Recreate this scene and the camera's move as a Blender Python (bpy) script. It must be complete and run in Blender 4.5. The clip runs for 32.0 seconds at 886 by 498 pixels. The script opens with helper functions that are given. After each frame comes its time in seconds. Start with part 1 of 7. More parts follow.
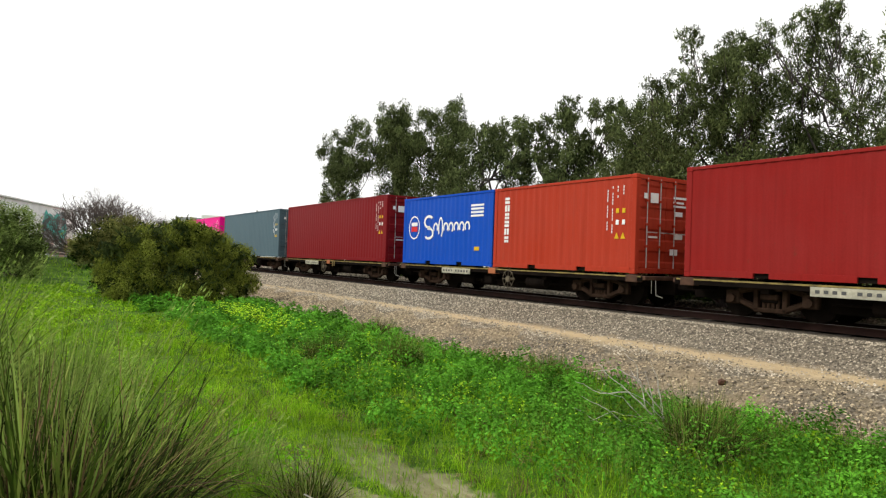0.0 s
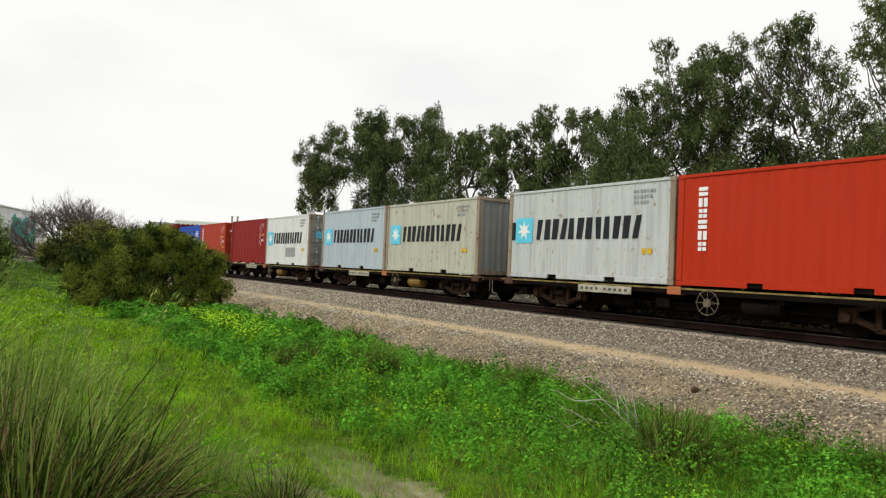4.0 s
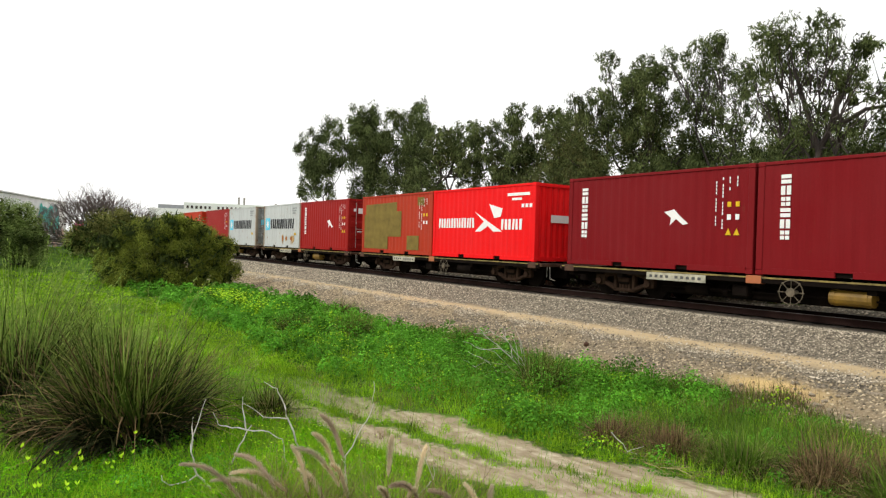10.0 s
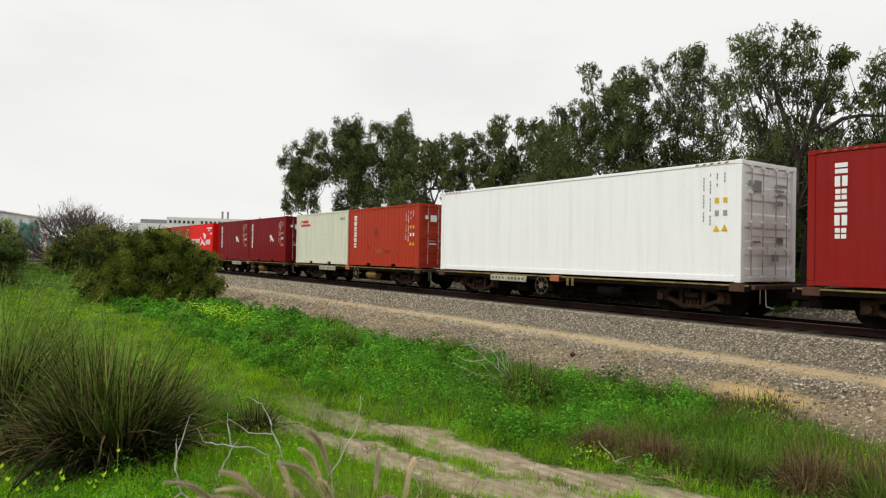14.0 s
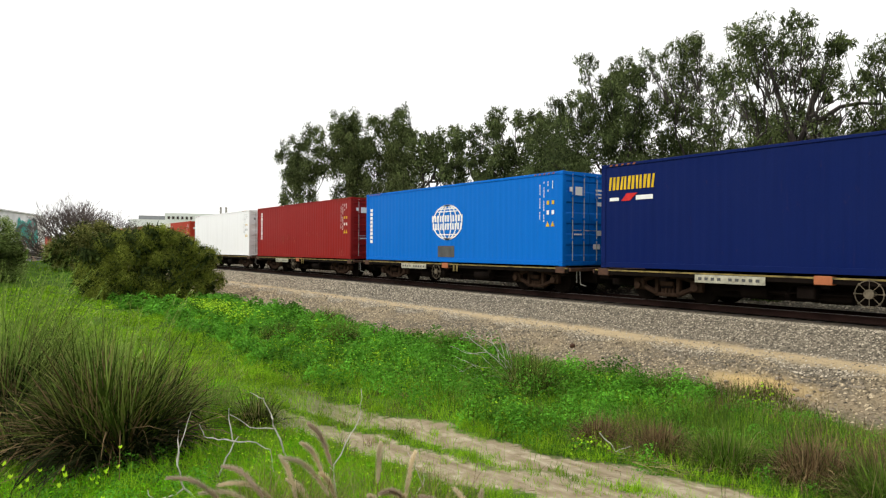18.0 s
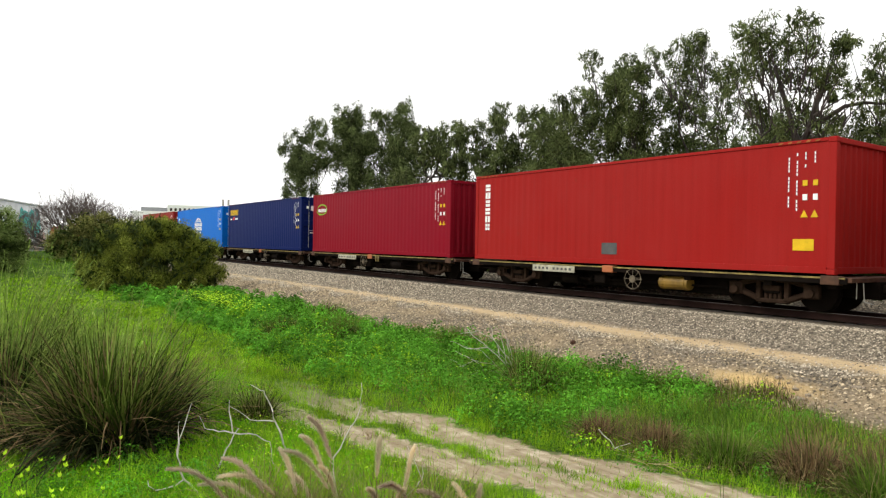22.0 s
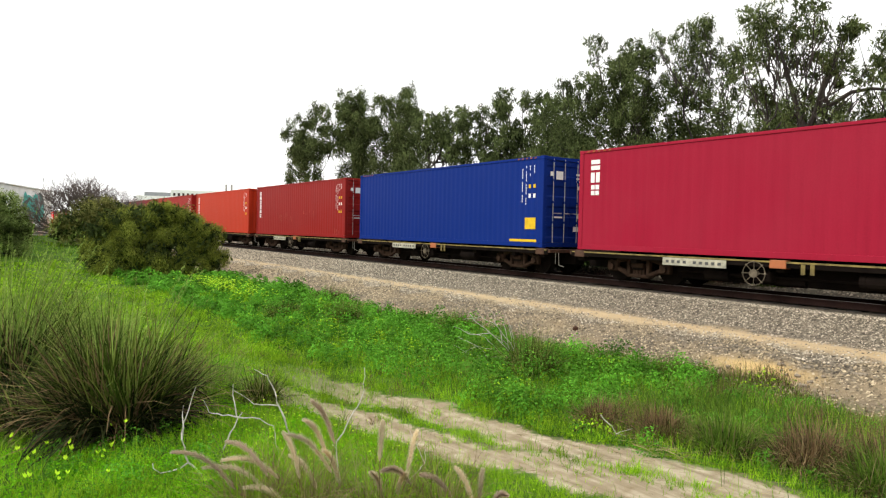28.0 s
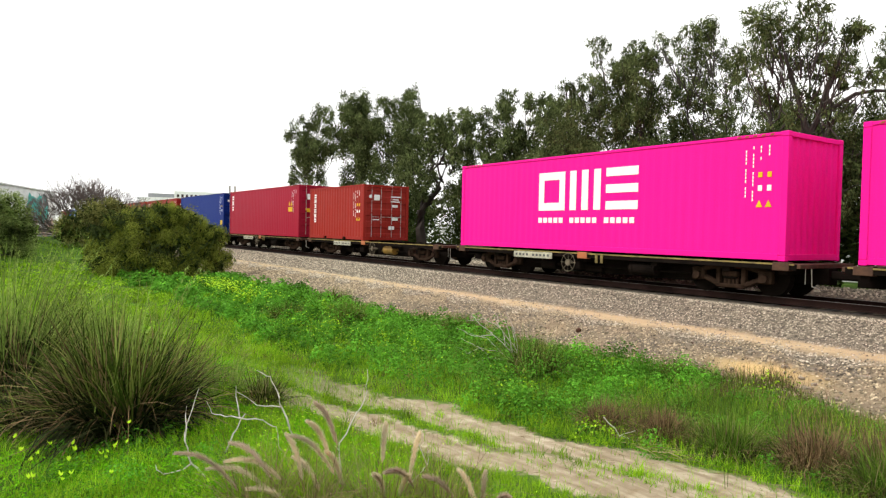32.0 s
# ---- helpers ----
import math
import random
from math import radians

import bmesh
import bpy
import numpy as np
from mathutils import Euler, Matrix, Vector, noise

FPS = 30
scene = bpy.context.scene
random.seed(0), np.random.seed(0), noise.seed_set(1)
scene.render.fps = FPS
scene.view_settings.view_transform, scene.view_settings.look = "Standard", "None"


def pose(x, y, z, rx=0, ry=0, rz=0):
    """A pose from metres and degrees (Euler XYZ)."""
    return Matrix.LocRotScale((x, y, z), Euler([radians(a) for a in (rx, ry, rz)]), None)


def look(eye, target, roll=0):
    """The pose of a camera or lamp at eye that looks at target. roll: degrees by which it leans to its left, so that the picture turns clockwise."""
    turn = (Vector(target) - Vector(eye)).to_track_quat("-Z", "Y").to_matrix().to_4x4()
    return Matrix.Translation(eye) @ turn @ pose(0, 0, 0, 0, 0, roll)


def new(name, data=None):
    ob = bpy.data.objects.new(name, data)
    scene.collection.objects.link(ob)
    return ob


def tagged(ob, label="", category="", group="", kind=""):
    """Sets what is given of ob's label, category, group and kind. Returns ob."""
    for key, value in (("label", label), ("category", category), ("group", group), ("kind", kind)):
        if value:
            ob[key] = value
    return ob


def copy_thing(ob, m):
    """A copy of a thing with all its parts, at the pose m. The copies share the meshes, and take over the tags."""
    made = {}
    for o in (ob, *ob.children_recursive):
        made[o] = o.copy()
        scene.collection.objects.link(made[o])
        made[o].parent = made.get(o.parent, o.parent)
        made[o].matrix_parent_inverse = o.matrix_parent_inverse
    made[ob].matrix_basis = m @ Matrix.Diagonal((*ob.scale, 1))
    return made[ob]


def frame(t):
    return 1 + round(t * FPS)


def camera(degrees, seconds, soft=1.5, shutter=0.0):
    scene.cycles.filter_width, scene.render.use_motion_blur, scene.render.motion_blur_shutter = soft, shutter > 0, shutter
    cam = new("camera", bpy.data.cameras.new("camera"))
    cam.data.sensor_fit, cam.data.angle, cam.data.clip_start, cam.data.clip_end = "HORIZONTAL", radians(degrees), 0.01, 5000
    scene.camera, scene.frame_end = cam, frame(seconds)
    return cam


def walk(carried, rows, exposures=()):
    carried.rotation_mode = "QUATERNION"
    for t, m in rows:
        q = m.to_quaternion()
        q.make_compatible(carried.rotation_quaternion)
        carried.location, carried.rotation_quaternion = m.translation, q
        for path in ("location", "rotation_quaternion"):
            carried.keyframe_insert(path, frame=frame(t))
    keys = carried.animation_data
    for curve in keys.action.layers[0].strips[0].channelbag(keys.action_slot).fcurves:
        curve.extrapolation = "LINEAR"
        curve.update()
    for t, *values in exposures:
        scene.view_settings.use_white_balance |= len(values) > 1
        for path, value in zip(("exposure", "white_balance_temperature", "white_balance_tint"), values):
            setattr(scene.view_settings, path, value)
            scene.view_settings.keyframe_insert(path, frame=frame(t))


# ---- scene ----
cam = camera(65.965, 32.0, soft=1.25)
# t, eye x, y, z, yaw, pitch, roll
ROWS = [
    (0, -4, 1.25, 1.2, 57.53, 0.88, 2.00),
    (0.5, -4, 1.25, 1.2, 57.12, 1.39, 1.60),
    (1, -4, 1.25, 1.2, 56.97, 1.91, 1.31),
    (1.5, -4, 1.25, 1.2, 56.91, 2.29, 2.13),
    (2, -4, 1.25, 1.2, 56.62, 2.34, 2.84),
    (2.5, -4, 1.25, 1.2, 56.20, 2.17, 3.08),
    (3, -4, 1.25, 1.2, 55.86, 1.89, 3.21),
    (3.5, -4, 1.25, 1.2, 55.70, 1.63, 2.61),
    (5.5, -4, 1.25, 1.2, 55.51, 1.51, 2.18),
    (6, -4, 1.25, 1.2, 55.50, 1.40, 2.32),
    (6.5, -4, 1.25, 1.2, 55.37, 1.26, 2.35),
    (7, -4, 1.25, 1.2, 55.20, 1.08, 2.55),
    (7.5, -4, 1.25, 1.2, 54.99, 0.79, 2.69),
    (8, -2.93, 0.916, 1.281, 55.67, 0.46, 2.45),
    (8.5, -1.436, 0.449, 1.394, 56.69, 0.15, 1.79),
    (9, 0, 0, 1.502, 57.42, -0.02, 1.57),
    (9.5, 0, 0, 1.502, 56.68, -0.21, 1.66),
    (10, 0, 0, 1.502, 56.11, -0.44, 1.69),
    (10.5, 0, 0, 1.502, 55.57, -0.70, 1.54),
    (11, 0, 0, 1.502, 55.68, -0.83, 1.32),
    (11.5, 0, 0, 1.502, 54.53, -1.07, 2.41),
    (12, 0, 0, 1.502, 54.27, -0.77, 2.15),
    (12.5, 0, 0, 1.502, 54.03, -0.47, 1.86),
    (13, 0, 0, 1.502, 54.05, -0.04, 1.27),
    (13.5, 0, 0, 1.502, 54.41, 0.34, 1.08),
    (14, 0, 0, 1.502, 54.90, 0.59, 1.03),
    (14.5, 0, 0, 1.502, 55.15, 0.65, 1.26),
    (16.5, 0, 0, 1.502, 54.67, 0.24, 1.21),
    (17, 0, 0, 1.502, 54.51, 0.12, 0.72),
    (17.5, 0, 0, 1.502, 54.53, 0.07, 0.51),
    (18, 0, 0, 1.502, 54.80, 0.00, 0.36),
    (18.5, 0, 0, 1.502, 55.23, -0.09, 1.39),
    (19, 0, 0, 1.502, 55.39, -0.25, 1.10),
    (19.5, 0, 0, 1.502, 55.37, -0.24, 1.15),
    (20, 0, 0, 1.502, 55.10, -0.30, 1.17),
    (20.5, 0, 0, 1.502, 54.77, -0.47, 1.36),
    (21, 0, 0, 1.502, 54.64, -0.61, 1.54),
    (21.5, 0, 0, 1.502, 54.65, -0.56, 1.40),
    (22, 0, 0, 1.502, 54.94, -0.42, 1.04),
    (22.5, 0, 0, 1.502, 55.04, -0.40, 1.10),
    (23, 0, 0, 1.502, 55.20, -0.50, 0.98),
    (23.5, 0, 0, 1.502, 55.20, -0.71, 1.00),
    (24, 0, 0, 1.502, 55.31, -0.89, 0.97),
    (24.5, 0, 0, 1.502, 55.26, -1.09, 1.31),
    (25, 0, 0, 1.502, 55.17, -1.32, 1.47),
    (25.5, 0, 0, 1.502, 55.02, -1.56, 1.63),
    (27.5, 0, 0, 1.502, 54.95, -1.74, 1.41),
    (28, 0, 0, 1.502, 55.17, -1.62, 1.22),
    (28.5, 0, 0, 1.502, 55.19, -1.56, 1.17),
    (29, 0, 0, 1.502, 55.32, -1.49, 1.20),
    (29.5, 0, 0, 1.502, 55.31, -1.46, 1.34),
    (30, 0, 0, 1.502, 55.33, -1.47, 1.33),
    (30.5, 0, 0, 1.502, 55.30, -1.43, 1.30),
    (31, 0, 0, 1.502, 55.39, -1.38, 1.38),
    (31.5, 0, 0, 1.502, 55.39, -1.45, 1.33),
    (32, 0, 0, 1.502, 55.43, -1.49, 1.29),
]
walk(cam, [(t, pose(x, y, z, 90 + pitch, 0, yaw) @ pose(0, 0, 0, 0, 0, roll)) for t, x, y, z, yaw, pitch, roll in ROWS],
     exposures=[(0, 0.06), (1, 0.03), (2, -0.10), (3, -0.16), (6, -0.21), (7.5, -0.10), (8.5, 0.05), (9.5, 0.09), (11, 0.12), (12.8, 0.09), (13.6, -0.12), (14.2, -0.34), (16.5, -0.1), (17.5, -0.02), (19, 0.12), (21, 0.18), (28, 0.34), (32, 0.36)])

# ---- sky and sun: bright thin overcast ----
SUN_EL, SUN_AZ = 42.0, 205.0
world = bpy.data.worlds.new("sky")
scene.world = world
world.use_nodes = True
wt = world.node_tree
wt.nodes.clear()
w_out = wt.nodes.new("ShaderNodeOutputWorld")
w_bg = wt.nodes.new("ShaderNodeBackground")
w_sky = wt.nodes.new("ShaderNodeTexSky")
w_sky.sky_type = "NISHITA"
w_sky.sun_disc = False
w_sky.sun_elevation, w_sky.sun_rotation = radians(SUN_EL), radians(SUN_AZ)
w_sky.air_density, w_sky.dust_density = 1.0, 3.0
w_co = wt.nodes.new("ShaderNodeTexCoord")
w_map = wt.nodes.new("ShaderNodeMapping")
w_map.inputs["Scale"].default_value = (1.0, 1.0, 3.5)
w_noise = wt.nodes.new("ShaderNodeTexNoise")
w_noise.inputs["Scale"].default_value = 2.2
w_noise.inputs["Detail"].default_value = 6.0
w_ramp = wt.nodes.new("ShaderNodeValToRGB")
w_ramp.color_ramp.elements[0].position, w_ramp.color_ramp.elements[0].color = 0.32, (0.90, 0.90, 0.90, 1)
w_ramp.color_ramp.elements[1].position, w_ramp.color_ramp.elements[1].color = 0.52, (1, 1, 1, 1)
w_mix = wt.nodes.new("ShaderNodeMix")
w_mix.data_type = "RGBA"
w_mix.inputs["B"].default_value = (10.3, 10.25, 10.05, 1)
w_bg.inputs["Strength"].default_value = 0.109
wt.links.new(w_co.outputs["Generated"], w_map.inputs["Vector"])
wt.links.new(w_map.outputs["Vector"], w_noise.inputs["Vector"])
wt.links.new(w_noise.outputs["Fac"], w_ramp.inputs["Fac"])
wt.links.new(w_ramp.outputs["Color"], w_mix.inputs["Factor"])
wt.links.new(w_sky.outputs["Color"], w_mix.inputs["A"])
wt.links.new(w_mix.outputs["Result"], w_bg.inputs["Color"])
wt.links.new(w_bg.outputs["Background"], w_out.inputs["Surface"])
sun_data = bpy.data.lights.new("sun", "SUN")
sun_data.energy, sun_data.angle, sun_data.color = 2.0, radians(12), (1.0, 0.96, 0.90)
sun = new("sun", sun_data)
sun.matrix_world = look((0, 0, 40), (40 * math.cos(radians(SUN_EL)) * math.sin(radians(25)), 40 * math.cos(radians(SUN_EL)) * math.cos(radians(25)), 40 - 40 * math.sin(radians(SUN_EL))))


# ---- materials ----
def nodes_of(name):
    m = bpy.data.materials.new(name)
    m.use_nodes = True
    nt = m.node_tree
    return m, nt, nt.nodes["Principled BSDF"]


def rgba(c, k=1.0):
    return (c[0] * k, c[1] * k, c[2] * k, 1)


def noise_node(nt, scale, detail=4.0, space="Object", stretch=None, rough=0.55, differ=False):
    co = nt.nodes.new("ShaderNodeTexCoord")
    n = nt.nodes.new("ShaderNodeTexNoise")
    if differ:
        n.noise_dimensions = "4D"
        info, far = nt.nodes.new("ShaderNodeObjectInfo"), nt.nodes.new("ShaderNodeMath")
        far.operation = "MULTIPLY"
        far.inputs[1].default_value = 60.0
        nt.links.new(info.outputs["Random"], far.inputs[0])
        nt.links.new(far.outputs[0], n.inputs["W"])
    n.inputs["Scale"].default_value, n.inputs["Detail"].default_value, n.inputs["Roughness"].default_value = scale, detail, rough
    if stretch:
        mp = nt.nodes.new("ShaderNodeMapping")
        mp.inputs["Scale"].default_value = stretch
        nt.links.new(co.outputs[space], mp.inputs["Vector"])
        nt.links.new(mp.outputs["Vector"], n.inputs["Vector"])
    else:
        nt.links.new(co.outputs[space], n.inputs["Vector"])
    return n.outputs["Fac"]


def ramp_node(nt, fac, stops):
    r = nt.nodes.new("ShaderNodeValToRGB")
    els = r.color_ramp.elements
    while len(els) < len(stops):
        els.new(0.5)
    for e, (p, c) in zip(els, stops):
        e.position, e.color = p, (c, c, c, 1) if isinstance(c, (int, float)) else rgba(c)
    nt.links.new(fac, r.inputs["Fac"])
    return r.outputs["Color"]


def mix_node(nt, fac, a, b, mode="MIX"):
    m = nt.nodes.new("ShaderNodeMix")
    m.data_type, m.blend_type = "RGBA", mode
    for key, v in (("Factor", fac), ("A", a), ("B", b)):
        if isinstance(v, (int, float)):
            m.inputs[key].default_value = v
        elif isinstance(v, tuple):
            m.inputs[key].default_value = rgba(v)
        else:
            nt.links.new(v, m.inputs[key])
    return m.outputs["Result"]


def bump_node(nt, bsdf, fac, strength, distance):
    b = nt.nodes.new("ShaderNodeBump")
    b.inputs["Strength"].default_value, b.inputs["Distance"].default_value = strength, distance
    nt.links.new(fac, b.inputs["Height"])
    nt.links.new(b.outputs["Normal"], bsdf.inputs["Normal"])


def surface(name, col, rough=0.6, metal=0.0, vary=0.25, scale=3.0, fine=40.0, bump=0.0, spec=0.5):
    """A plain weathered surface: two scales of tone, fine relief."""
    m, nt, b = nodes_of(name)
    big = ramp_node(nt, noise_node(nt, scale), [(0.3, 1 - vary), (0.7, 1 + vary * 0.6)])
    fin = ramp_node(nt, noise_node(nt, fine, 3.0), [(0.25, 1 - vary * 0.5), (0.75, 1.0)])
    c = mix_node(nt, 1.0, mix_node(nt, 1.0, tuple(col), big, "MULTIPLY"), fin, "MULTIPLY")
    nt.links.new(c, b.inputs["Base Color"])
    b.inputs["Roughness"].default_value, b.inputs["Metallic"].default_value = rough, metal
    b.inputs["Specular IOR Level"].default_value = spec
    if bump:
        bump_node(nt, b, noise_node(nt, fine, 3.0), bump, 0.01)
    return m


def container_paint(name, col, rust=0.2, fade=0.2, rough=0.5, streak=(0.13, 0.055, 0.03)):
    """Sprayed steel: faded patches, vertical dirt streaks, specks of rust."""
    m, nt, b = nodes_of(name)
    pale = tuple(c + (0.5 - c) * 0.14 for c in col)
    f1 = ramp_node(nt, noise_node(nt, 0.55, 5.0, differ=True), [(0.35, 0.0), (0.75, fade)])
    c = mix_node(nt, f1, tuple(col), pale)
    st = ramp_node(nt, noise_node(nt, 1.0, 5.0, stretch=(7.0, 7.0, 0.35), differ=True), [(0.46, 0.0), (0.74, 0.7 * rust + 0.16)])
    c = mix_node(nt, st, c, tuple(x * 0.55 for x in col))
    edge = 0.64 - 0.16 * max(0.0, rust - 0.5)
    if rust > 0.95:
        edge = 0.475
    sp = ramp_node(nt, noise_node(nt, 5.0, 8.0, stretch=(1.0, 1.0, 0.6), rough=0.7, differ=True), [(edge - 0.03, 0.0), (edge + 0.06, min(1.0, rust * 1.6))])
    c = mix_node(nt, sp, c, streak)
    # thin runs of rust below chipped spots
    runs = ramp_node(nt, noise_node(nt, 1.0, 6.0, stretch=(16.0, 16.0, 1.3), rough=0.6, differ=True), [(0.60, 0.0), (0.72, min(0.9, rust * 1.2))])
    c = mix_node(nt, runs, c, tuple(0.35 * x + 0.65 * y for x, y in zip(col, streak)))
    g = ramp_node(nt, noise_node(nt, 28.0, 3.0), [(0.3, 0.9), (0.7, 1.0)])
    c = mix_node(nt, 1.0, c, g, "MULTIPLY")
    nt.links.new(c, b.inputs["Base Color"])
    b.inputs["Roughness"].default_value = rough
    b.inputs["Specular IOR Level"].default_value = 0.06
    bump_node(nt, b, noise_node(nt, 2.5, 4.0), 0.25, 0.01)
    return m


def leaf_material(name, dark, light, trans=0.25, rough=0.7, gloss=0.05, mid=None, patch=0.9, lo=0.5, hi=1.35):
    m, nt, b = nodes_of(name)
    g = nt.nodes.new("ShaderNodeNewGeometry")
    c = ramp_node(nt, g.outputs["Random Per Island"], [(0.0, dark), (0.6, mid), (1.0, light)] if mid else [(0.0, dark), (1.0, light)])
    big = ramp_node(nt, noise_node(nt, patch, 3.0), [(0.32, lo), (0.68, hi)])
    c = mix_node(nt, 1.0, c, big, "MULTIPLY")
    nt.links.new(c, b.inputs["Base Color"])
    b.inputs["Roughness"].default_value = rough
    b.inputs["Specular IOR Level"].default_value = gloss
    tr = nt.nodes.new("ShaderNodeBsdfTranslucent")
    nt.links.new(c, tr.inputs["Color"])
    mx = nt.nodes.new("ShaderNodeMixShader")
    mx.inputs["Fac"].default_value = trans
    nt.links.new(b.outputs["BSDF"], mx.inputs[1])
    nt.links.new(tr.outputs["BSDF"], mx.inputs[2])
    nt.links.new(mx.outputs["Shader"], nt.nodes["Material Output"].inputs["Surface"])
    return m


PAINT = {
    "maroon": container_paint("paint_maroon", (0.19, 0.008, 0.011), 0.12, 0.1),
    "red": container_paint("paint_red", (0.315, 0.014, 0.012), 0.12, 0.1),
    "brick": container_paint("paint_brick_red", (0.265, 0.015, 0.013), 0.2, 0.14),
    "orange": container_paint("paint_orange_red", (0.47, 0.036, 0.012), 0.08, 0.1),
    "oxide": container_paint("paint_oxide_orange", (0.42, 0.043, 0.019), 0.25, 0.16),
    "wine": container_paint("paint_wine_red", (0.225, 0.005, 0.016), 0.05, 0.06),
    "crimson": container_paint("paint_crimson", (0.33, 0.012, 0.036), 0.08, 0.1),
    "bright_red": container_paint("paint_bright_red", (0.85, 0.010, 0.012), 0.08, 0.15),
    "blue": container_paint("paint_blue", (0.006, 0.075, 0.48), 0.12, 0.15),
    "sky_blue": container_paint("paint_sky_blue", (0.002, 0.150, 0.60), 0.05, 0.05),
    "navy": container_paint("paint_navy", (0.003, 0.012, 0.092), 0.06, 0.04),
    "royal": container_paint("paint_royal_blue", (0.004, 0.024, 0.19), 0.04, 0.04),
    "slate": container_paint("paint_slate_grey", (0.085, 0.14, 0.17), 0.15),
    "pink": container_paint("paint_magenta_pink", (0.92, 0.010, 0.30), 0.02, 0.04),
    "silver": container_paint("paint_pale_grey", (0.55, 0.58, 0.57), 0.62, 0.25, streak=(0.26, 0.13, 0.06)),
    "chalk": container_paint("paint_chalk_white", (0.74, 0.76, 0.74), 0.6, 0.2, streak=(0.24, 0.11, 0.05)),
    "ivory": container_paint("paint_ivory", (0.70, 0.71, 0.58), 0.4, 0.2, streak=(0.26, 0.13, 0.06)),
    "cool_grey": container_paint("paint_cool_grey", (0.46, 0.53, 0.58), 0.45, 0.2, streak=(0.26, 0.13, 0.06)),
    "dull_red": container_paint("paint_dull_red", (0.31, 0.026, 0.019), 0.3, 0.2),
    "cream": container_paint("paint_cream", (0.51, 0.515, 0.42), 0.7, 0.2, streak=(0.26, 0.13, 0.06)),
    "stained": container_paint("paint_rust_stained", (0.33, 0.27, 0.20), 0.9, 0.3, streak=(0.20, 0.085, 0.035)),
    # weathered grey for doors and ends, darkened with the end faces' shade
    "end_shade_grey": container_paint("paint_weathered_end_shade", (0.27, 0.28, 0.27), 0.6, 0.25, streak=(0.16, 0.09, 0.05)),
    "white": container_paint("paint_white", (0.93, 0.94, 0.95), 0.02, 0.03),
}
MARK = {
    "white": surface("marking_white", (0.84, 0.84, 0.83), 0.5, vary=0.06, spec=0.15),
    "black": surface("marking_black", (0.020, 0.021, 0.026), 0.6, spec=0.15),
    "yellow": surface("marking_yellow", (0.75, 0.48, 0.02), 0.5, spec=0.15),
    "cyan": surface("marking_cyan", (0.12, 0.60, 0.80), 0.5, vary=0.1, spec=0.15),
    "green": surface("marking_green", (0.22, 0.62, 0.04), 0.5, spec=0.15),
    "red": surface("marking_red", (0.65, 0.03, 0.03), 0.5, spec=0.15),
    "olive": surface("patch_olive", (0.20, 0.145, 0.035), 0.7, spec=0.15),
    "grey": surface("patch_grey", (0.34, 0.36, 0.36), 0.7, spec=0.15),
    "dark": surface("patch_dark", (0.10, 0.10, 0.10), 0.8, spec=0.15),
    "dull_red": surface("patch_dull_red", (0.30, 0.03, 0.03), 0.7, spec=0.15),
    "scuff": surface("patch_scuff", (0.30, 0.040, 0.022), 0.7, vary=0.4, scale=6, spec=0.15),
    "pale_scuff": surface("patch_pale_scuff", (0.38, 0.085, 0.065), 0.7, vary=0.4, scale=6, spec=0.15),
    "amber_rust": surface("patch_amber_rust", (0.52, 0.34, 0.15), 0.8, vary=0.4, scale=6, spec=0.15),
    "rust": surface("patch_rust", (0.36, 0.13, 0.04), 0.8, vary=0.4, scale=6, spec=0.15),
}
STEEL_DARK = surface("grimy_underframe_steel", (0.010, 0.007, 0.0055), 0.85, vary=0.5, scale=2.0, spec=0.04)
STEEL_BROWN = surface("brake_dust_brown_cast_steel", (0.040, 0.024, 0.016), 0.9, vary=0.5, scale=4.0, spec=0.04)
RUST_STEEL = surface("rusty_deck_steel", (0.085, 0.036, 0.017), 0.85, vary=0.5, scale=5.0)
SILL_YELLOW = surface("worn_yellow_paint", (0.30, 0.22, 0.055), 0.6, vary=0.8, scale=2.5)
TANK_YELLOW = surface("amber_tank_paint", (0.24, 0.135, 0.012), 0.65, vary=0.5)
PLATE = surface("pale_number_plate", (0.46, 0.44, 0.34), 0.7, vary=0.4, scale=6)
GALV = surface("galvanised_bars", (0.40, 0.38, 0.34), 0.45, 0.5, vary=0.3)
WHEEL_TAN = surface("dusty_handwheel_paint", (0.17, 0.14, 0.10), 0.8, vary=0.5, scale=6.0, spec=0.1)
BAR = surface("zinc_locking_bars", (0.50, 0.50, 0.48), 0.5, 0.2, vary=0.3)
ORANGE_REFL = surface("orange_marker", (0.42, 0.13, 0.045), 0.5)
RAIL_STEEL = surface("dark_rusted_rail", (0.020, 0.009, 0.007), 0.8, 0.0, vary=0.3, spec=0.1)
RAIL_HEAD = surface("polished_rail_head", (0.20, 0.18, 0.17), 0.45, 0.8, vary=0.15)
# sleeper colour darkened to stand in for the shadow under the train
SLEEPER = surface("shadow_dark_sleeper", (0.034, 0.027, 0.022), 0.9, vary=0.4)


# ---- mesh helpers ----
def add_box(bm, x0, x1, y0, y1, z0, z1, bevel=0.0):
    r = bmesh.ops.create_cube(bm, size=1.0, matrix=Matrix.Translation(((x0 + x1) / 2, (y0 + y1) / 2, (z0 + z1) / 2)) @ Matrix.Diagonal((abs(x1 - x0), abs(y1 - y0), abs(z1 - z0), 1)))
    if bevel:
        es = list({e for v in r["verts"] for e in v.link_edges})
        bmesh.ops.bevel(bm, geom=es, offset=bevel, segments=1, affect="EDGES")


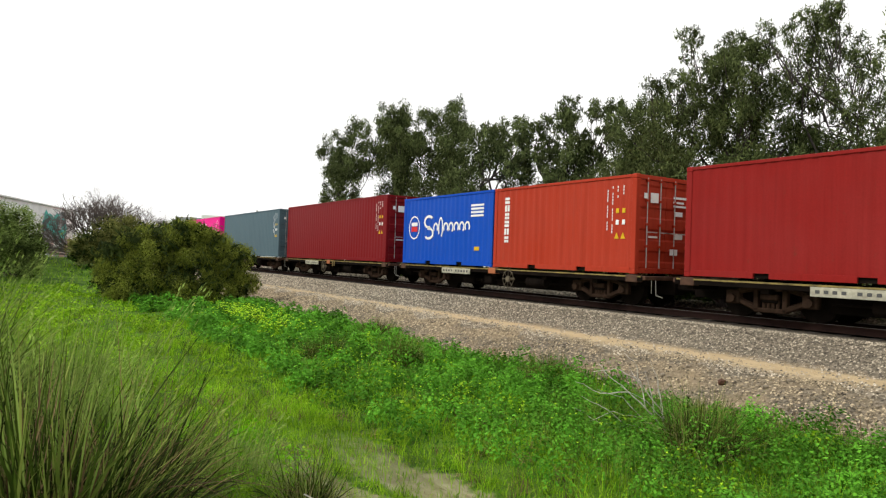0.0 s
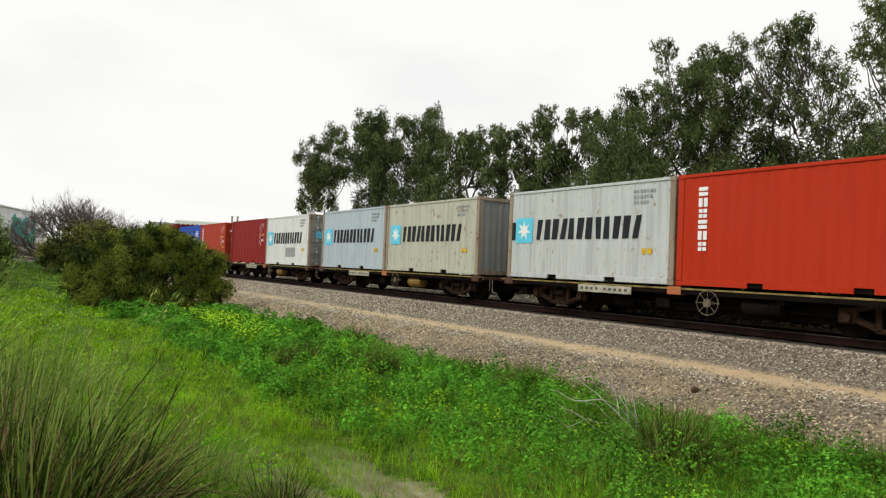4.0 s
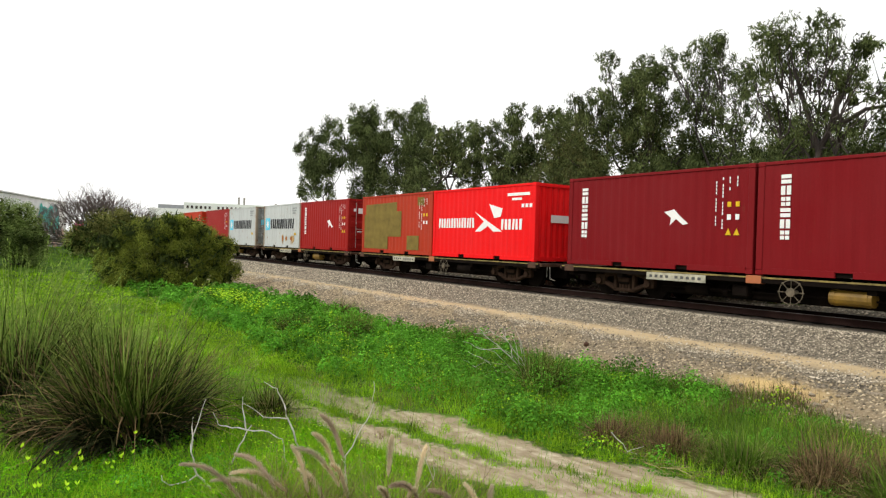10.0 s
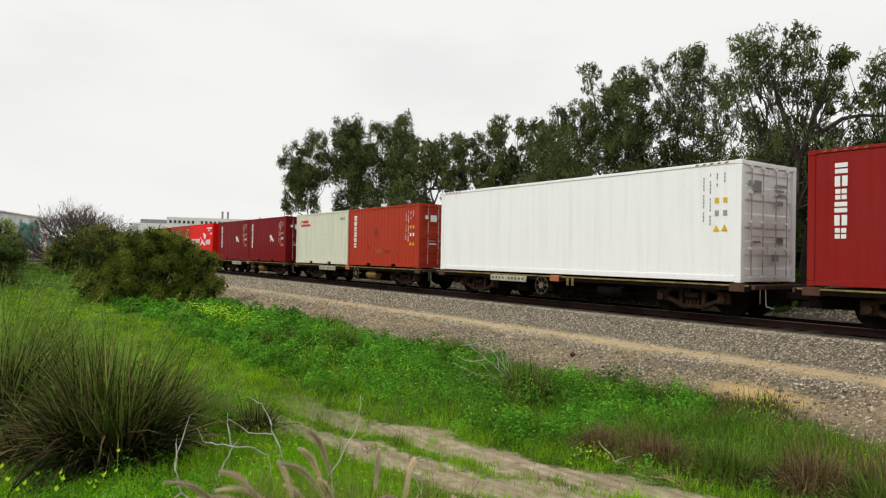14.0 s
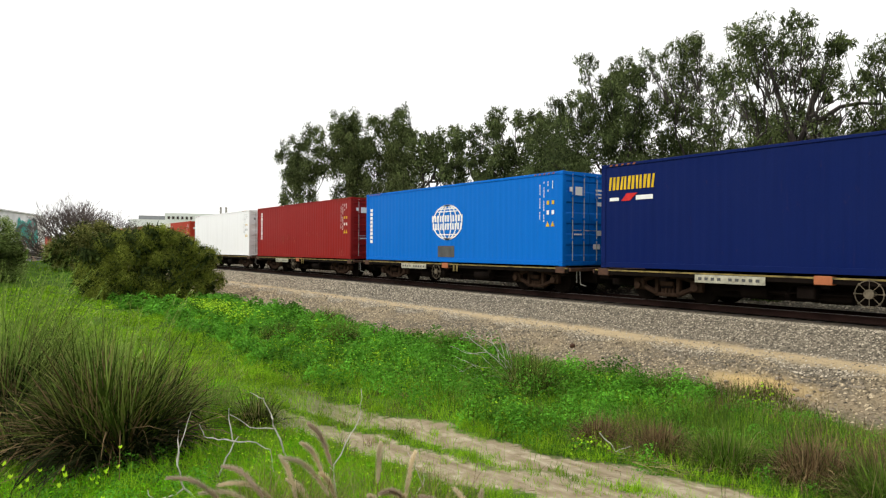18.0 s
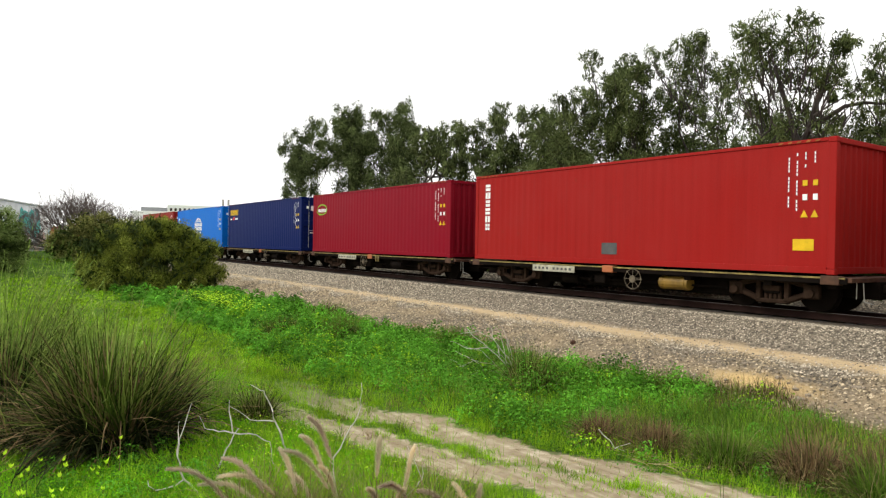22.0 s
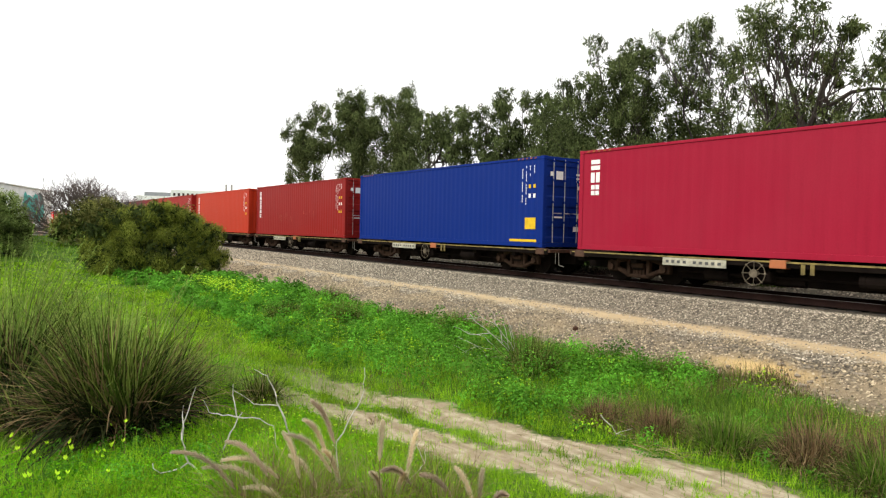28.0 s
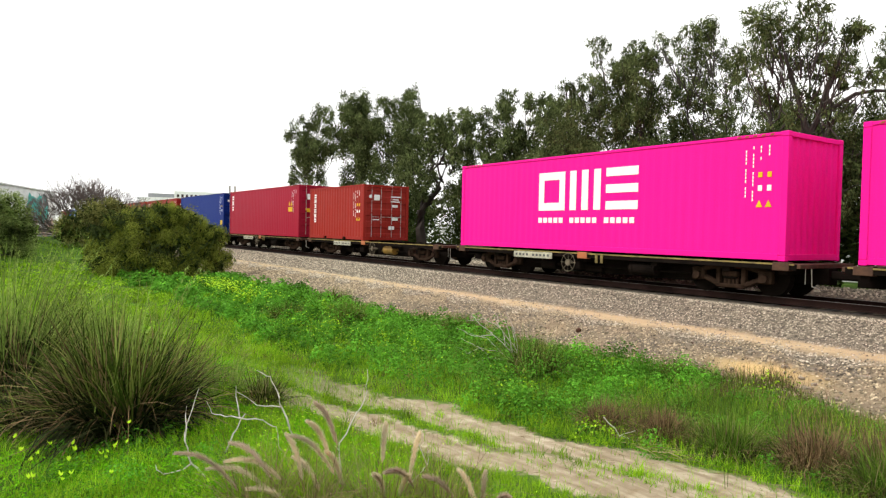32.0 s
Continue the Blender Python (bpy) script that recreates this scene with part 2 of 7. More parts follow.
def add_rod(bm, a, b, r, sides=8, r2=None):
    a, b = Vector(a), Vector(b)
    m = Matrix.Translation((a + b) / 2) @ (b - a).to_track_quat("Z", "Y").to_matrix().to_4x4()
    bmesh.ops.create_cone(bm, cap_ends=True, segments=sides, radius1=r, radius2=r if r2 is None else r2, depth=(b - a).length, matrix=m)


def add_tube(bm, pts, radii, sides=6):
    """One swept tube through pts, closed at both ends."""
    rings = []
    for k, p in enumerate(pts):
        d = (pts[min(k + 1, len(pts) - 1)] - pts[max(k - 1, 0)])
        q = (d if d.length > 1e-6 else Vector((0, 0, 1))).to_track_quat("Z", "Y")
        rings.append([bm.verts.new(p + q @ Vector((radii[k] * math.cos(2 * math.pi * j / sides), radii[k] * math.sin(2 * math.pi * j / sides), 0))) for j in range(sides)])
    for a, b in zip(rings, rings[1:]):
        for j in range(sides):
            bm.faces.new((a[j], a[(j + 1) % sides], b[(j + 1) % sides], b[j]))
    bm.faces.new(rings[0][::-1])
    bm.faces.new(rings[-1])


def box_bm(*args, bevel=0.0):
    bm = bmesh.new()
    add_box(bm, *args, bevel=bevel)
    return bm


def mesh_of(bm, name):
    me = bpy.data.meshes.new(name)
    bm.to_mesh(me)
    bm.free()
    return me


def part(name, bm, material, parent, label=""):
    """Links a bmesh or a mesh as one object under a thing; the material sits on the object, so meshes are shared."""
    me = bm if isinstance(bm, bpy.types.Mesh) else mesh_of(bm, name)
    if not me.materials:
        me.materials.append(None)
    ob = new(name, me)
    ob.material_slots[0].link = "OBJECT"
    ob.material_slots[0].material = material
    ob.parent = parent
    return tagged(ob, label)


def thing(name, label, category, group="", kind="", at=None):
    ob = tagged(new(name), label, category, group, kind)
    if at is not None:
        ob.matrix_basis = at
    return ob


def soup(name, verts, faces, material):
    """One mesh object from arrays: verts (n, 3), faces (m, k)."""
    verts, faces = np.asarray(verts, np.float32), np.asarray(faces, np.int32)
    me = bpy.data.meshes.new(name)
    k = faces.shape[1]
    me.vertices.add(len(verts))
    me.vertices.foreach_set("co", verts.ravel())
    me.loops.add(faces.size)
    me.loops.foreach_set("vertex_index", faces.ravel())
    me.polygons.add(len(faces))
    me.polygons.foreach_set("loop_start", np.arange(len(faces), dtype=np.int32) * k)
    me.update(calc_edges=True)
    me.materials.append(material)
    return new(name, me)


# ---- ground: one sheet, with the track bed on it ----
FACE, MID = 14.781, 16.0     # near side of the containers, middle of the track
rng = np.random.default_rng(7)


def smooth(a, b, x):
    t = np.clip((x - a) / (b - a), 0, 1)
    return t * t * (3 - 2 * t)


def ground_z(x, y):
    x, y = np.asarray(x, float), np.asarray(y, float)
    prof = np.interp(y, [-400, -4, 3.5, 4.6, 6.2, 10.4, 11.2, 12.8, 13.45, 14.25, 17.0, 18.2, 21.2, 22.6, 600],
                     [-1.0, -1.0, -1.02, -1.12, -1.12, -1.08, -0.98, -0.54, -0.49, -0.05, -0.05, 0.10, 0.10, -0.35, -0.3])
    lumps = 0.05 * np.sin(x * 0.9 + 1.3 * np.sin(y * 0.7)) + 0.04 * np.sin(y * 1.7 + x * 0.33)
    prof = prof + 1.45 * smooth(-30, -56, x) * (1 - smooth(6.5, 11, y))
    return prof + lumps * (1 - smooth(10.0, 11.4, y) * (1 - smooth(19, 22, y)))


def ground_material():
    m, nt, b = nodes_of("meadow_and_track_bed")
    geo = nt.nodes.new("ShaderNodeNewGeometry")
    sep = nt.nodes.new("ShaderNodeSeparateXYZ")
    nt.links.new(geo.outputs["Position"], sep.inputs["Vector"])
    wob = noise_node(nt, 0.35, 5.0)
    wob2 = noise_node(nt, 2.2, 6.0)

    def math_node(op, a, c, clamp=False):
        n = nt.nodes.new("ShaderNodeMath")
        n.operation, n.use_clamp = op, clamp
        for i, v in enumerate((a, c)):
            if isinstance(v, (int, float)):
                n.inputs[i].default_value = v
            else:
                nt.links.new(v, n.inputs[i])
        return n.outputs["Value"]

    y = sep.outputs["Y"]
    yw = math_node("ADD", y, math_node("ADD", math_node("MULTIPLY", math_node("SUBTRACT", wob, 0.5), 0.9), math_node("MULTIPLY", math_node("SUBTRACT", wob2, 0.5), 0.7)))
    # meadow soil under the plants, its colour darkened for shade in the gaps
    soil = mix_node(nt, ramp_node(nt, noise_node(nt, 1.3, 6.0), [(0.35, 0.0), (0.65, 1.0)]), (0.036, 0.085, 0.008), (0.115, 0.215, 0.020))
    # sandy wheel track
    sand = mix_node(nt, ramp_node(nt, noise_node(nt, 6.0, 8.0), [(0.3, 0.0), (0.7, 1.0)]), (0.34, 0.27, 0.17), (0.60, 0.52, 0.38))

    def band(v, lo, hi, soft):
        up = math_node("DIVIDE", math_node("SUBTRACT", v, lo), soft, True)
        dn = math_node("DIVIDE", math_node("SUBTRACT", hi, v), soft, True)
        return math_node("MULTIPLY", up, dn)

    x = sep.outputs["X"]
    wave = math_node("ADD", math_node("MULTIPLY", math_node("SINE", math_node("MULTIPLY", x, 1.7), 0.0), 0.12), math_node("MULTIPLY", math_node("SINE", math_node("ADD", math_node("MULTIPLY", x, 4.1), 2.0), 0.0), 0.08))
    fray = math_node("ADD", math_node("MULTIPLY", math_node("SUBTRACT", wob2, 0.5), 0.45), math_node("MULTIPLY", math_node("SUBTRACT", noise_node(nt, 9.0, 6.0), 0.5), 0.5))
    slant = math_node("MULTIPLY", math_node("MAXIMUM", math_node("MINIMUM", math_node("ADD", x, 8.0), 8.0), -8.0), 0.22)
    yr = math_node("ADD", math_node("ADD", math_node("SUBTRACT", y, slant), wave), fray)
    open_sand = math_node("MULTIPLY", band(yr, 4.05, 6.05, 0.3), math_node("MULTIPLY", math_node("ADD", sep.outputs["X"], 7.3), 0.45, True))
    ruts = math_node("ADD", math_node("ADD", band(yr, 4.12, 4.97, 0.12), band(yr, 5.13, 5.9, 0.12), True), open_sand, True)
    ruts = math_node("MULTIPLY", ruts, math_node("MULTIPLY", math_node("ADD", sep.outputs["X"], 12.4), 0.26, True))
    sand = mix_node(nt, ramp_node(nt, noise_node(nt, 1.0, 6.0, stretch=(0.6, 7.0, 1.0)), [(0.40, 0.0), (0.62, 0.75)]), sand, (0.26, 0.20, 0.12))
    c = mix_node(nt, ruts, soil, sand)
    # lower rubble, tan bench, clean ballast
    # bed colour darkened, putting the shade between loose stones into it
    stone = mix_node(nt, ramp_node(nt, noise_node(nt, 14.0, 8.0, rough=0.75), [(0.38, 0.0), (0.62, 1.0)]), (0.050, 0.043, 0.033), (0.30, 0.26, 0.195))
    rubble = mix_node(nt, ramp_node(nt, noise_node(nt, 0.8, 5.0), [(0.42, 0.0), (0.66, 0.85)]), stone, (0.36, 0.28, 0.17))
    dx = math_node("MULTIPLY", math_node("ADD", sep.outputs["X"], 6.75), 0.9)
    dy = math_node("MULTIPLY", math_node("SUBTRACT", yw, 11.58), 2.6)
    spill = math_node("SUBTRACT", 1.35, math_node("SQRT", math_node("ADD", math_node("MULTIPLY", dx, dx), math_node("MULTIPLY", dy, dy)), 0.0), True)
    rubble = mix_node(nt, spill, rubble, mix_node(nt, wob2, (0.46, 0.32, 0.13), (0.78, 0.58, 0.28)))
    c = mix_node(nt, math_node("DIVIDE", math_node("SUBTRACT", yw, 10.65), 0.5, True), c, rubble)
    c = mix_node(nt, math_node("DIVIDE", math_node("SUBTRACT", y, 12.3), 0.5, True), c, stone)
    yt = math_node("ADD", y, math_node("MULTIPLY", math_node("SUBTRACT", wob2, 0.5), 0.5))
    c = mix_node(nt, band(yt, 12.52, 13.48, 0.30), c, mix_node(nt, wob2, (0.42, 0.31, 0.165), (0.66, 0.53, 0.33)))
    # brake dust between the rails, and the train's shadow put into the bed colour
    c = mix_node(nt, math_node("MULTIPLY", band(yt, 14.75, 16.7, 0.35), 0.6), c, (0.060, 0.047, 0.037))
    c = mix_node(nt, math_node("DIVIDE", math_node("SUBTRACT", yw, 21.3), 0.5, True), c, soil)
    nt.links.new(c, b.inputs["Base Color"])
    b.inputs["Roughness"].default_value = 0.95
    b.inputs["Specular IOR Level"].default_value = 0.15
    bump_node(nt, b, noise_node(nt, 12.0, 8.0, rough=0.75), 0.9, 0.05)
    return m


def build_ground():
    xs = np.unique(np.concatenate([np.linspace(-1500, -100, 15), np.linspace(-100, 20, 241), np.linspace(20, 600, 12)]))
    ys = np.unique(np.concatenate([np.linspace(-600, -10, 8), np.linspace(-10, 24, 171), np.linspace(24, 1500, 16)]))
    gx, gy = np.meshgrid(xs, ys)
    gz = ground_z(gx, gy)
    n = len(xs)
    v = np.stack([gx.ravel(), gy.ravel(), gz.ravel()], -1)
    i = (np.arange(len(ys) - 1)[:, None] * n + np.arange(n - 1)[None]).ravel()
    ob = soup("ground", v, np.stack([i, i + 1, i + n + 1, i + n], -1), ground_material())
    ob.data.polygons.foreach_set("use_smooth", np.ones(len(ob.data.polygons), bool))
    tagged(ob, "green meadow with a sandy wheel track and a gravel railway bank", "ground", kind="structure")


build_ground()


def build_track():
    for off, nm in ((-0.56, "near"), (0.56, "far")):
        rail = thing("rail", "rust-dark steel rail with a polished head", "rail", "rails", "structure")
        bm = bmesh.new()
        y = MID + off
        for h0, h1, w in ((0.0, 0.02, 0.065), (0.02, 0.11, 0.012), (0.11, 0.146, 0.034)):
            add_box(bm, -300, 120, y - w, y + w, h0, h1)
        part("rail_web", bm, RAIL_STEEL, rail)
        part("rail_head", box_bm(-300, 120, y - 0.03, y + 0.03, 0.147, 0.153), RAIL_HEAD, rail, "polished running surface")
    me = mesh_of(box_bm(-0.115, 0.115, -0.76, 0.76, -0.12, 0.004, bevel=0.012), "sleeper")
    bed = thing("sleepers", "sleepers coloured dark for shadow, half buried in ballast", "sleepers", kind="structure")
    for k in range(150):
        s = part("sleeper", me, SLEEPER, bed)
        s.location = (-80 + k * 0.62, MID, -0.036)


build_track()


# ---- train: shapes shared by all wagons and boxes ----
def corrugated(length, z0, z1, depth=0.036, pitch=0.278, rim=0.10):
    """Side sheet along x from 0 to length at y = 0, ribs going in to y = +depth."""
    n = max(1, int((length - 2 * rim) / pitch))
    p = (length - 2 * rim) / n
    pts = [(0.0, 0.0), (rim, 0.0)]
    for k in range(n):
        x = rim + k * p
        pts += [(x + p * 0.26, 0.0), (x + p * 0.5, depth), (x + p * 0.76, depth), (x + p, 0.0)]
    pts += [(length, 0.0)]
    bm = bmesh.new()
    lo = [bm.verts.new((x, y, z0)) for x, y in pts]
    hi = [bm.verts.new((x, y, z1)) for x, y in pts]
    for k in range(len(pts) - 1):
        if pts[k + 1][0] - pts[k][0] > 1e-5:
            bm.faces.new((lo[k], lo[k + 1], hi[k + 1], hi[k]))
    return bm


WIDE = 2.438
SHAPES = {}


def shape(key, make):
    if key not in SHAPES:
        SHAPES[key] = mesh_of(make(), key[0])
    return SHAPES[key]


def rods_bm(rods, sides=6):
    bm = bmesh.new()
    for a, b, r in rods:
        add_rod(bm, a, b, r, sides)
    return bm


def end_sheet(height, flat):
    """End wall in the y-z plane facing +x, upright ribs (or level ones for door leaves)."""
    bm = corrugated(WIDE - 0.3, 0.16, height - 0.12, 0.045, 0.24, 0.05)
    bmesh.ops.transform(bm, matrix=Matrix.Rotation(radians(90), 4, "Z"), verts=bm.verts)
    return bm


def door_leaf(height, w):
    """A door leaf facing +x with level pressed ribs."""
    bm = bmesh.new()
    n = 4
    z0, z1 = 0.17, height - 0.13
    zs = [(z0, 0.0)]
    for k in range(n):
        a, b = z0 + (z1 - z0) * (k + 0.22) / n, z0 + (z1 - z0) * (k + 0.78) / n
        zs += [(a, 0.0), (a + 0.05, -0.035), (b - 0.05, -0.035), (b, 0.0)]
    zs += [(z1, 0.0)]
    rows_ = [(bm.verts.new((x, 0.0, z)), bm.verts.new((x, w, z))) for z, x in zs]
    for (a, b), (c, d) in zip(rows_, rows_[1:]):
        bm.faces.new((a, b, d, c))
    return bm


def make_container(kind, colour, doors, label, group):
    """A shipping container; origin at its left near bottom corner's base line, x along the train, y across, z up."""
    length, height = {"20": (6.058, 2.591), "40": (12.192, 2.896), "40w": (12.192, 2.896), "20h": (6.058, 2.896)}[kind]
    smooth_side = kind == "40w"
    paint = PAINT[colour]
    post_paint = PAINT["stained"] if colour in ("silver", "cream", "cool_grey", "chalk") else paint
    box = thing("shipping_container", label, "shipping container", group)
    dep = 0.003 if smooth_side else 0.013 if kind == "20" else 0.007
    side = shape(("side_panel", kind), lambda: corrugated(length - 0.3, 0.155, height - 0.075, dep))
    s = part("side_panel", side, paint, box)
    s.location = (0.15, 0.022, 0)
    s = part("side_panel", side, paint, box)
    s.matrix_basis = pose(length - 0.15, WIDE - 0.022, 0, 0, 0, 180)
    part("roof", shape(("roof", kind), lambda: box_bm(0.1, length - 0.1, 0.05, WIDE - 0.05, height - 0.06, height - 0.02)), paint, box)
    part("floor", shape(("floor", kind), lambda: box_bm(0.1, length - 0.1, 0.06, WIDE - 0.06, 0.03, 0.15)), STEEL_DARK, box)
    part("front_wall", shape(("front_wall", kind), lambda: box_bm(0.03, 0.07, 0.1, WIDE - 0.1, 0.1, height - 0.1)), paint, box)
    for y0, nm in ((0.0, "n"), (WIDE - 0.06, "f")):
        part("top_rail", shape(("top_rail", kind, nm), lambda: box_bm(0.17, length - 0.17, y0, y0 + 0.06, height - 0.085, height - 0.01, bevel=0.008)), paint, box)

    def sill(y0):
        bm = bmesh.new()
        cuts = [0.17, length / 2 - 1.25, length / 2 - 0.89, length / 2 + 0.89, length / 2 + 1.25, length - 0.17] if kind == "20" else [0.17, length - 0.17]
        for a, b in list(zip(cuts, cuts[1:]))[::2]:
            add_box(bm, a, b, y0, y0 + 0.06, 0.02, 0.16, 0.006)
        if kind == "20":
            add_box(bm, 0.17, length - 0.17, y0 + 0.004, y0 + 0.056, 0.135, 0.162)
        return bm

    part("bottom_rail", shape(("bottom_rail", kind, "n"), lambda: sill(0.0)), paint, box)
    part("bottom_rail", shape(("bottom_rail", kind, "f"), lambda: sill(WIDE - 0.06)), paint, box)
    post = shape(("corner_post", kind), lambda: box_bm(0, 0.16, 0, 0.15, 0.12, height - 0.12, bevel=0.012))
    cast = shape(("corner_casting",), lambda: casting_bm())
    for x in (0.0, length - 0.16):
        for y in (0.0, WIDE - 0.15):
            p = part("corner_post", post, post_paint, box)
            p.location = (x, y, 0)
    for x in (-0.003, length - 0.175):
        for y in (-0.003, WIDE - 0.159):
            for z in (0.0, height - 0.118):
                p = part("corner_casting", cast, post_paint, box)
                p.location = (x, y, z)
    for z0, z1, nm in ((0.02, 0.16, "door_sill"), (height - 0.12, height - 0.01, "door_header")):
        part(nm, shape((nm, kind), lambda: box_bm(length - 0.09, length - 0.005, 0.15, WIDE - 0.15, z0, z1, bevel=0.008)), post_paint, box)
    if doors:
        w = (WIDE - 0.32) / 2
        leaf = shape(("door", kind), lambda: door_leaf(height, w))
        for k, y in enumerate((0.155, WIDE / 2 + 0.005)):
            d = part("door", leaf, PAINT["end_shade_grey"] if post_paint is not paint else paint, box)
            d.location = (length - 0.05, y, 0)
            for yy in (0.28, 0.78):
                part("locking_bar", shape(("locking_bar", kind), lambda: rods_bm([((0, 0, 0.10), (0, 0, height - 0.08), 0.014)])), BAR, d, "galvanised upright locking bar").location = (0.045, yy, 0)
                for z in (0.13, height * 0.28, height * 0.5, height * 0.74, height - 0.15):
                    part("bar_bracket", shape(("bar_bracket",), lambda: box_bm(-0.05, 0.02, -0.045, 0.045, -0.035, 0.035, bevel=0.008)), paint, d).location = (0.045, yy, z)
                part("bar_handle", shape(("bar_handle",), lambda: box_bm(0.03, 0.052, -0.02, 0.36, 1.085, 1.11)), BAR, d).location = (0.03, yy - (0.0 if k == 0 else 0.34), 0)
    else:
        e = part("end_wall", shape(("end_wall", kind), lambda: end_sheet(height, True)), PAINT["end_shade_grey"] if post_paint is not paint else paint, box)
        e.location = (length - 0.06, 0.15, 0)
    return box, length, height


def casting_bm():
    bm = bmesh.new()
    add_box(bm, 0, 0.178, 0, 0.162, 0, 0.118, 0.014)
    return bm


def decal(box, name, x0, x1, z0, z1, mat, lift=0.0, label=""):
    """A flat marking on the near side sheet."""
    return part(name, box_bm(x0, x1, 0.012 - lift, 0.020 - lift, z0, z1), mat, box, label)


def decal_poly(box, name, pts, mat, lift=0.0, label=""):
    bm = bmesh.new()
    f = [bm.verts.new((x, 0.012 - lift, z)) for x, z in pts]
    b = [bm.verts.new((x, 0.020 - lift, z)) for x, z in pts]
    bm.faces.new(f[::1])
    for k in range(len(pts)):
        j = (k + 1) % len(pts)
        bm.faces.new((f[j], f[k], b[k], b[j]))
    bmesh.ops.recalc_face_normals(bm, faces=bm.faces)
    return part(name, bm, mat, box, label)


def end_decal(box, length, name, y0, y1, z0, z1, mat):
    return part(name, box_bm(length - 0.012, length - 0.004, y0, y1, z0, z1), mat, box)


def wheel_bm():
    bm = bmesh.new()
    add_rod(bm, (0, -0.065, 0), (0, 0.065, 0), 0.42, 20)
    add_rod(bm, (0, 0.05, 0), (0, 0.085, 0), 0.45, 20)
    return bm


def bogie_frame_bm():
    """Cast side frame: arched top chord, bowed bottom chord, two columns, axle boxes."""
    bm = bmesh.new()
    y0, y1 = -0.07, 0.07
    for sx in (-1, 1):
        add_box(bm, sx * 0.88 - 0.17, sx * 0.88 + 0.17, y0 - 0.03, y1, -0.13, 0.19, 0.03)
        add_rod(bm, (sx * 0.88, -0.17, 0.0), (sx * 0.88, 0.05, 0.0), 0.10, 10)
        for a, b in (((sx * 0.86, 0.14), (sx * 0.34, 0.26)), ((sx * 0.80, -0.02), (sx * 0.30, -0.22))):
            add_rod(bm, (a[0], 0, a[1]), (b[0], 0, b[1]), 0.075, 6)
        add_box(bm, sx * 0.33 - 0.055, sx * 0.33 + 0.055, y0, y1, -0.24, 0.27, 0.015)
    add_box(bm, -0.38, 0.38, y0, y1, 0.19, 0.30, 0.02)
    add_box(bm, -0.38, 0.38, y0, y1, -0.28, -0.18, 0.02)
    add_box(bm, -0.20, 0.20, y0 - 0.05, y1, 0.00, 0.13, 0.02)
    return bm


def spring_bm():
    bm = bmesh.new()
    for x in (-0.16, -0.055, 0.055, 0.16):
        add_rod(bm, (x, 0, -0.18), (x, 0, 0.0), 0.045, 8)
    return bm


def handwheel_bm():
    bm = bmesh.new()
    n, r = 24, 0.27
    ring = [Vector((r * math.cos(2 * math.pi * k / n), 0, r * math.sin(2 * math.pi * k / n))) for k in range(n)]
    for k in range(n):
        add_rod(bm, ring[k], ring[(k + 1) % n], 0.010, 5)
    for k in range(0, n, 3):
        add_rod(bm, (0, 0, 0), ring[k], 0.008, 4)
        add_rod(bm, ring[k] * 0.93, ring[k] * 1.07, 0.022, 5)
    add_rod(bm, (0, -0.03, 0), (0, 0.02, 0), 0.10, 10)
    add_rod(bm, (0, -0.04, 0), (0, 0.25, 0), 0.045, 8)
    return bm


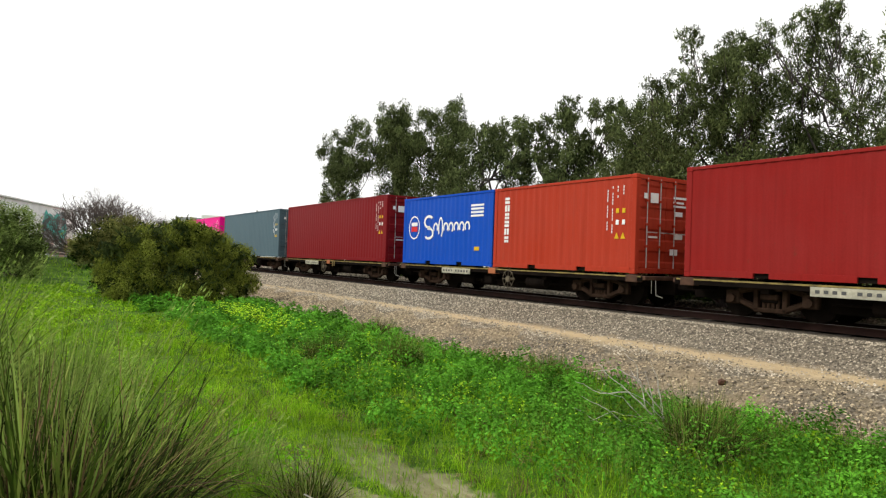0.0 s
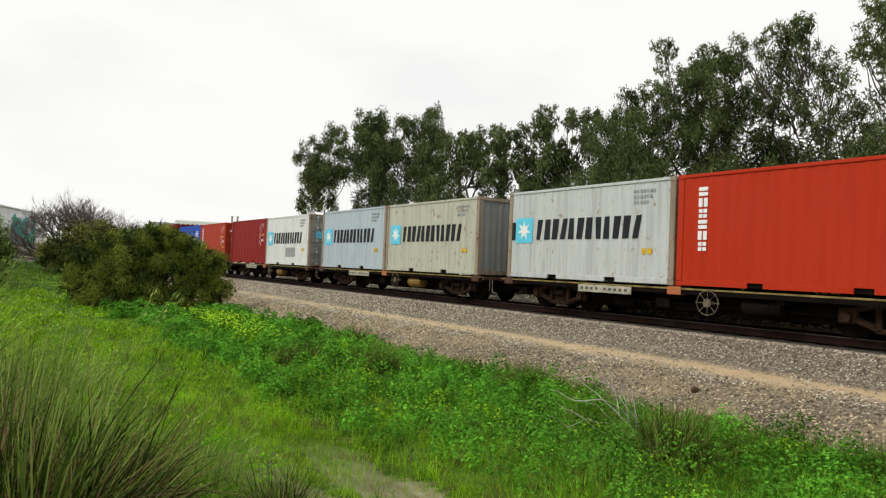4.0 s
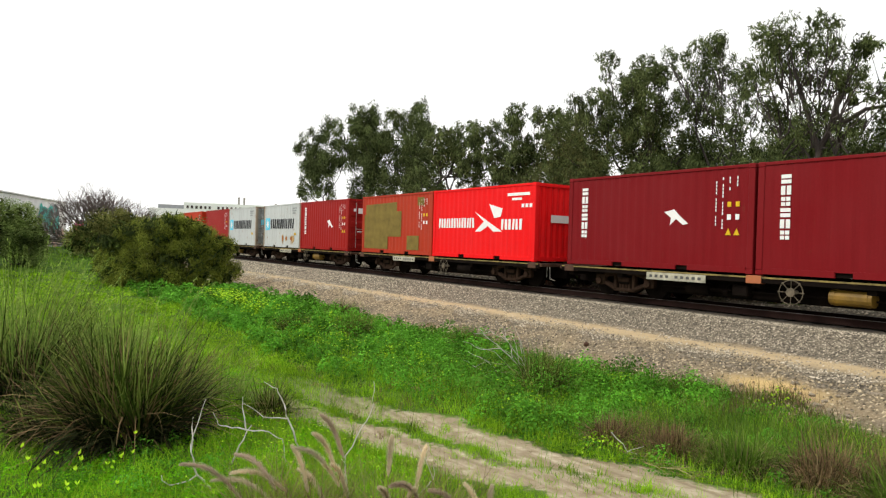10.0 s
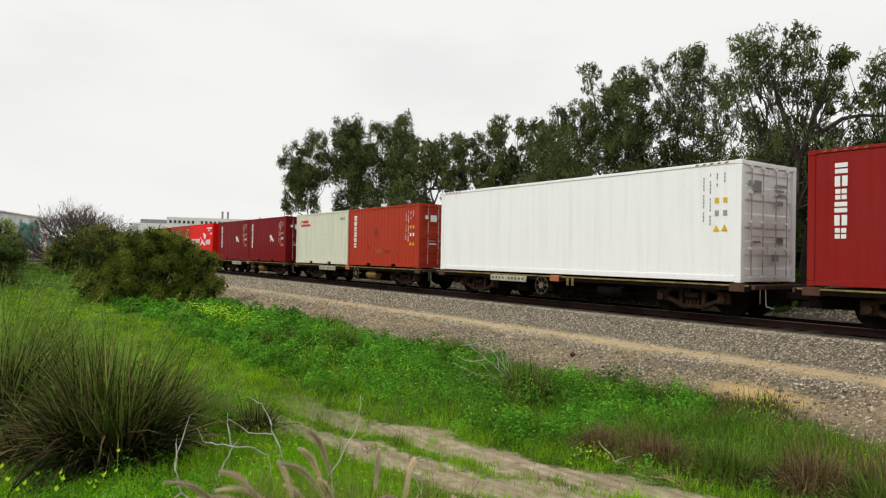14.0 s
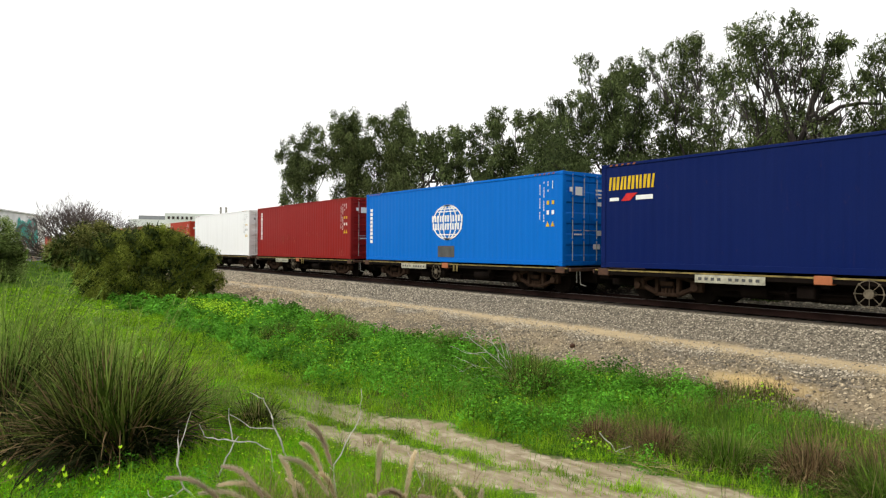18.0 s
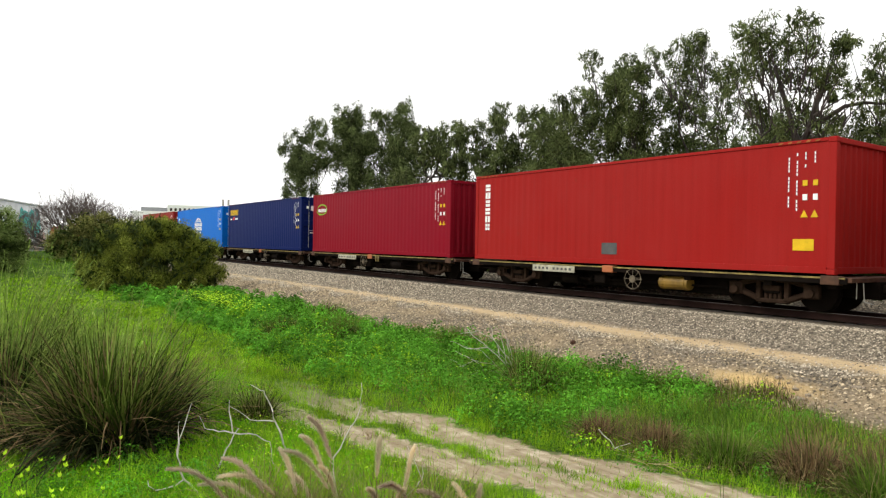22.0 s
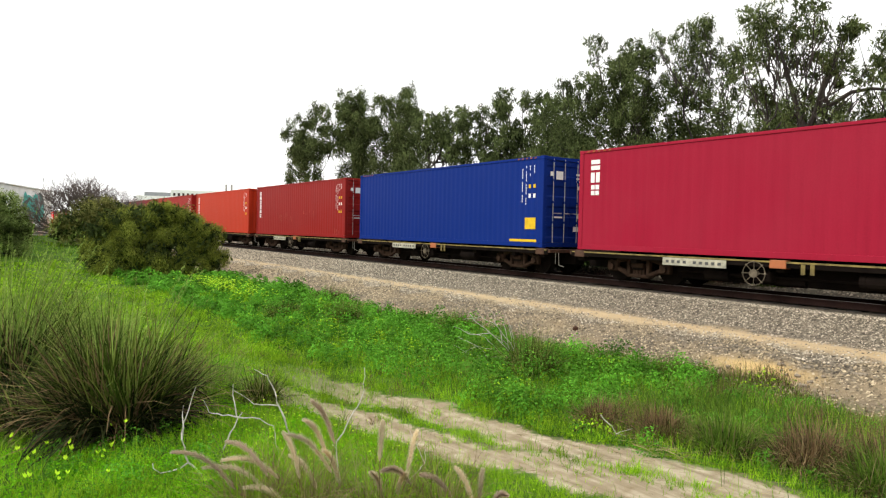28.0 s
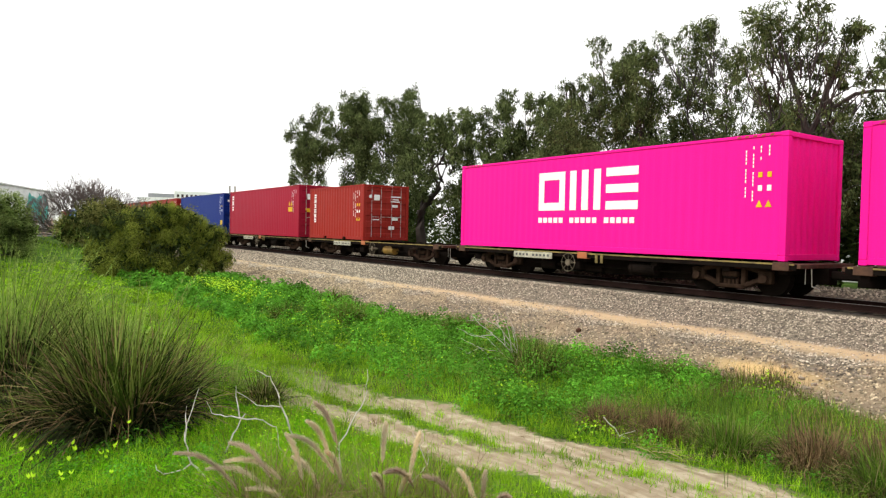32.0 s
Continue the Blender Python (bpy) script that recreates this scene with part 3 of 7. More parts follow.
def make_wagon(shade, long_box=False):
    w = thing("flat_wagon", "grimy skeletal container flat wagon with a worn yellow sill", "rail wagon", "wagons of the freight train")
    y = -1.22
    g = shape(("side_sill",), lambda: box_bm(-0.25, 12.45, 0, 0.11, 0.66, 0.795, bevel=0.006))
    for yy in (y, 1.11):
        part("side_sill", g, STEEL_DARK, w).location = (0, yy, 0)
    part("sill_edge", shape(("sill_edge",), lambda: box_bm(-0.2, 12.4, -0.012, 0.004, 0.768, 0.805)), SILL_YELLOW, w, "worn yellow edge strip").location = (0, y, 0)
    part("centre_sill", shape(("centre_sill",), lambda: box_bm(-0.45, 12.65, -0.2, 0.2, 0.33, 0.70, bevel=0.01)), STEEL_DARK, w)
    cross = shape(("cross_bearer",), lambda: box_bm(-0.1, 0.1, -1.12, 1.12, 0.55, 0.78, bevel=0.01))
    for x in (0.1, 2.0, 3.6, 6.1, 8.6, 10.7, 12.1):
        part("cross_bearer", cross, STEEL_DARK, w).location = (x, 0, 0)
    inner = shape(("inner_sill",), lambda: box_bm(3.1, 9.6, -0.06, 0.06, 0.22, 0.74, bevel=0.008))
    for yy in (-0.62, 0.62):
        part("inner_sill", inner, STEEL_DARK, w).location = (0, yy, 0)
    part("brake_cylinder", shape(("brake_cylinder",), lambda: rods_bm([((4.1, 0, 0.40), (4.75, 0, 0.40), 0.16), ((4.75, 0, 0.40), (5.2, 0, 0.40), 0.05), ((5.2, -0.12, 0.34), (5.2, 0.12, 0.50), 0.06)], 12)), STEEL_DARK, w, "grimy brake cylinder").location = (0, -0.85, 0)
    part("valve_box", shape(("valve_box",), lambda: box_bm(5.45, 5.85, -0.16, 0.16, 0.30, 0.58, bevel=0.03)), STEEL_DARK, w).location = (0, -0.9, 0)
    ends = shape(("end_platform",), lambda: box_bm(-0.32, 0.28, -1.2, 1.2, 0.70, 0.80, bevel=0.01))
    for x in (0.0, 12.25):
        part("end_platform", ends, RUST_STEEL, w, "rust-streaked end platform").location = (x, 0, 0)
    shoe = shape(("container_shoe",), lambda: box_bm(-0.19, 0.19, -0.02, 0.2, 0.64, 0.83, bevel=0.012))
    for x in (0.1, 6.1, 12.1):
        part("container_shoe", shoe, ORANGE_REFL if x == 6.1 else RUST_STEEL, w).location = (x, y, 0)
    if long_box:
        for x in (6.62, 6.82):
            part("yellow_tag", shape(("yellow_tag",), lambda: box_bm(0, 0.09, -0.02, 0.0, 0.54, 0.76)), SILL_YELLOW, w, "worn yellow tag").location = (x, y, 0)
    part("number_plate", shape(("number_plate",), lambda: box_bm(3.05, 4.85, -0.03, -0.012, 0.57, 0.76)), PLATE, w, "pale wagon number panel").location = (0, y, 0)
    for k in range(9):
        part("plate_marking", shape(("plate_marking",), lambda: box_bm(0, 0.09, -0.036, -0.031, 0.63, 0.70)), MARK["dark"], w).location = (3.15 + k * 0.17 + (0.12 if k > 3 else 0), y, 0)
    part("brake_handwheel", shape(("brake_handwheel",), handwheel_bm), WHEEL_TAN, w, "dusty tan spoked brake handwheel").location = (5.55 if long_box else 7.0, y - 0.02, 0.50)
    tank = bmesh.new() if ("air_tank",) not in SHAPES else None
    if tank is not None:
        add_rod(tank, (7.75, 0, 0), (8.6, 0, 0), 0.17, 14)
        for x in (7.85, 8.5):
            add_rod(tank, (x - 0.02, 0, 0), (x + 0.02, 0, 0), 0.182, 14)
        SHAPES[("air_tank",)] = mesh_of(tank, "air_tank")
    part("air_tank", SHAPES[("air_tank",)], STEEL_DARK if long_box or shade == 0 else TANK_YELLOW, w, "near-black air tank" if long_box or shade == 0 else "grimy dull amber air tank").location = (0, y + 0.25, 0.46)
    part("brake_gear", shape(("brake_gear",), lambda: rods_bm([((3.3, -0.9, 0.42), (9.6, -0.9, 0.42), 0.025), ((4.2, 0.4, 0.35), (5.6, 0.4, 0.35), 0.2), ((5.8, -0.7, 0.35), (6.5, -0.7, 0.35), 0.14), ((3.5, 0.75, 0.5), (9.2, 0.75, 0.5), 0.12), ((3.4, -0.55, 0.5), (9.4, -0.55, 0.5), 0.09), ((8.8, 0.3, 0.36), (9.5, 0.3, 0.36), 0.16)])), STEEL_DARK, w)
    for x in (2.0, 10.7):
        for yy in (-0.80, 0.80):
            f = part("bogie_frame", shape(("bogie_frame",), bogie_frame_bm), STEEL_BROWN, w, "brown cast bogie side frame")
            f.location = (x, yy * 1.08, 0.42)
            part("spring_nest", shape(("spring_nest",), spring_bm), STEEL_BROWN, f)
        part("bolster", shape(("bolster",), lambda: box_bm(-0.18, 0.18, -0.95, 0.95, 0.36, 0.56, bevel=0.02)), STEEL_DARK, w).location = (x, 0, 0)
        for dx in (-0.88, 0.88):
            for yy in (-0.56, 0.56):
                o = part("wheel", shape(("wheel",), wheel_bm), STEEL_DARK, w)
                o.matrix_basis = pose(x + dx, yy, 0.42, 0, 0, 0 if yy < 0 else 180)
            part("axle", shape(("axle",), lambda: rods_bm([((0, -0.6, 0), (0, 0.6, 0), 0.07)], 8)), STEEL_DARK, w).location = (x + dx, 0, 0.42)
    part("coupler", shape(("coupler",), lambda: box_bm(12.6, 13.5, -0.1, 0.1, 0.45, 0.65, bevel=0.04)), STEEL_DARK, w)
    hoses = shape(("air_hose",), lambda: rods_bm([((0, 0, 0.36), (0, 0, 0.70), 0.010), ((0.15, 0, 0.32), (0.13, 0, 0.70), 0.010), ((0.15, 0, 0.32), (0.28, 0.1, 0.27), 0.012)], 5))
    part("air_hose", hoses, GALV, w, "pale worn brake hoses").location = (12.5, y + 0.3, 0)
    return w


# ---- markings ----
def letters_down(box, x, z_top, size, n, mat, gap=1.0):
    """A column of plain block shapes, one under the other, each split by a slit."""
    for k in range(n):
        z = z_top - k * size * gap
        w, h = size * 0.92, size * 0.80
        if k % 3 == 0:
            bars = [(0, w, 0.58 * h, h), (0, w, 0, 0.42 * h)]
        elif k % 3 == 1:
            bars = [(0, 0.42 * w, 0, h), (0.58 * w, w, 0, h)]
        else:
            bars = [(0.05 * w, 0.45 * w, 0, 0.42 * h), (0.55 * w, 0.95 * w, 0, 0.42 * h), (0.05 * w, 0.45 * w, 0.56 * h, h), (0.55 * w, 0.95 * w, 0.56 * h, h)]
        for x0, x1, z0, z1 in bars:
            decal(box, "logo_block", x + x0, x + x1, z - h + z0, z - h + z1, mat)


def code_columns(box, length, height, mat, warn=True, squares=True):
    """Columns of small unreadable data near the right end."""
    top = height - 0.28
    for k, (dx, ln) in enumerate(((1.02, 1.25), (0.84, 1.3), (0.66, 0.42), (0.46, 0.42))):
        n = int(ln / 0.085)
        for j in range(n):
            if (j * 7 + k * 3) % 5:
                decal(box, "code_bar", length - dx, length - dx + 0.026, top - j * 0.085 - 0.066, top - j * 0.085, mat)
    if squares:
        for dx in (0.70, 0.48):
            decal(box, "code_square", length - dx, length - dx + 0.10, top - 0.72, top - 0.60, MARK["yellow"])
            decal(box, "code_square", length - dx, length - dx + 0.10, top - 1.03, top - 0.90, mat)
    if warn:
        for dx in (0.74, 0.52):
            x = length - dx
            decal_poly(box, "warning_triangle", [(x, top - 1.40), (x + 0.16, top - 1.40), (x + 0.08, top - 1.24)], MARK["yellow"])


def star_square(box, x, z, s):
    decal(box, "logo_square", x, x + s, z, z + s, MARK["cyan"], label="pale blue logo square")
    pts = []
    for k in range(14):
        a, r = math.pi * k / 7, s * (0.40 if k % 2 == 0 else 0.17)
        pts.append((x + s / 2 + r * math.sin(a), z + s / 2 + r * math.cos(a)))
    decal_poly(box, "logo_star", pts, MARK["white"], 0.008)


def slanted_blocks(box, x, z, w, h, n, mat, lean=0.0):
    """A row of bold upright blocks in pairs, standing for a name."""
    p = w / n
    for k in range(n):
        a, q = x + k * p, lean
        # each block is cut by a wedge from the top or from the foot
        g, m = (0.34, 0.62) if k % 2 else (0.24, 0.50)
        e0, e1 = (z + h, z) if k % 3 else (z, z + h)
        s0, s1 = (q, 0) if k % 3 else (0, q)
        decal_poly(box, "logo_block", [(a + s1, e1), (a + s1 + p * 0.32, e1), (a + s0 + p * g, e0), (a + s0, e0)], mat)
        decal_poly(box, "logo_block", [(a + s1 + p * 0.50, e1), (a + s1 + p * 0.80, e1), (a + s0 + p * 0.86, e0), (a + s0 + p * m, e0)], mat)


def ring_mark(box, x, z, rx, rz, thick, mat, n=28, a0=0.0, a1=360.0):
    bm = bmesh.new()
    pts = []
    for k in range(n + 1):
        a = radians(a0 + (a1 - a0) * k / n)
        pts.append([bm.verts.new((x + (rx - q) * math.cos(a), 0.010, z + (rz - q) * math.sin(a))) for q in (0, thick)])
    for (a, b), (c, d) in zip(pts, pts[1:]):
        bm.faces.new((a, c, d, b))
    return part("logo_ring", bm, mat, box)


def bird_mark(box, x, z, s, mat):
    decal_poly(box, "logo_bird", [(x - s * 0.6, z + s * 0.25), (x - s * 0.1, z + s * 0.35), (x + s * 0.15, z + s * 0.1), (x + s * 0.6, z - s * 0.25), (x + s * 0.35, z - s * 0.3), (x, z - s * 0.05), (x - s * 0.3, z - s * 0.3), (x - s * 0.25, z)], mat, label="pale emblem")


def end_bars(box, length, height, mat):
    for y0, z0, w, h in ((1.45, height - 0.56, 0.55, 0.06), (1.45, height - 0.68, 0.42, 0.05), (1.45, height - 0.78, 0.5, 0.05), (1.52, height - 1.02, 0.3, 0.12), (0.55, height - 0.72, 0.3, 0.26), (0.3, height - 0.62, 0.12, 0.14), (0.5, 0.95, 0.34, 0.05), (1.5, 0.95, 0.34, 0.16), (1.35, 0.52, 0.3, 0.16)):
        end_decal(box, length, "door_marking", y0, y0 + w, z0, z0 + h, mat)


def hazard(b, l, h):
    """Yellow dashes along both ends of the top rail of a tall box."""
    for k in range(5):
        for x in (0.3 + k * 0.2, l - 1.25 + k * 0.2):
            decal_poly(b, "height_marking", [(x, h - 0.07), (x + 0.08, h - 0.07), (x + 0.12, h - 0.03), (x + 0.04, h - 0.03)], MARK["rust"], 0.022)


GROUP = "containers of the freight train"


def upright_name(colour, kind, doors, words):
    b, l, h = make_container(kind, colour, doors, f"{words} shipping container with a white upright name", GROUP)
    letters_down(b, 0.55, h - 0.32, 0.27 if kind == "40" else 0.25, 6, MARK["white"])
    code_columns(b, l, h, MARK["white"])
    if doors:
        end_bars(b, l, h, MARK["white"])
    if kind == "40":
        hazard(b, l, h)
        if colour == "brick":
            scratches(b, 4.6, 1.0, 1.5, 0.12, 11, MARK["pale_scuff"], 81)
            scratches(b, 8.0, 1.2, 0.8, 0.15, 6, MARK["pale_scuff"], 83)
            scratches(b, 11.0, 0.3, 0.5, 0.06, 4, MARK["pale_scuff"], 84)
    return b


def star_line(colour, words, square=False, patch=False, spots=False, doors=True):
    b, l, h = make_container("20", colour, doors, f"{words} shipping container with a pale blue star square", GROUP)
    star_square(b, 0.34, 1.04, 0.74)
    slanted_blocks(b, 1.26, 1.13, 3.85, 0.58, 6, MARK["black"], 0.05)
    if square:
        decal(b, "dark_patch", 0.10, 0.32, 1.12, 1.66, MARK["black"])
    if patch:
        decal(b, "grey_patch", 3.0, 4.25, 0.45, 0.92, MARK["grey"])
    if spots:
        for k, (x, w, q, m) in enumerate(((3.35, 0.21, 0.25, "amber_rust"), (3.36, 0.13, 0.18, "rust"), (3.92, 0.20, 0.17, "amber_rust"), (3.93, 0.12, 0.11, "rust"), (4.85, 0.36, 0.24, "amber_rust"), (4.72, 0.16, 0.14, "rust"))):
            blotch(b, x, 0.54, w, q, MARK[m], 540 + k, 0.004 if m == "rust" else 0.0)
        for x in (3.30, 3.42, 4.62, 4.78, 4.95):
            decal(b, "rust_run", x, x + 0.035, 0.2, 0.4, MARK["amber_rust"])
    for j in range(3):
        for i in range(7 - j):
            decal(b, "code_bar", l - 1.25 + i * 0.10, l - 1.19 + i * 0.10, h - 0.33 - j * 0.14, h - 0.25 - j * 0.14, MARK["grey"])
    decal(b, "yellow_label", l - 0.95, l - 0.82, 0.74, 0.88, MARK["yellow"])
    decal(b, "yellow_label", l - 0.78, l - 0.65, 0.74, 0.88, MARK["yellow"])
    if doors:
        end_bars(b, l, h, MARK["grey"])
        end_decal(b, l, "door_marking", 0.35, 0.7, h - 1.2, h - 0.85, MARK["cyan"])
    return b


def plain(colour, kind, doors, words, warn=True, codes=True):
    b, l, h = make_container(kind, colour, doors, f"{words} shipping container", GROUP)
    if codes:
        code_columns(b, l, h, MARK["white"], warn)
    if doors:
        end_bars(b, l, h, MARK["white"])
    return b


def pink_line():
    b, l, h = make_container("40", "pink", False, "bright magenta pink shipping container with big white block shapes", GROUP)
    m, z, t = MARK["white"], 1.22, 0.24
    x = 4.15
    for a in ((x, x + 1.15, z, z + t), (x, x + 1.15, z + 1.18 - t, z + 1.18), (x, x + t, z + t, z + 1.18 - t), (x + 1.15 - t, x + 1.15, z + t, z + 1.18 - t)):
        decal(b, "logo_block", *a, m)
    x += 1.36
    for a in ((0, 0.26), (0.48, 0.74), (0.96, 1.22)):
        decal(b, "logo_block", x + a[0], x + a[1], z, z + 1.18, m)
    x += 1.42
    for a in ((0, t), (0.47, 0.47 + t), (1.18 - t, 1.18)):
        decal(b, "logo_block", x, x + 1.14, z + a[0], z + a[1], m)
    for k in range(17):
        if k not in (5, 11):
            decal(b, "logo_block", 4.15 + k * 0.228, 4.15 + k * 0.228 + 0.165, 0.84, 1.0, m)
    code_columns(b, l, h, m)
    hazard(b, l, h)
    return b


def script_line():
    b, l, h = make_container("20", "blue", False, "bright blue shipping container with a white script emblem", GROUP)
    ring_mark(b, 0.85, 1.42, 0.42, 0.46, 0.05, MARK["white"])
    decal(b, "logo_block", 0.62, 1.08, 1.26, 1.46, MARK["red"])
    decal(b, "logo_block", 0.62, 1.08, 1.48, 1.62, MARK["white"])
    ring_mark(b, 1.95, 1.62, 0.36, 0.26, 0.10, MARK["white"], a0=40, a1=290)
    ring_mark(b, 1.95, 1.18, 0.36, 0.24, 0.10, MARK["white"], a0=-140, a1=110)
    for k in range(7):
        ring_mark(b, 2.45 + k * 0.35, 1.38, 0.17, 0.2 if k != 1 else 0.4, 0.075, MARK["white"], a0=-40 - 20 * (k % 2), a1=220)
    for k in range(4):
        decal(b, "code_bar", 4.75, 5.5, 2.08 - k * 0.12, 2.15 - k * 0.12, MARK["white"])
    decal(b, "yellow_label", 5.0, 5.3, 0.55, 0.68, MARK["yellow"])
    return b


def crossed_line():
    b, l, h = make_container("20", "bright_red", False, "bright red shipping container with white lettering shapes", GROUP)
    slanted_blocks(b, 0.42, 1.12, 2.35, 0.36, 7, MARK["white"])
    slanted_blocks(b, 4.3, 1.05, 1.15, 0.36, 3, MARK["white"])
    x = 2.75
    decal_poly(b, "logo_flag", [(x, 1.7), (x + 1.6, 0.98), (x + 1.1, 0.98), (x + 0.8, 1.18), (x + 0.35, 0.98), (x + 0.05, 0.98), (x + 0.55, 1.34)], MARK["white"])
    decal_poly(b, "logo_flag", [(x + 0.85, 1.95), (x + 1.6, 1.78), (x + 1.5, 1.5), (x + 1.15, 1.45), (x + 1.0, 1.7)], MARK["white"])
    decal(b, "code_bar", 4.6, 5.75, h - 0.40, h - 0.30, MARK["white"])
    decal(b, "code_bar", 4.85, 5.35, h - 0.55, h - 0.47, MARK["white"])
    for k in range(3):
        decal(b, "code_square", 5.35 + k * 0.2, 5.48 + k * 0.2, h - 0.8, h - 0.68, MARK["white"])
    end_decal(b, l, "end_logo", 0.7, 1.7, 1.3, 1.55, MARK["white"])
    return b


def patched():
    b, l, h = make_container("20", "oxide", True, "orange-red shipping container overpainted with olive patches", GROUP)
    decal_poly(b, "olive_patch", [(0.25, 0.20), (2.45, 0.20), (2.45, 0.75), (3.6, 0.75), (3.6, 1.85), (3.2, 1.85), (3.2, 2.25), (0.35, 2.2), (0.35, 1.75), (0.2, 1.75)], MARK["olive"], label="olive brown overpainted patch")
    decal(b, "olive_patch", 4.1, 5.05, 0.2, 0.8, MARK["olive"])
    decal(b, "olive_patch", 4.9, 5.4, 2.05, 2.38, MARK["olive"])
    code_columns(b, l, h, MARK["white"], False)
    end_bars(b, l, h, MARK["white"])
    return b


def globe_line():
    b, l, h = make_container("40", "sky_blue", True, "sky blue shipping container with a white globe emblem", GROUP)
    for r in (0.95, 0.62, 0.28):
        ring_mark(b, 6.2, 1.5, r, 0.66, 0.06, MARK["white"])
    for z in (1.02, 1.88, 1.98):
        decal(b, "logo_block", 6.2 - 0.6, 6.2 + 0.6, z, z + 0.04, MARK["white"])
    for z, w in ((1.52, 2.0), (1.22, 1.9)):
        slanted_blocks(b, 6.2 - w / 2, z, w, 0.24, 6, MARK["white"])
    decal(b, "grey_patch", 5.6, 6.65, 0.2, 0.62, MARK["dark"])
    for k in range(9):
        decal(b, "logo_block", 0.35, 0.55, 0.75 + k * 0.17, 0.88 + k * 0.17, MARK["white"])
    code_columns(b, l, h, MARK["white"])
    end_bars(b, l, h, MARK["white"])
    hazard(b, l, h)
    return b


def navy_line():
    b, l, h = make_container("40", "navy", True, "dark navy blue shipping container with a yellow name block", GROUP)
    slanted_blocks(b, 0.27, 2.16, 1.55, 0.36, 6, MARK["yellow"], 0.03)
    decal_poly(b, "logo_wave", [(0.7, 1.85), (1.0, 1.85), (1.25, 2.05), (0.9, 2.05)], MARK["red"])
    decal(b, "logo_block", 0.3, 0.62, 1.86, 1.95, MARK["white"])
    decal(b, "logo_block", 1.2, 1.75, 1.86, 1.98, MARK["white"])
    code_columns(b, l, h, MARK["white"])
    end_bars(b, l, h, MARK["white"])
    hazard(b, l, h)
    return b


def green_ring():
    b, l, h = make_container("40", "wine", False, "dark crimson shipping container with a green ring emblem", GROUP)
    ring_mark(b, 1.05, 2.12, 0.56, 0.27, 0.05, MARK["green"], a0=-130, a1=150)
    ring_mark(b, 1.0, 2.08, 0.56, 0.25, 0.04, MARK["green"], a0=160, a1=260)
    slanted_blocks(b, 0.6, 2.0, 0.95, 0.16, 6, MARK["white"])
    code_columns(b, l, h, MARK["white"])
    hazard(b, l, h)
    return b


def emblem_line():
    b, l, h = make_container("20", "ivory", False, "weathered cream shipping container with a small red emblem", GROUP)
    ring_mark(b, 0.72, 2.08, 0.2, 0.17, 0.06, MARK["red"], a0=60, a1=300)
    decal(b, "logo_block", 0.85, 1.5, 2.1, 2.24, MARK["red"])
    decal(b, "logo_block", 0.7, 1.75, 1.93, 2.04, MARK["red"])
    decal(b, "code_bar", 5.2, 5.7, h - 0.45, h - 0.33, MARK["grey"])
    return b


def crimson_line():
    b, l, h = make_container("40", "crimson", True, "crimson red shipping container with white letter shapes", GROUP)
    letters_down(b, 0.45, 2.60, 0.36, 3, MARK["white"])
    code_columns(b, l, h, MARK["white"], False, False)
    decal(b, "yellow_label", l - 1.55, l - 0.95, 1.42, 1.68, MARK["yellow"])
    for dx in (1.5, 1.2):
        decal_poly(b, "warning_triangle", [(l - dx, 1.76), (l - dx + 0.22, 1.76), (l - dx + 0.11, 2.0)], MARK["yellow"])
    end_decal(b, l, "end_logo", 0.5, 1.3, 2.1, 2.4, MARK["white"])
    end_decal(b, l, "yellow_label", 0.4, 1.2, 1.4, 1.6, MARK["yellow"])
    hazard(b, l, h)
    return b


def royal():
    b, l, h = make_container("40", "royal", True, "royal blue shipping container with small yellow labels", GROUP)
    code_columns(b, l, h, MARK["white"], False)
    decal(b, "yellow_label", l - 0.85, l - 0.35, 0.58, 0.95, MARK["yellow"])
    decal(b, "yellow_label", l - 1.6, l - 0.3, 0.17, 0.25, MARK["yellow"])
    end_bars(b, l, h, MARK["white"])
    hazard(b, l, h)
    return b


def reefer():
    b, l, h = make_container("40w", "white", True, "clean white smooth-sided refrigerated container", GROUP)
    code_columns(b, l, h, MARK["grey"])
    end_bars(b, l, h, MARK["grey"])
    hazard(b, l, h)
    return b


def bird_line(colour, doors, words):
    b = upright_name(colour, "20", doors, words)
    bird_mark(b, 3.9, 1.35, 0.62, MARK["white"])
    return b


def spotted(colour, words, spot):
    b = plain(colour, "20", False, words, False)
    decal(b, "paint_patch", spot, spot + 0.5, 0.95, 1.35, MARK["dark"])
    return b


def scratches(box, x, z, w, h, n, mat, seed):
    """A cluster of thin upright scratches on the ribs."""
    r = random.Random(seed)
    for _ in range(n):
        sx, sz, t = x + r.uniform(-w, w), z + r.uniform(-h, h), r.uniform(0.05, 0.22)
        decal(box, "scratch", sx, sx + r.uniform(0.010, 0.024), sz - t, sz + t, mat)


def blotch(box, x, z, w, h, mat, seed, lift=0.0):
    """An uneven worn patch of paint."""
    r = random.Random(seed)
    decal_poly(box, "worn_patch", [(x + w * math.cos(a) * r.uniform(0.6, 1.1), z + h * math.sin(a) * r.uniform(0.6, 1.1)) for a in [math.pi * k / 7 for k in range(14)]], mat, lift)


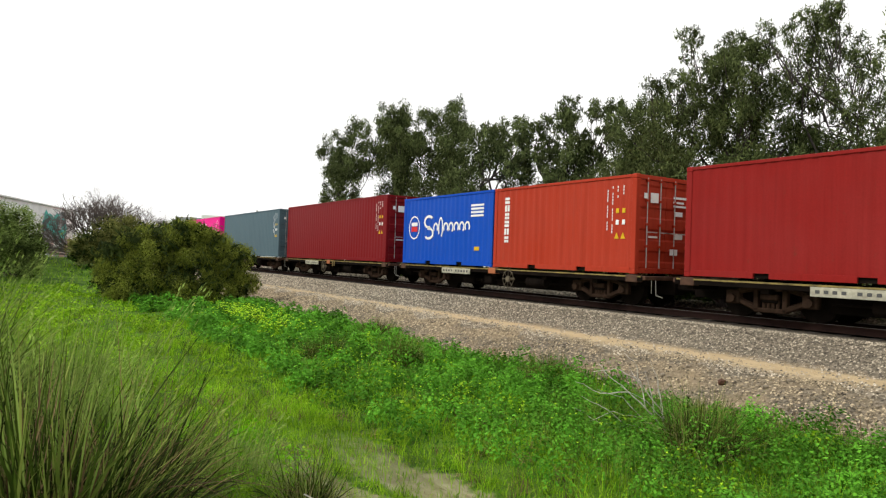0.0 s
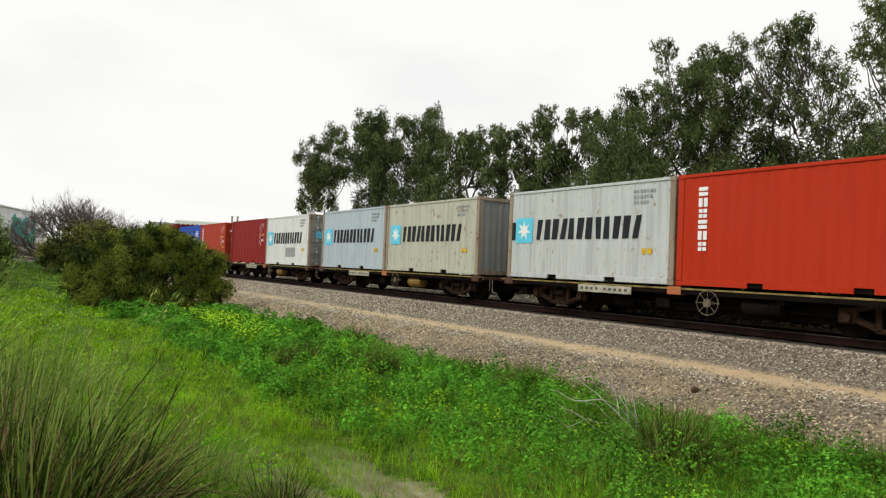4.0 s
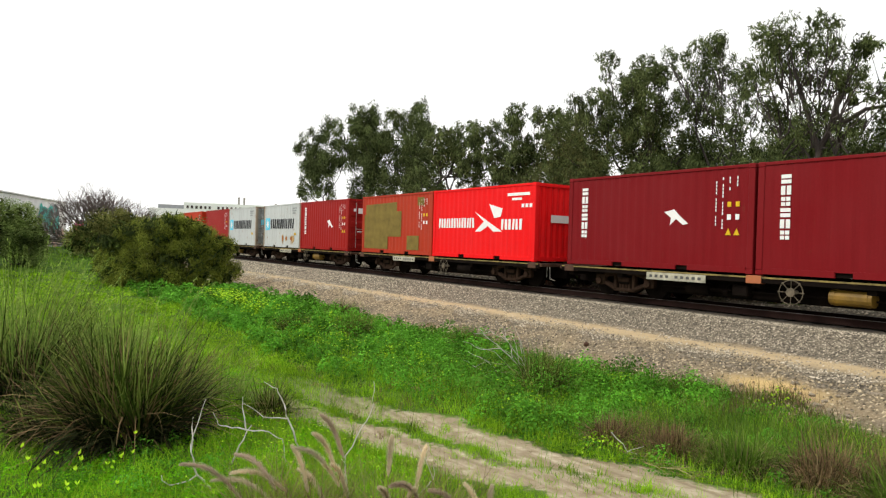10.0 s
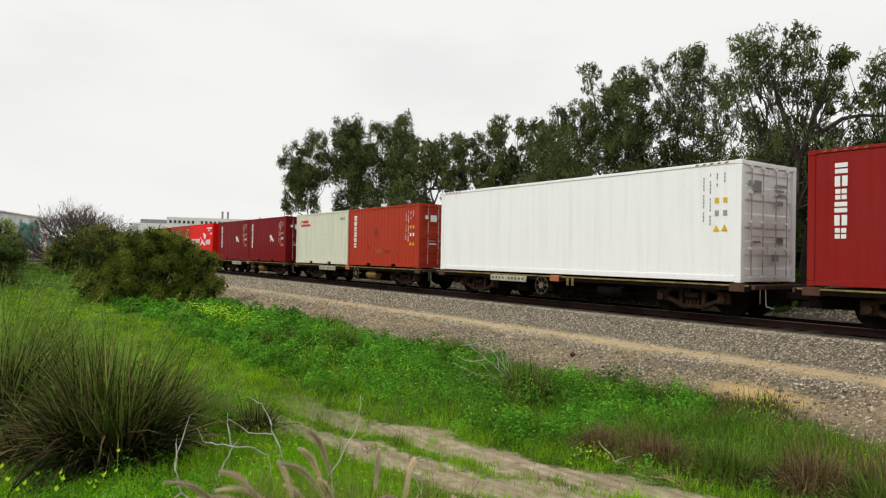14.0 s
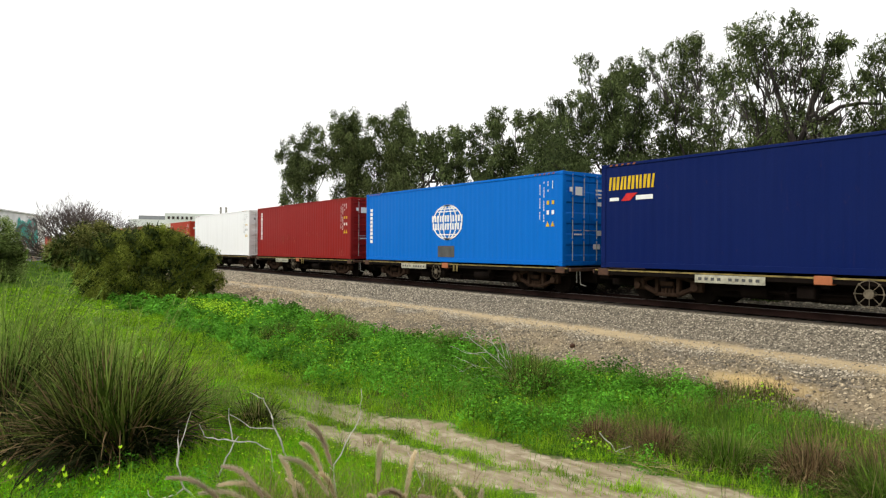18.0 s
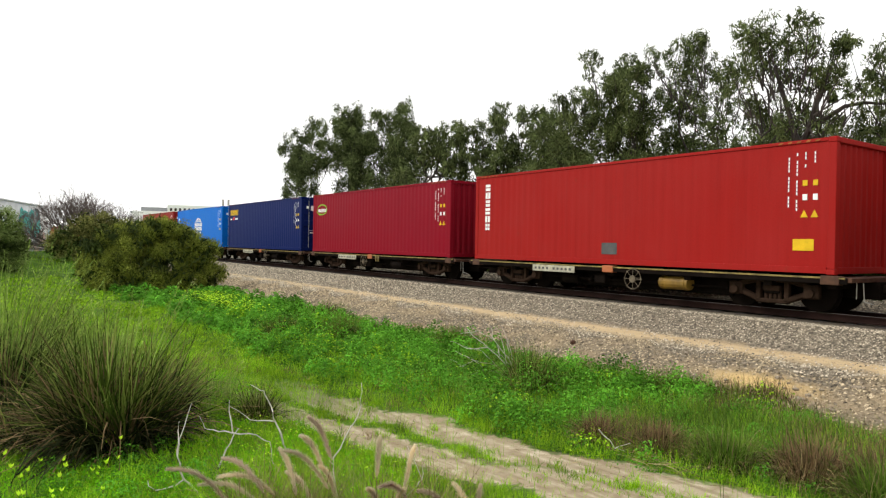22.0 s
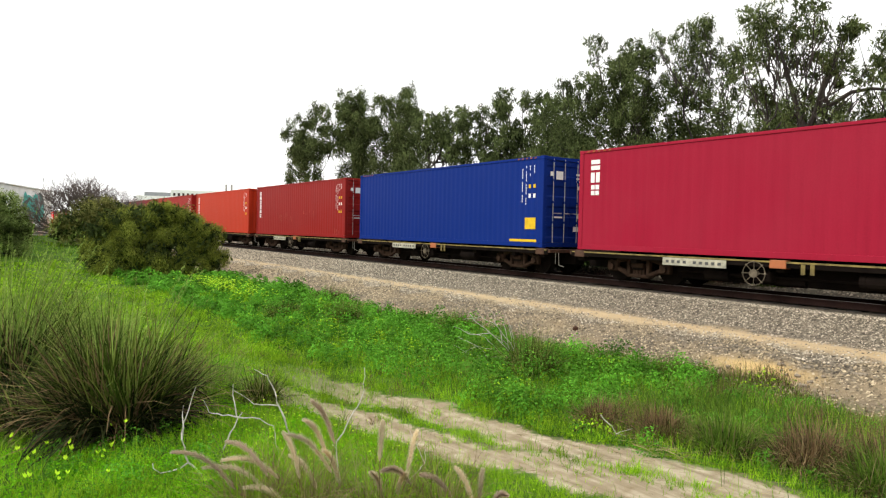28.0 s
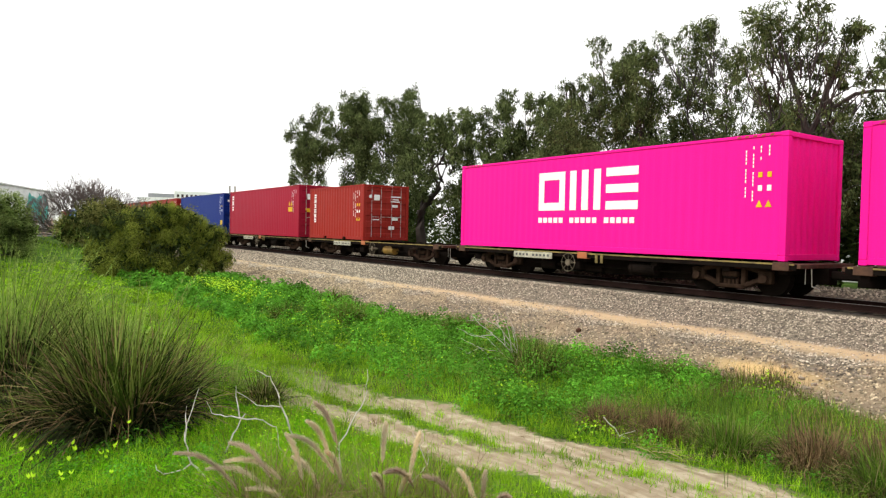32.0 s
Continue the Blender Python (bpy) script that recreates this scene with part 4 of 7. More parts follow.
def scuffed_short():
    b = upright_name("oxide", "20", True, "scuffed orange-red")
    for k, (x, z, w, h, m) in enumerate(((2.6, 1.45, 0.24, 0.26, "scuff"), (1.95, 0.82, 0.18, 0.09, "scuff"), (2.9, 0.66, 0.3, 0.11, "rust"), (3.6, 0.66, 0.32, 0.08, "scuff"), (4.4, 0.55, 0.1, 0.05, "scuff"))):
        blotch(b, x, z, w, h, MARK[m], 500 + k)
    return b


def scuffed(colour):
    b = upright_name(colour, "40", False, "red")
    decal(b, "dark_patch", 5.85, 6.4, 0.30, 0.62, MARK["dark"])
    decal(b, "yellow_label", 11.3, 11.75, 0.50, 0.75, MARK["yellow"])
    return b


# ---- the train, from the front ----
FIRST, PITCH = -69.42, 13.707
TRAIN = [
    [pink_line], [lambda: plain("slate", "40", True, "slate grey-blue")], [lambda: plain("maroon", "40", True, "dark red")],
    [script_line, lambda: upright_name("oxide", "20", True, "faded orange-red")],
    [lambda: plain("brick", "20", False, "faded brick red", False), lambda: star_line("chalk", "rust-stained chalk white", patch=True)],
    [lambda: star_line("cool_grey", "cool blue-grey"), lambda: star_line("cream", "stained cream-grey", doors=False)],
    [lambda: star_line("silver", "pale grey", square=True), lambda: upright_name("orange", "20", False, "orange-red")],
    [lambda: spotted("red", "dark red", 0.4), lambda: star_line("silver", "weathered pale grey")],
    [lambda: star_line("silver", "rust-spotted pale grey", spots=True), lambda: bird_line("red", True, "dark red")],
    [patched, crossed_line],
    [lambda: bird_line("maroon", False, "maroon"), lambda: bird_line("maroon", True, "maroon")],
    [emblem_line, scuffed_short],
    [reefer], [lambda: upright_name("brick", "40", True, "brick red")], [globe_line], [navy_line], [green_ring],
    [lambda: scuffed("red")], [lambda: upright_name("orange", "40", False, "orange-red")], [lambda: upright_name("brick", "40", True, "brick red")],
    [royal], [crimson_line], [lambda: upright_name("dull_red", "20", True, "faded brick red"), None], [pink_line], [pink_line],
]
MOVERS = []
proto = [make_wagon(k) for k in range(3)]
proto_long = make_wagon(1, True)
for k, load in enumerate(TRAIN):
    x0 = FIRST + k * PITCH
    base = pose(x0, MID, 0.153)
    if len(load) == 1 and k not in (15, 17):
        wagon = proto_long if k == 0 else copy_thing(proto_long, base)
    else:
        wagon = proto[k % 3] if k in (3, 4, 5) else copy_thing(proto[k % 3], base)
    wagon.matrix_basis = base
    MOVERS.append((wagon, x0, MID, 0.153))
    for j, make in enumerate(load):
        if make:
            box = make()
            bx = x0 + j * 6.13
            box.matrix_basis = pose(bx, FACE, 1.0)
            MOVERS.append((box, bx, FACE, 1.0))



# ---- plants ----
def quads_from(centres, axis_u, axis_v):
    """Diamond leaves: centre, half-length vector u, half-width vector v."""
    n = len(centres)
    v = np.stack([centres - axis_u, centres + axis_v - axis_u * 0.1, centres + axis_u, centres - axis_v - axis_u * 0.1], 1).reshape(-1, 3)
    return v, np.arange(n * 4).reshape(n, 4)


def unit(a):
    return a / np.maximum(np.linalg.norm(a, axis=-1, keepdims=True), 1e-9)


def leaf_cloud(lobes, per, size, droop, seed, subs=9, share=0.34):
    """Leaves in small hanging clumps inside lobes (x, y, z, r): ragged, with gaps. per: leaves a square metre of clump."""
    r = np.random.default_rng(seed)
    out_c, out_u, out_v = [], [], []
    for x, y, z, rad in lobes:
        d = unit(r.normal(size=(subs, 3)))
        mid = np.array([x, y, z]) + d * (rad * r.uniform(0.25, 0.95, subs) ** 0.5)[:, None]
        for m in mid:
            rs = rad * share * r.uniform(0.65, 1.35)
            n = max(12, int(per * rs * rs))
            g = r.normal(size=(n, 3)) * 0.52
            g = g * np.minimum(1.0, 1.25 / np.maximum(np.linalg.norm(g, axis=1), 1e-6))[:, None]
            out_c.append(m + g * np.array([rs, rs, rs * (1.0 + 0.3 * max(droop, 0))]))
            u = unit(r.normal(size=(n, 3)) * np.array([0.7, 0.7, 0.45]) + np.array([0, 0, -droop]))
            w = unit(np.cross(u, r.normal(size=(n, 3))))
            s = size * r.uniform(0.6, 1.3, n)[:, None]
            out_u.append(u * s)
            out_v.append(w * s * 0.27)
    return quads_from(np.concatenate(out_c), np.concatenate(out_u), np.concatenate(out_v))


# noise from 0.40 to 1.55 puts clump shading into the leaf colour
GUM_LEAF = leaf_material("gum_leaves", (0.024, 0.036, 0.013), (0.165, 0.205, 0.072), 0.2, patch=1.1, lo=0.40, hi=1.55)
GUM_BARK = surface("grey_brown_bark", (0.060, 0.048, 0.039), 0.9, vary=0.5, scale=2.0, bump=0.4)


def limb_bm(bm, a, b, r0, r1, bends=3, wob=0.15, seed=0):
    r = random.Random(seed)
    a, b = Vector(a), Vector(b)
    pts = [a]
    for k in range(1, bends + 1):
        off = Vector((r.uniform(-1, 1), r.uniform(-1, 1), r.uniform(-1, 1))) * wob * (b - a).length * 0.5
        pts.append(a.lerp(b, k / bends) + (off if k < bends else Vector()))
    add_tube(bm, pts, [r0 + (r1 - r0) * k / bends for k in range(bends + 1)])


ROW_NEAR = 0.91     # how close the row of trees stands to the line


def gum_tree(x, y, lobes, seed, trunk=0.16, fork_z=3.0, grow=1.12, limb=0.34, arms=(), leaves=1600, label="tall gum tree with dark drooping olive-green foliage"):
    """lobes: (dx, z, r) of the crown masses in the tree's own plane."""
    x, y = x * ROW_NEAR, y * ROW_NEAR
    lobes = [(dx * ROW_NEAR, 1.5 + (z - 1.5) * ROW_NEAR, rad * ROW_NEAR) for dx, z, rad in lobes]
    tree = thing("gum_tree", label, "tree", "gum trees behind the railway", at=pose(x, y, -0.4))
    r = random.Random(seed)
    full = [(dx, r.uniform(-1.0, 1.0), z + 0.4, rad * grow) for dx, z, rad in lobes]
    mass = list(full)
    for dx, dy, z, rad in full:
        for _ in range(2):
            a = r.uniform(0, 6.28)
            mass.append((dx + rad * 0.85 * math.cos(a), dy + r.uniform(-0.6, 0.6), max(1.6, z - 0.45 * rad + rad * 0.8 * math.sin(a)), rad * r.uniform(0.5, 0.72)))
    bm = bmesh.new()
    fork = Vector((r.uniform(-0.3, 0.3), 0, fork_z))
    limb_bm(bm, (0, 0, 0), fork, trunk, trunk * 0.75, 3, 0.05, seed)
    for k, (dx, dy, z, rad) in enumerate(full):
        start, thick = fork, trunk * limb
        if k % 3:
            # a side limb leaves the limb before it part of the way up
            q = full[k - 1]
            start, thick = fork.lerp(Vector(q[:3]), 0.55), trunk * limb * 0.55
        limb_bm(bm, start, (dx, dy, z), thick, 0.012, 5, 0.2, seed + k)
        for j in range(3):
            limb_bm(bm, (dx * 0.7, dy * 0.7, fork.z + (z - fork.z) * 0.7), (dx + r.uniform(-1, 1) * rad, dy + r.uniform(-1, 1) * rad, z + r.uniform(-0.5, 0.9) * rad), 0.022, 0.006, 3, 0.2, seed + k * 7 + j)
    for pts in arms:
        # bare limbs that show against the sky
        line = [Vector((a, 0.0, b + 0.4)) for a, b in pts]
        add_tube(bm, line, [trunk * 0.42 * (1 - 0.75 * k / len(line)) for k in range(len(line))])
    part("trunk", bm, GUM_BARK, tree)
    v, f = leaf_cloud(mass, leaves, 0.088 if x < -25 else 0.064, 0.9, seed, 16, 0.27)
    crown = soup("crown", v, f, GUM_LEAF)
    crown.parent = tree
    return tree


gum_tree(-48.8, 21.8, [(0.4, 9.8, 0.95), (-2.0, 9.1, 0.89), (-3.6, 7.9, 0.83), (-4.5, 6.8, 0.56), (-0.3, 8.0, 1.22), (2.7, 8.2, 0.83), (1.3, 6.6, 1.19), (-1.9, 6.6, 0.98)], 101, grow=1.22)
gum_tree(-43.7, 23.0, [(-0.4, 10.5, 0.98), (-2.0, 10.1, 0.92), (0.9, 9.7, 0.88), (-0.8, 8.9, 1.31), (-3.0, 8.3, 1.02), (1.0, 7.7, 1.19), (-1.6, 6.9, 1.25), (1.0, 6.1, 1.03)], 102, grow=1.2)
gum_tree(-40.6, 24.2, [(-0.8, 10.5, 0.94), (-1.9, 10.0, 0.80), (1.1, 9.2, 0.76), (-0.3, 9.0, 1.25), (2.2, 8.2, 0.82), (-1.5, 8.0, 1.20), (1.2, 7.1, 1.07), (-0.6, 6.1, 1.10), (2.7, 6.5, 0.89)], 103, grow=1.2)
gum_tree(-34.0, 21.8, [(2.4, 7.8, 0.76), (1.3, 7.6, 0.65), (3.6, 7.0, 0.62), (2.2, 6.7, 1.02), (4.1, 6.0, 0.49), (0.8, 6.2, 0.92), (3.1, 5.6, 0.87), (1.4, 4.7, 0.97), (-0.1, 5.1, 0.80), (3.9, 4.6, 0.74), (4.3, 3.3, 0.67), (3.2, 3.8, 0.69)], 104, trunk=0.34)
gum_tree(-29.4, 23.0, [(-0.4, 7.0, 0.43), (0.1, 6.3, 0.55), (-0.7, 6.1, 0.50), (0.6, 5.8, 0.55), (1.1, 5.3, 0.60), (-0.1, 5.1, 0.62)], 105)
gum_tree(-28.6, 24.2, [(-1.1, 8.9, 0.63), (-1.8, 8.6, 0.57), (-1.2, 7.7, 0.63), (0.6, 8.7, 0.60), (2.0, 8.3, 0.47), (0.4, 7.8, 0.67), (1.6, 7.4, 0.53), (-1.5, 6.9, 0.48), (0.3, 6.5, 0.92), (-0.4, 5.8, 1.09), (1.4, 6.4, 0.45), (2.3, 7.6, 0.35)], 106, grow=1.05)
gum_tree(-21.0, 21.8, [(-0.6, 7.7, 0.45), (0.2, 7.9, 0.53), (0.4, 7.1, 0.84), (-0.9, 6.7, 0.80), (1.1, 6.4, 0.66), (-1.8, 6.2, 0.77), (0.2, 5.9, 0.85), (-2.5, 5.6, 0.63), (-1.2, 5.2, 0.86), (0.8, 5.0, 0.86), (-2.6, 6.6, 0.7), (-1.6, 7.2, 0.6), (-3.0, 5.3, 0.8), (-3.1, 4.3, 0.9), (-1.6, 4.2, 0.9), (0.2, 4.5, 0.9)], 107, grow=1.2, leaves=2300)
gum_tree(-19.5, 23.0, [(-1.25, 9.6, 0.45), (-1.2, 9.0, 0.5), (-0.6, 9.6, 0.49), (-0.1, 9.0, 0.43), (0.0, 8.4, 0.53), (-0.2, 7.7, 0.85), (1.1, 8.2, 0.65), (1.0, 7.3, 0.75), (1.4, 6.5, 0.69), (-0.2, 6.7, 0.72), (0.7, 5.9, 0.80), (1.7, 8.5, 0.34), (1.7, 5.7, 0.64), (-0.2, 5.3, 0.97), (1.3, 4.5, 0.93)], 108, grow=1.12, leaves=2300)
gum_tree(-15.5, 24.2, [(-3.2, 9.5, 0.43), (-2.2, 9.5, 0.58), (-1.6, 9.9, 0.50), (-0.8, 9.5, 0.49), (-2.2, 8.7, 0.58), (-1.1, 8.7, 0.68), (-1.5, 7.7, 0.59), (-0.2, 7.9, 0.44), (-2.5, 7.1, 0.61), (-0.7, 6.8, 0.45), (-0.1, 6.2, 0.44), (-2.2, 5.7, 0.79), (-1.4, 4.6, 0.82), (0.0, 7.0, 0.52), (-3.1, 8.2, 0.62), (-0.1, 5.3, 0.66)], 109, trunk=0.22, fork_z=3.4, grow=1.15, limb=0.22, leaves=2200)
gum_tree(-11.6, 21.8, [(-2.0, 8.8, 0.48), (-1.3, 8.7, 0.47), (-1.5, 8.1, 0.61), (-0.6, 8.7, 0.46), (-0.1, 8.3, 0.40), (-0.6, 7.9, 0.55), (0.3, 7.7, 0.45), (0.9, 8.3, 0.44), (1.3, 7.6, 0.43), (1.8, 7.7, 0.30), (1.7, 6.8, 0.34), (0.8, 7.1, 0.44), (0.1, 7.2, 0.32), (-1.5, 7.2, 0.53), (-0.7, 7.1, 0.41), (-1.5, 6.4, 0.38), (1.0, 6.6, 0.24), (-0.5, 4.8, 0.74), (-1.7, 4.7, 0.67), (2.3, 6.1, 0.40), (0.2, 5.8, 0.47), (1.1, 5.4, 0.42), (-1.1, 5.7, 0.53), (0.1, 3.9, 0.81), (1.0, 4.2, 0.79), (-0.8, 3.8, 0.84), (1.8, 4.5, 0.76), (0.5, 3.1, 0.57), (2.1, 3.4, 0.67)], 110, trunk=0.24, fork_z=3.0, grow=1.15, limb=0.2,
         arms=([(0.1, 2.6), (0.24, 4.5), (0.54, 5.11), (1.0, 5.26), (1.45, 5.5), (1.96, 5.52), (2.5, 5.4)], [(0.24, 4.5), (0.08, 4.92), (-0.3, 6.14), (-0.58, 7.0)], [(0.54, 5.11), (0.7, 5.82), (1.05, 6.7)]))
gum_tree(-9.0, 23.0, [(-0.8, 7.1, 0.28), (-0.5, 6.4, 0.43), (-0.7, 5.4, 0.38), (-0.2, 7.4, 0.68), (0.4, 6.4, 0.66), (-1.1, 5.0, 0.44), (0.2, 5.3, 0.67), (-0.1, 4.2, 0.68)], 111)
gum_tree(-15.6, 26.0, [(-2.2, 4.8, 1.1), (-0.6, 4.4, 1.2), (0.8, 4.9, 1.0), (2.0, 4.2, 1.1), (-1.5, 3.2, 1.1), (0.4, 3.0, 1.0), (2.4, 3.0, 0.9)], 112)
gum_tree(-12.4, 24.4, [(-0.3, 5.2, 1.0), (1.0, 4.6, 0.9), (2.2, 5.4, 1.1), (1.8, 4.0, 0.9)], 113, trunk=0.2)
gum_tree(-7.6, 25.2, [(-1.5, 5.2, 1.1), (0.2, 5.6, 1.1), (1.6, 5.0, 1.2), (0.6, 4.2, 1.1), (-0.9, 3.9, 0.9), (2.6, 6.0, 1.0)], 114, trunk=0.2)
gum_tree(-3.6, 25.0, [(-1.2, 5.5, 1.2), (0.6, 6.0, 1.2), (0.2, 4.6, 1.2), (1.8, 5.2, 1.2)], 115, trunk=0.2)
gum_tree(-16.6, 30.5, [(-1.0, 7.6, 1.0), (1.0, 7.2, 1.0), (-1.6, 6.2, 1.1), (0.4, 5.9, 1.2), (1.9, 6.0, 1.0)], 116, trunk=0.2, fork_z=3.4)


def leafy(name, label, category, lobes, material, at, per=3000, size=0.06, droop=0.0, seed=1, subs=12, share=0.32, group="", stems=True, core=None):
    """A shrub: short forked stems and leaf clusters; lobes (x, y, z, r) about its base."""
    sh = thing(name, label, category, group, at=at)
    if stems:
        bm = bmesh.new()
        for k, (x, y, z, rad) in enumerate(lobes):
            limb_bm(bm, (x * 0.15, y * 0.15, -0.1), (x, y, z), 0.05, 0.012, 3, 0.1, seed + k)
        part("stem", bm, GUM_BARK, sh)
    v, f = leaf_cloud(lobes, per, size, droop, seed, subs, share)
    c = soup("foliage", v, f, material)
    c.parent = sh
    # inner leaves in a darker material, the bush's inner shade put into colour
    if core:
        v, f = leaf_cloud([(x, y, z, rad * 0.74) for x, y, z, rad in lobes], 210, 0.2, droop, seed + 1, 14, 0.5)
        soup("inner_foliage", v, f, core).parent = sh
    return sh


BUSH_LEAF = leaf_material("olive_bush_leaves", (0.105, 0.130, 0.022), (0.29, 0.335, 0.052), 0.25, patch=1.0, lo=0.55, hi=1.45)
THICKET_LEAF = leaf_material("dull_thicket_leaves", (0.105, 0.112, 0.034), (0.31, 0.315, 0.095), 0.25, patch=1.0, lo=0.5, hi=1.5)
SAGE_LEAF = leaf_material("grey_green_leaves", (0.075, 0.125, 0.032), (0.36, 0.46, 0.14), 0.3, patch=1.2, lo=0.45, hi=1.4)
DARK_LEAF = leaf_material("dark_understorey_and_inner_shade", (0.020, 0.034, 0.010), (0.085, 0.115, 0.030))
LIME_LEAF = leaf_material("fresh_green_leaves", (0.050, 0.10, 0.015), (0.16, 0.26, 0.04))
PALE_LEAF = leaf_material("pale_flowering_leaves", (0.20, 0.34, 0.07), (0.95, 0.97, 0.70), 0.45, mid=(0.62, 0.74, 0.34), lo=0.8, hi=1.1)
# dark copy of the sage leaves, standing in for shade inside that bush
WEED_CORE = leaf_material("inner_shade_colour_leaves", (0.030, 0.045, 0.012), (0.12, 0.16, 0.045))
TWIG = surface("mauve_grey_twigs", (0.155, 0.124, 0.112), 0.9, vary=0.3)
DRY_LEAF = leaf_material("dry_mauve_twigs", (0.085, 0.062, 0.048), (0.25, 0.185, 0.145), 0.15)
GRASS_GREEN = leaf_material("meadow_grass", (0.105, 0.27, 0.006), (0.36, 0.58, 0.028), 0.3, patch=1.4, lo=0.6, hi=1.35)
# wide noise puts the mounds' light and shade into the leaf colour
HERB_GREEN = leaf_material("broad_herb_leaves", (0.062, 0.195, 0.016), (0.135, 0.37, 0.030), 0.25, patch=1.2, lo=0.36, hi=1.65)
# darker leaves between the mounds, gap shade put into their colour
HERB_LOW = leaf_material("herb_gap_shade_leaves", (0.030, 0.095, 0.010), (0.10, 0.25, 0.022), 0.2, patch=1.5, lo=0.5, hi=1.4)
CLOVER_GREEN = leaf_material("bright_clover_leaves", (0.075, 0.30, 0.004), (0.24, 0.60, 0.012), 0.35, lo=0.6, hi=1.25)
CLUMP_GREEN = leaf_material("fountain_grass_blades", (0.012, 0.022, 0.004), (0.36, 0.42, 0.10), 0.15, mid=(0.085, 0.135, 0.020))
# near-black copy of the blades: a clump's inner shade as a colour
CLUMP_CORE = leaf_material("inner_shade_colour_blades", (0.008, 0.012, 0.003), (0.034, 0.040, 0.013), 0.05)
STALK = leaf_material("greenish_straw_stalks", (0.11, 0.20, 0.028), (0.38, 0.50, 0.12), 0.3)
BANK_GRASS = leaf_material("lush_bank_grass", (0.040, 0.105, 0.010), (0.21, 0.34, 0.045), 0.3, patch=1.3, lo=0.5, hi=1.35)
WEED = leaf_material("olive_weeds", (0.045, 0.085, 0.012), (0.24, 0.32, 0.060), 0.3)
CLUMP_DRY = leaf_material("dry_straw_blades", (0.13, 0.080, 0.035), (0.46, 0.38, 0.19), 0.25)
RED_DRY = leaf_material("reddish_dry_blades", (0.062, 0.038, 0.020), (0.36, 0.245, 0.125), 0.2)
PLUME = leaf_material("beige_plume", (0.74, 0.61, 0.42), (0.95, 0.87, 0.68), 0.5)
PLUME_MAUVE = leaf_material("mauve_plume", (0.50, 0.38, 0.29), (0.80, 0.67, 0.53), 0.5)
PETAL = leaf_material("yellow_petals", (0.52, 0.82, 0.03), (0.70, 0.97, 0.06), 0.4, lo=0.9, hi=1.05)
DEAD_WOOD = surface("bleached_dead_wood", (0.60, 0.56, 0.50), 0.85, vary=0.3, scale=8)


def arcs(base, direction, length, rise, width, sag, segs=3, seed=0):
    """Bent tapering blades as quads. base (n,3), direction (n,2), per-blade length, rise angle, width, sag."""
    n = len(base)
    r = np.random.default_rng(seed)
    side = np.stack([-direction[:, 1], direction[:, 0], np.zeros(n)], -1)
    side = unit(side + r.normal(size=(n, 3)) * 0.4)
    pts = []
    p = base.copy()
    ang = rise.copy()
    for k in range(segs + 1):
        w = width * (1 - (k / segs) ** 1.5 * 0.92)
        pts += [p - side * w[:, None], p + side * w[:, None]]
        step = length / segs
        p = p + np.stack([direction[:, 0] * np.cos(ang) * step, direction[:, 1] * np.cos(ang) * step, np.sin(ang) * step], -1)
        ang = ang - sag / segs
    v = np.stack(pts, 1).reshape(-1, 3)
    b = np.arange(n)[:, None] * (2 * segs + 2)
    f = np.concatenate([b + np.array([2 * k, 2 * k + 1, 2 * k + 3, 2 * k + 2]) for k in range(segs)], 0)
    return v, f


def tuft(r, n, radius, h0, h1, width, upright=1.0):
    a = r.uniform(0, 2 * math.pi, n)
    q = r.uniform(0, 1, n) ** 0.6
    base = np.stack([np.cos(a) * q * radius, np.sin(a) * q * radius, np.zeros(n)], -1)
    d = np.stack([np.cos(a + r.normal(0, 0.8, n)), np.sin(a + r.normal(0, 0.8, n))], -1)
    rise = np.radians(r.normal(66 + 10 * upright, 19, n)) - q * 0.30
    return arcs(base, d, r.uniform(h0, h1, n), rise, np.full(n, width) * r.uniform(0.6, 1.3, n), r.uniform(0.1, 2.1, n) ** 1.4 / upright, 5, int(r.integers(1e6)))


def bunched(r, n, radius, h0, h1, width, m=26):
    """Coarse blades standing in separate bunches, each with its own lean."""
    ca, cq = r.uniform(0, 2 * math.pi, m), r.uniform(0, 1, m) ** 0.5
    lean_to = ca + r.normal(0, 0.9, m)
    tilt = 4 + 18 * cq * r.uniform(0.2, 1.1, m) + np.abs(r.normal(0, 6, m))
    tall = r.uniform(0.62, 1.08, m)
    k = r.integers(0, m, n)
    base = np.stack([np.cos(ca[k]) * cq[k] * radius, np.sin(ca[k]) * cq[k] * radius, np.zeros(n)], -1)
    base[:, :2] += r.normal(0, 0.055, (n, 2))
    a = lean_to[k] + r.normal(0, 0.55, n)
    rise = np.radians(90 - tilt[k] - np.abs(r.normal(0, 8, n)))
    return arcs(base, np.stack([np.cos(a), np.sin(a)], -1), r.uniform(h0, h1, n) * tall[k], rise, np.full(n, width) * r.uniform(0.5, 1.3, n), r.uniform(0.0, 1.1, n) ** 1.5, 5, int(r.integers(1e6)))


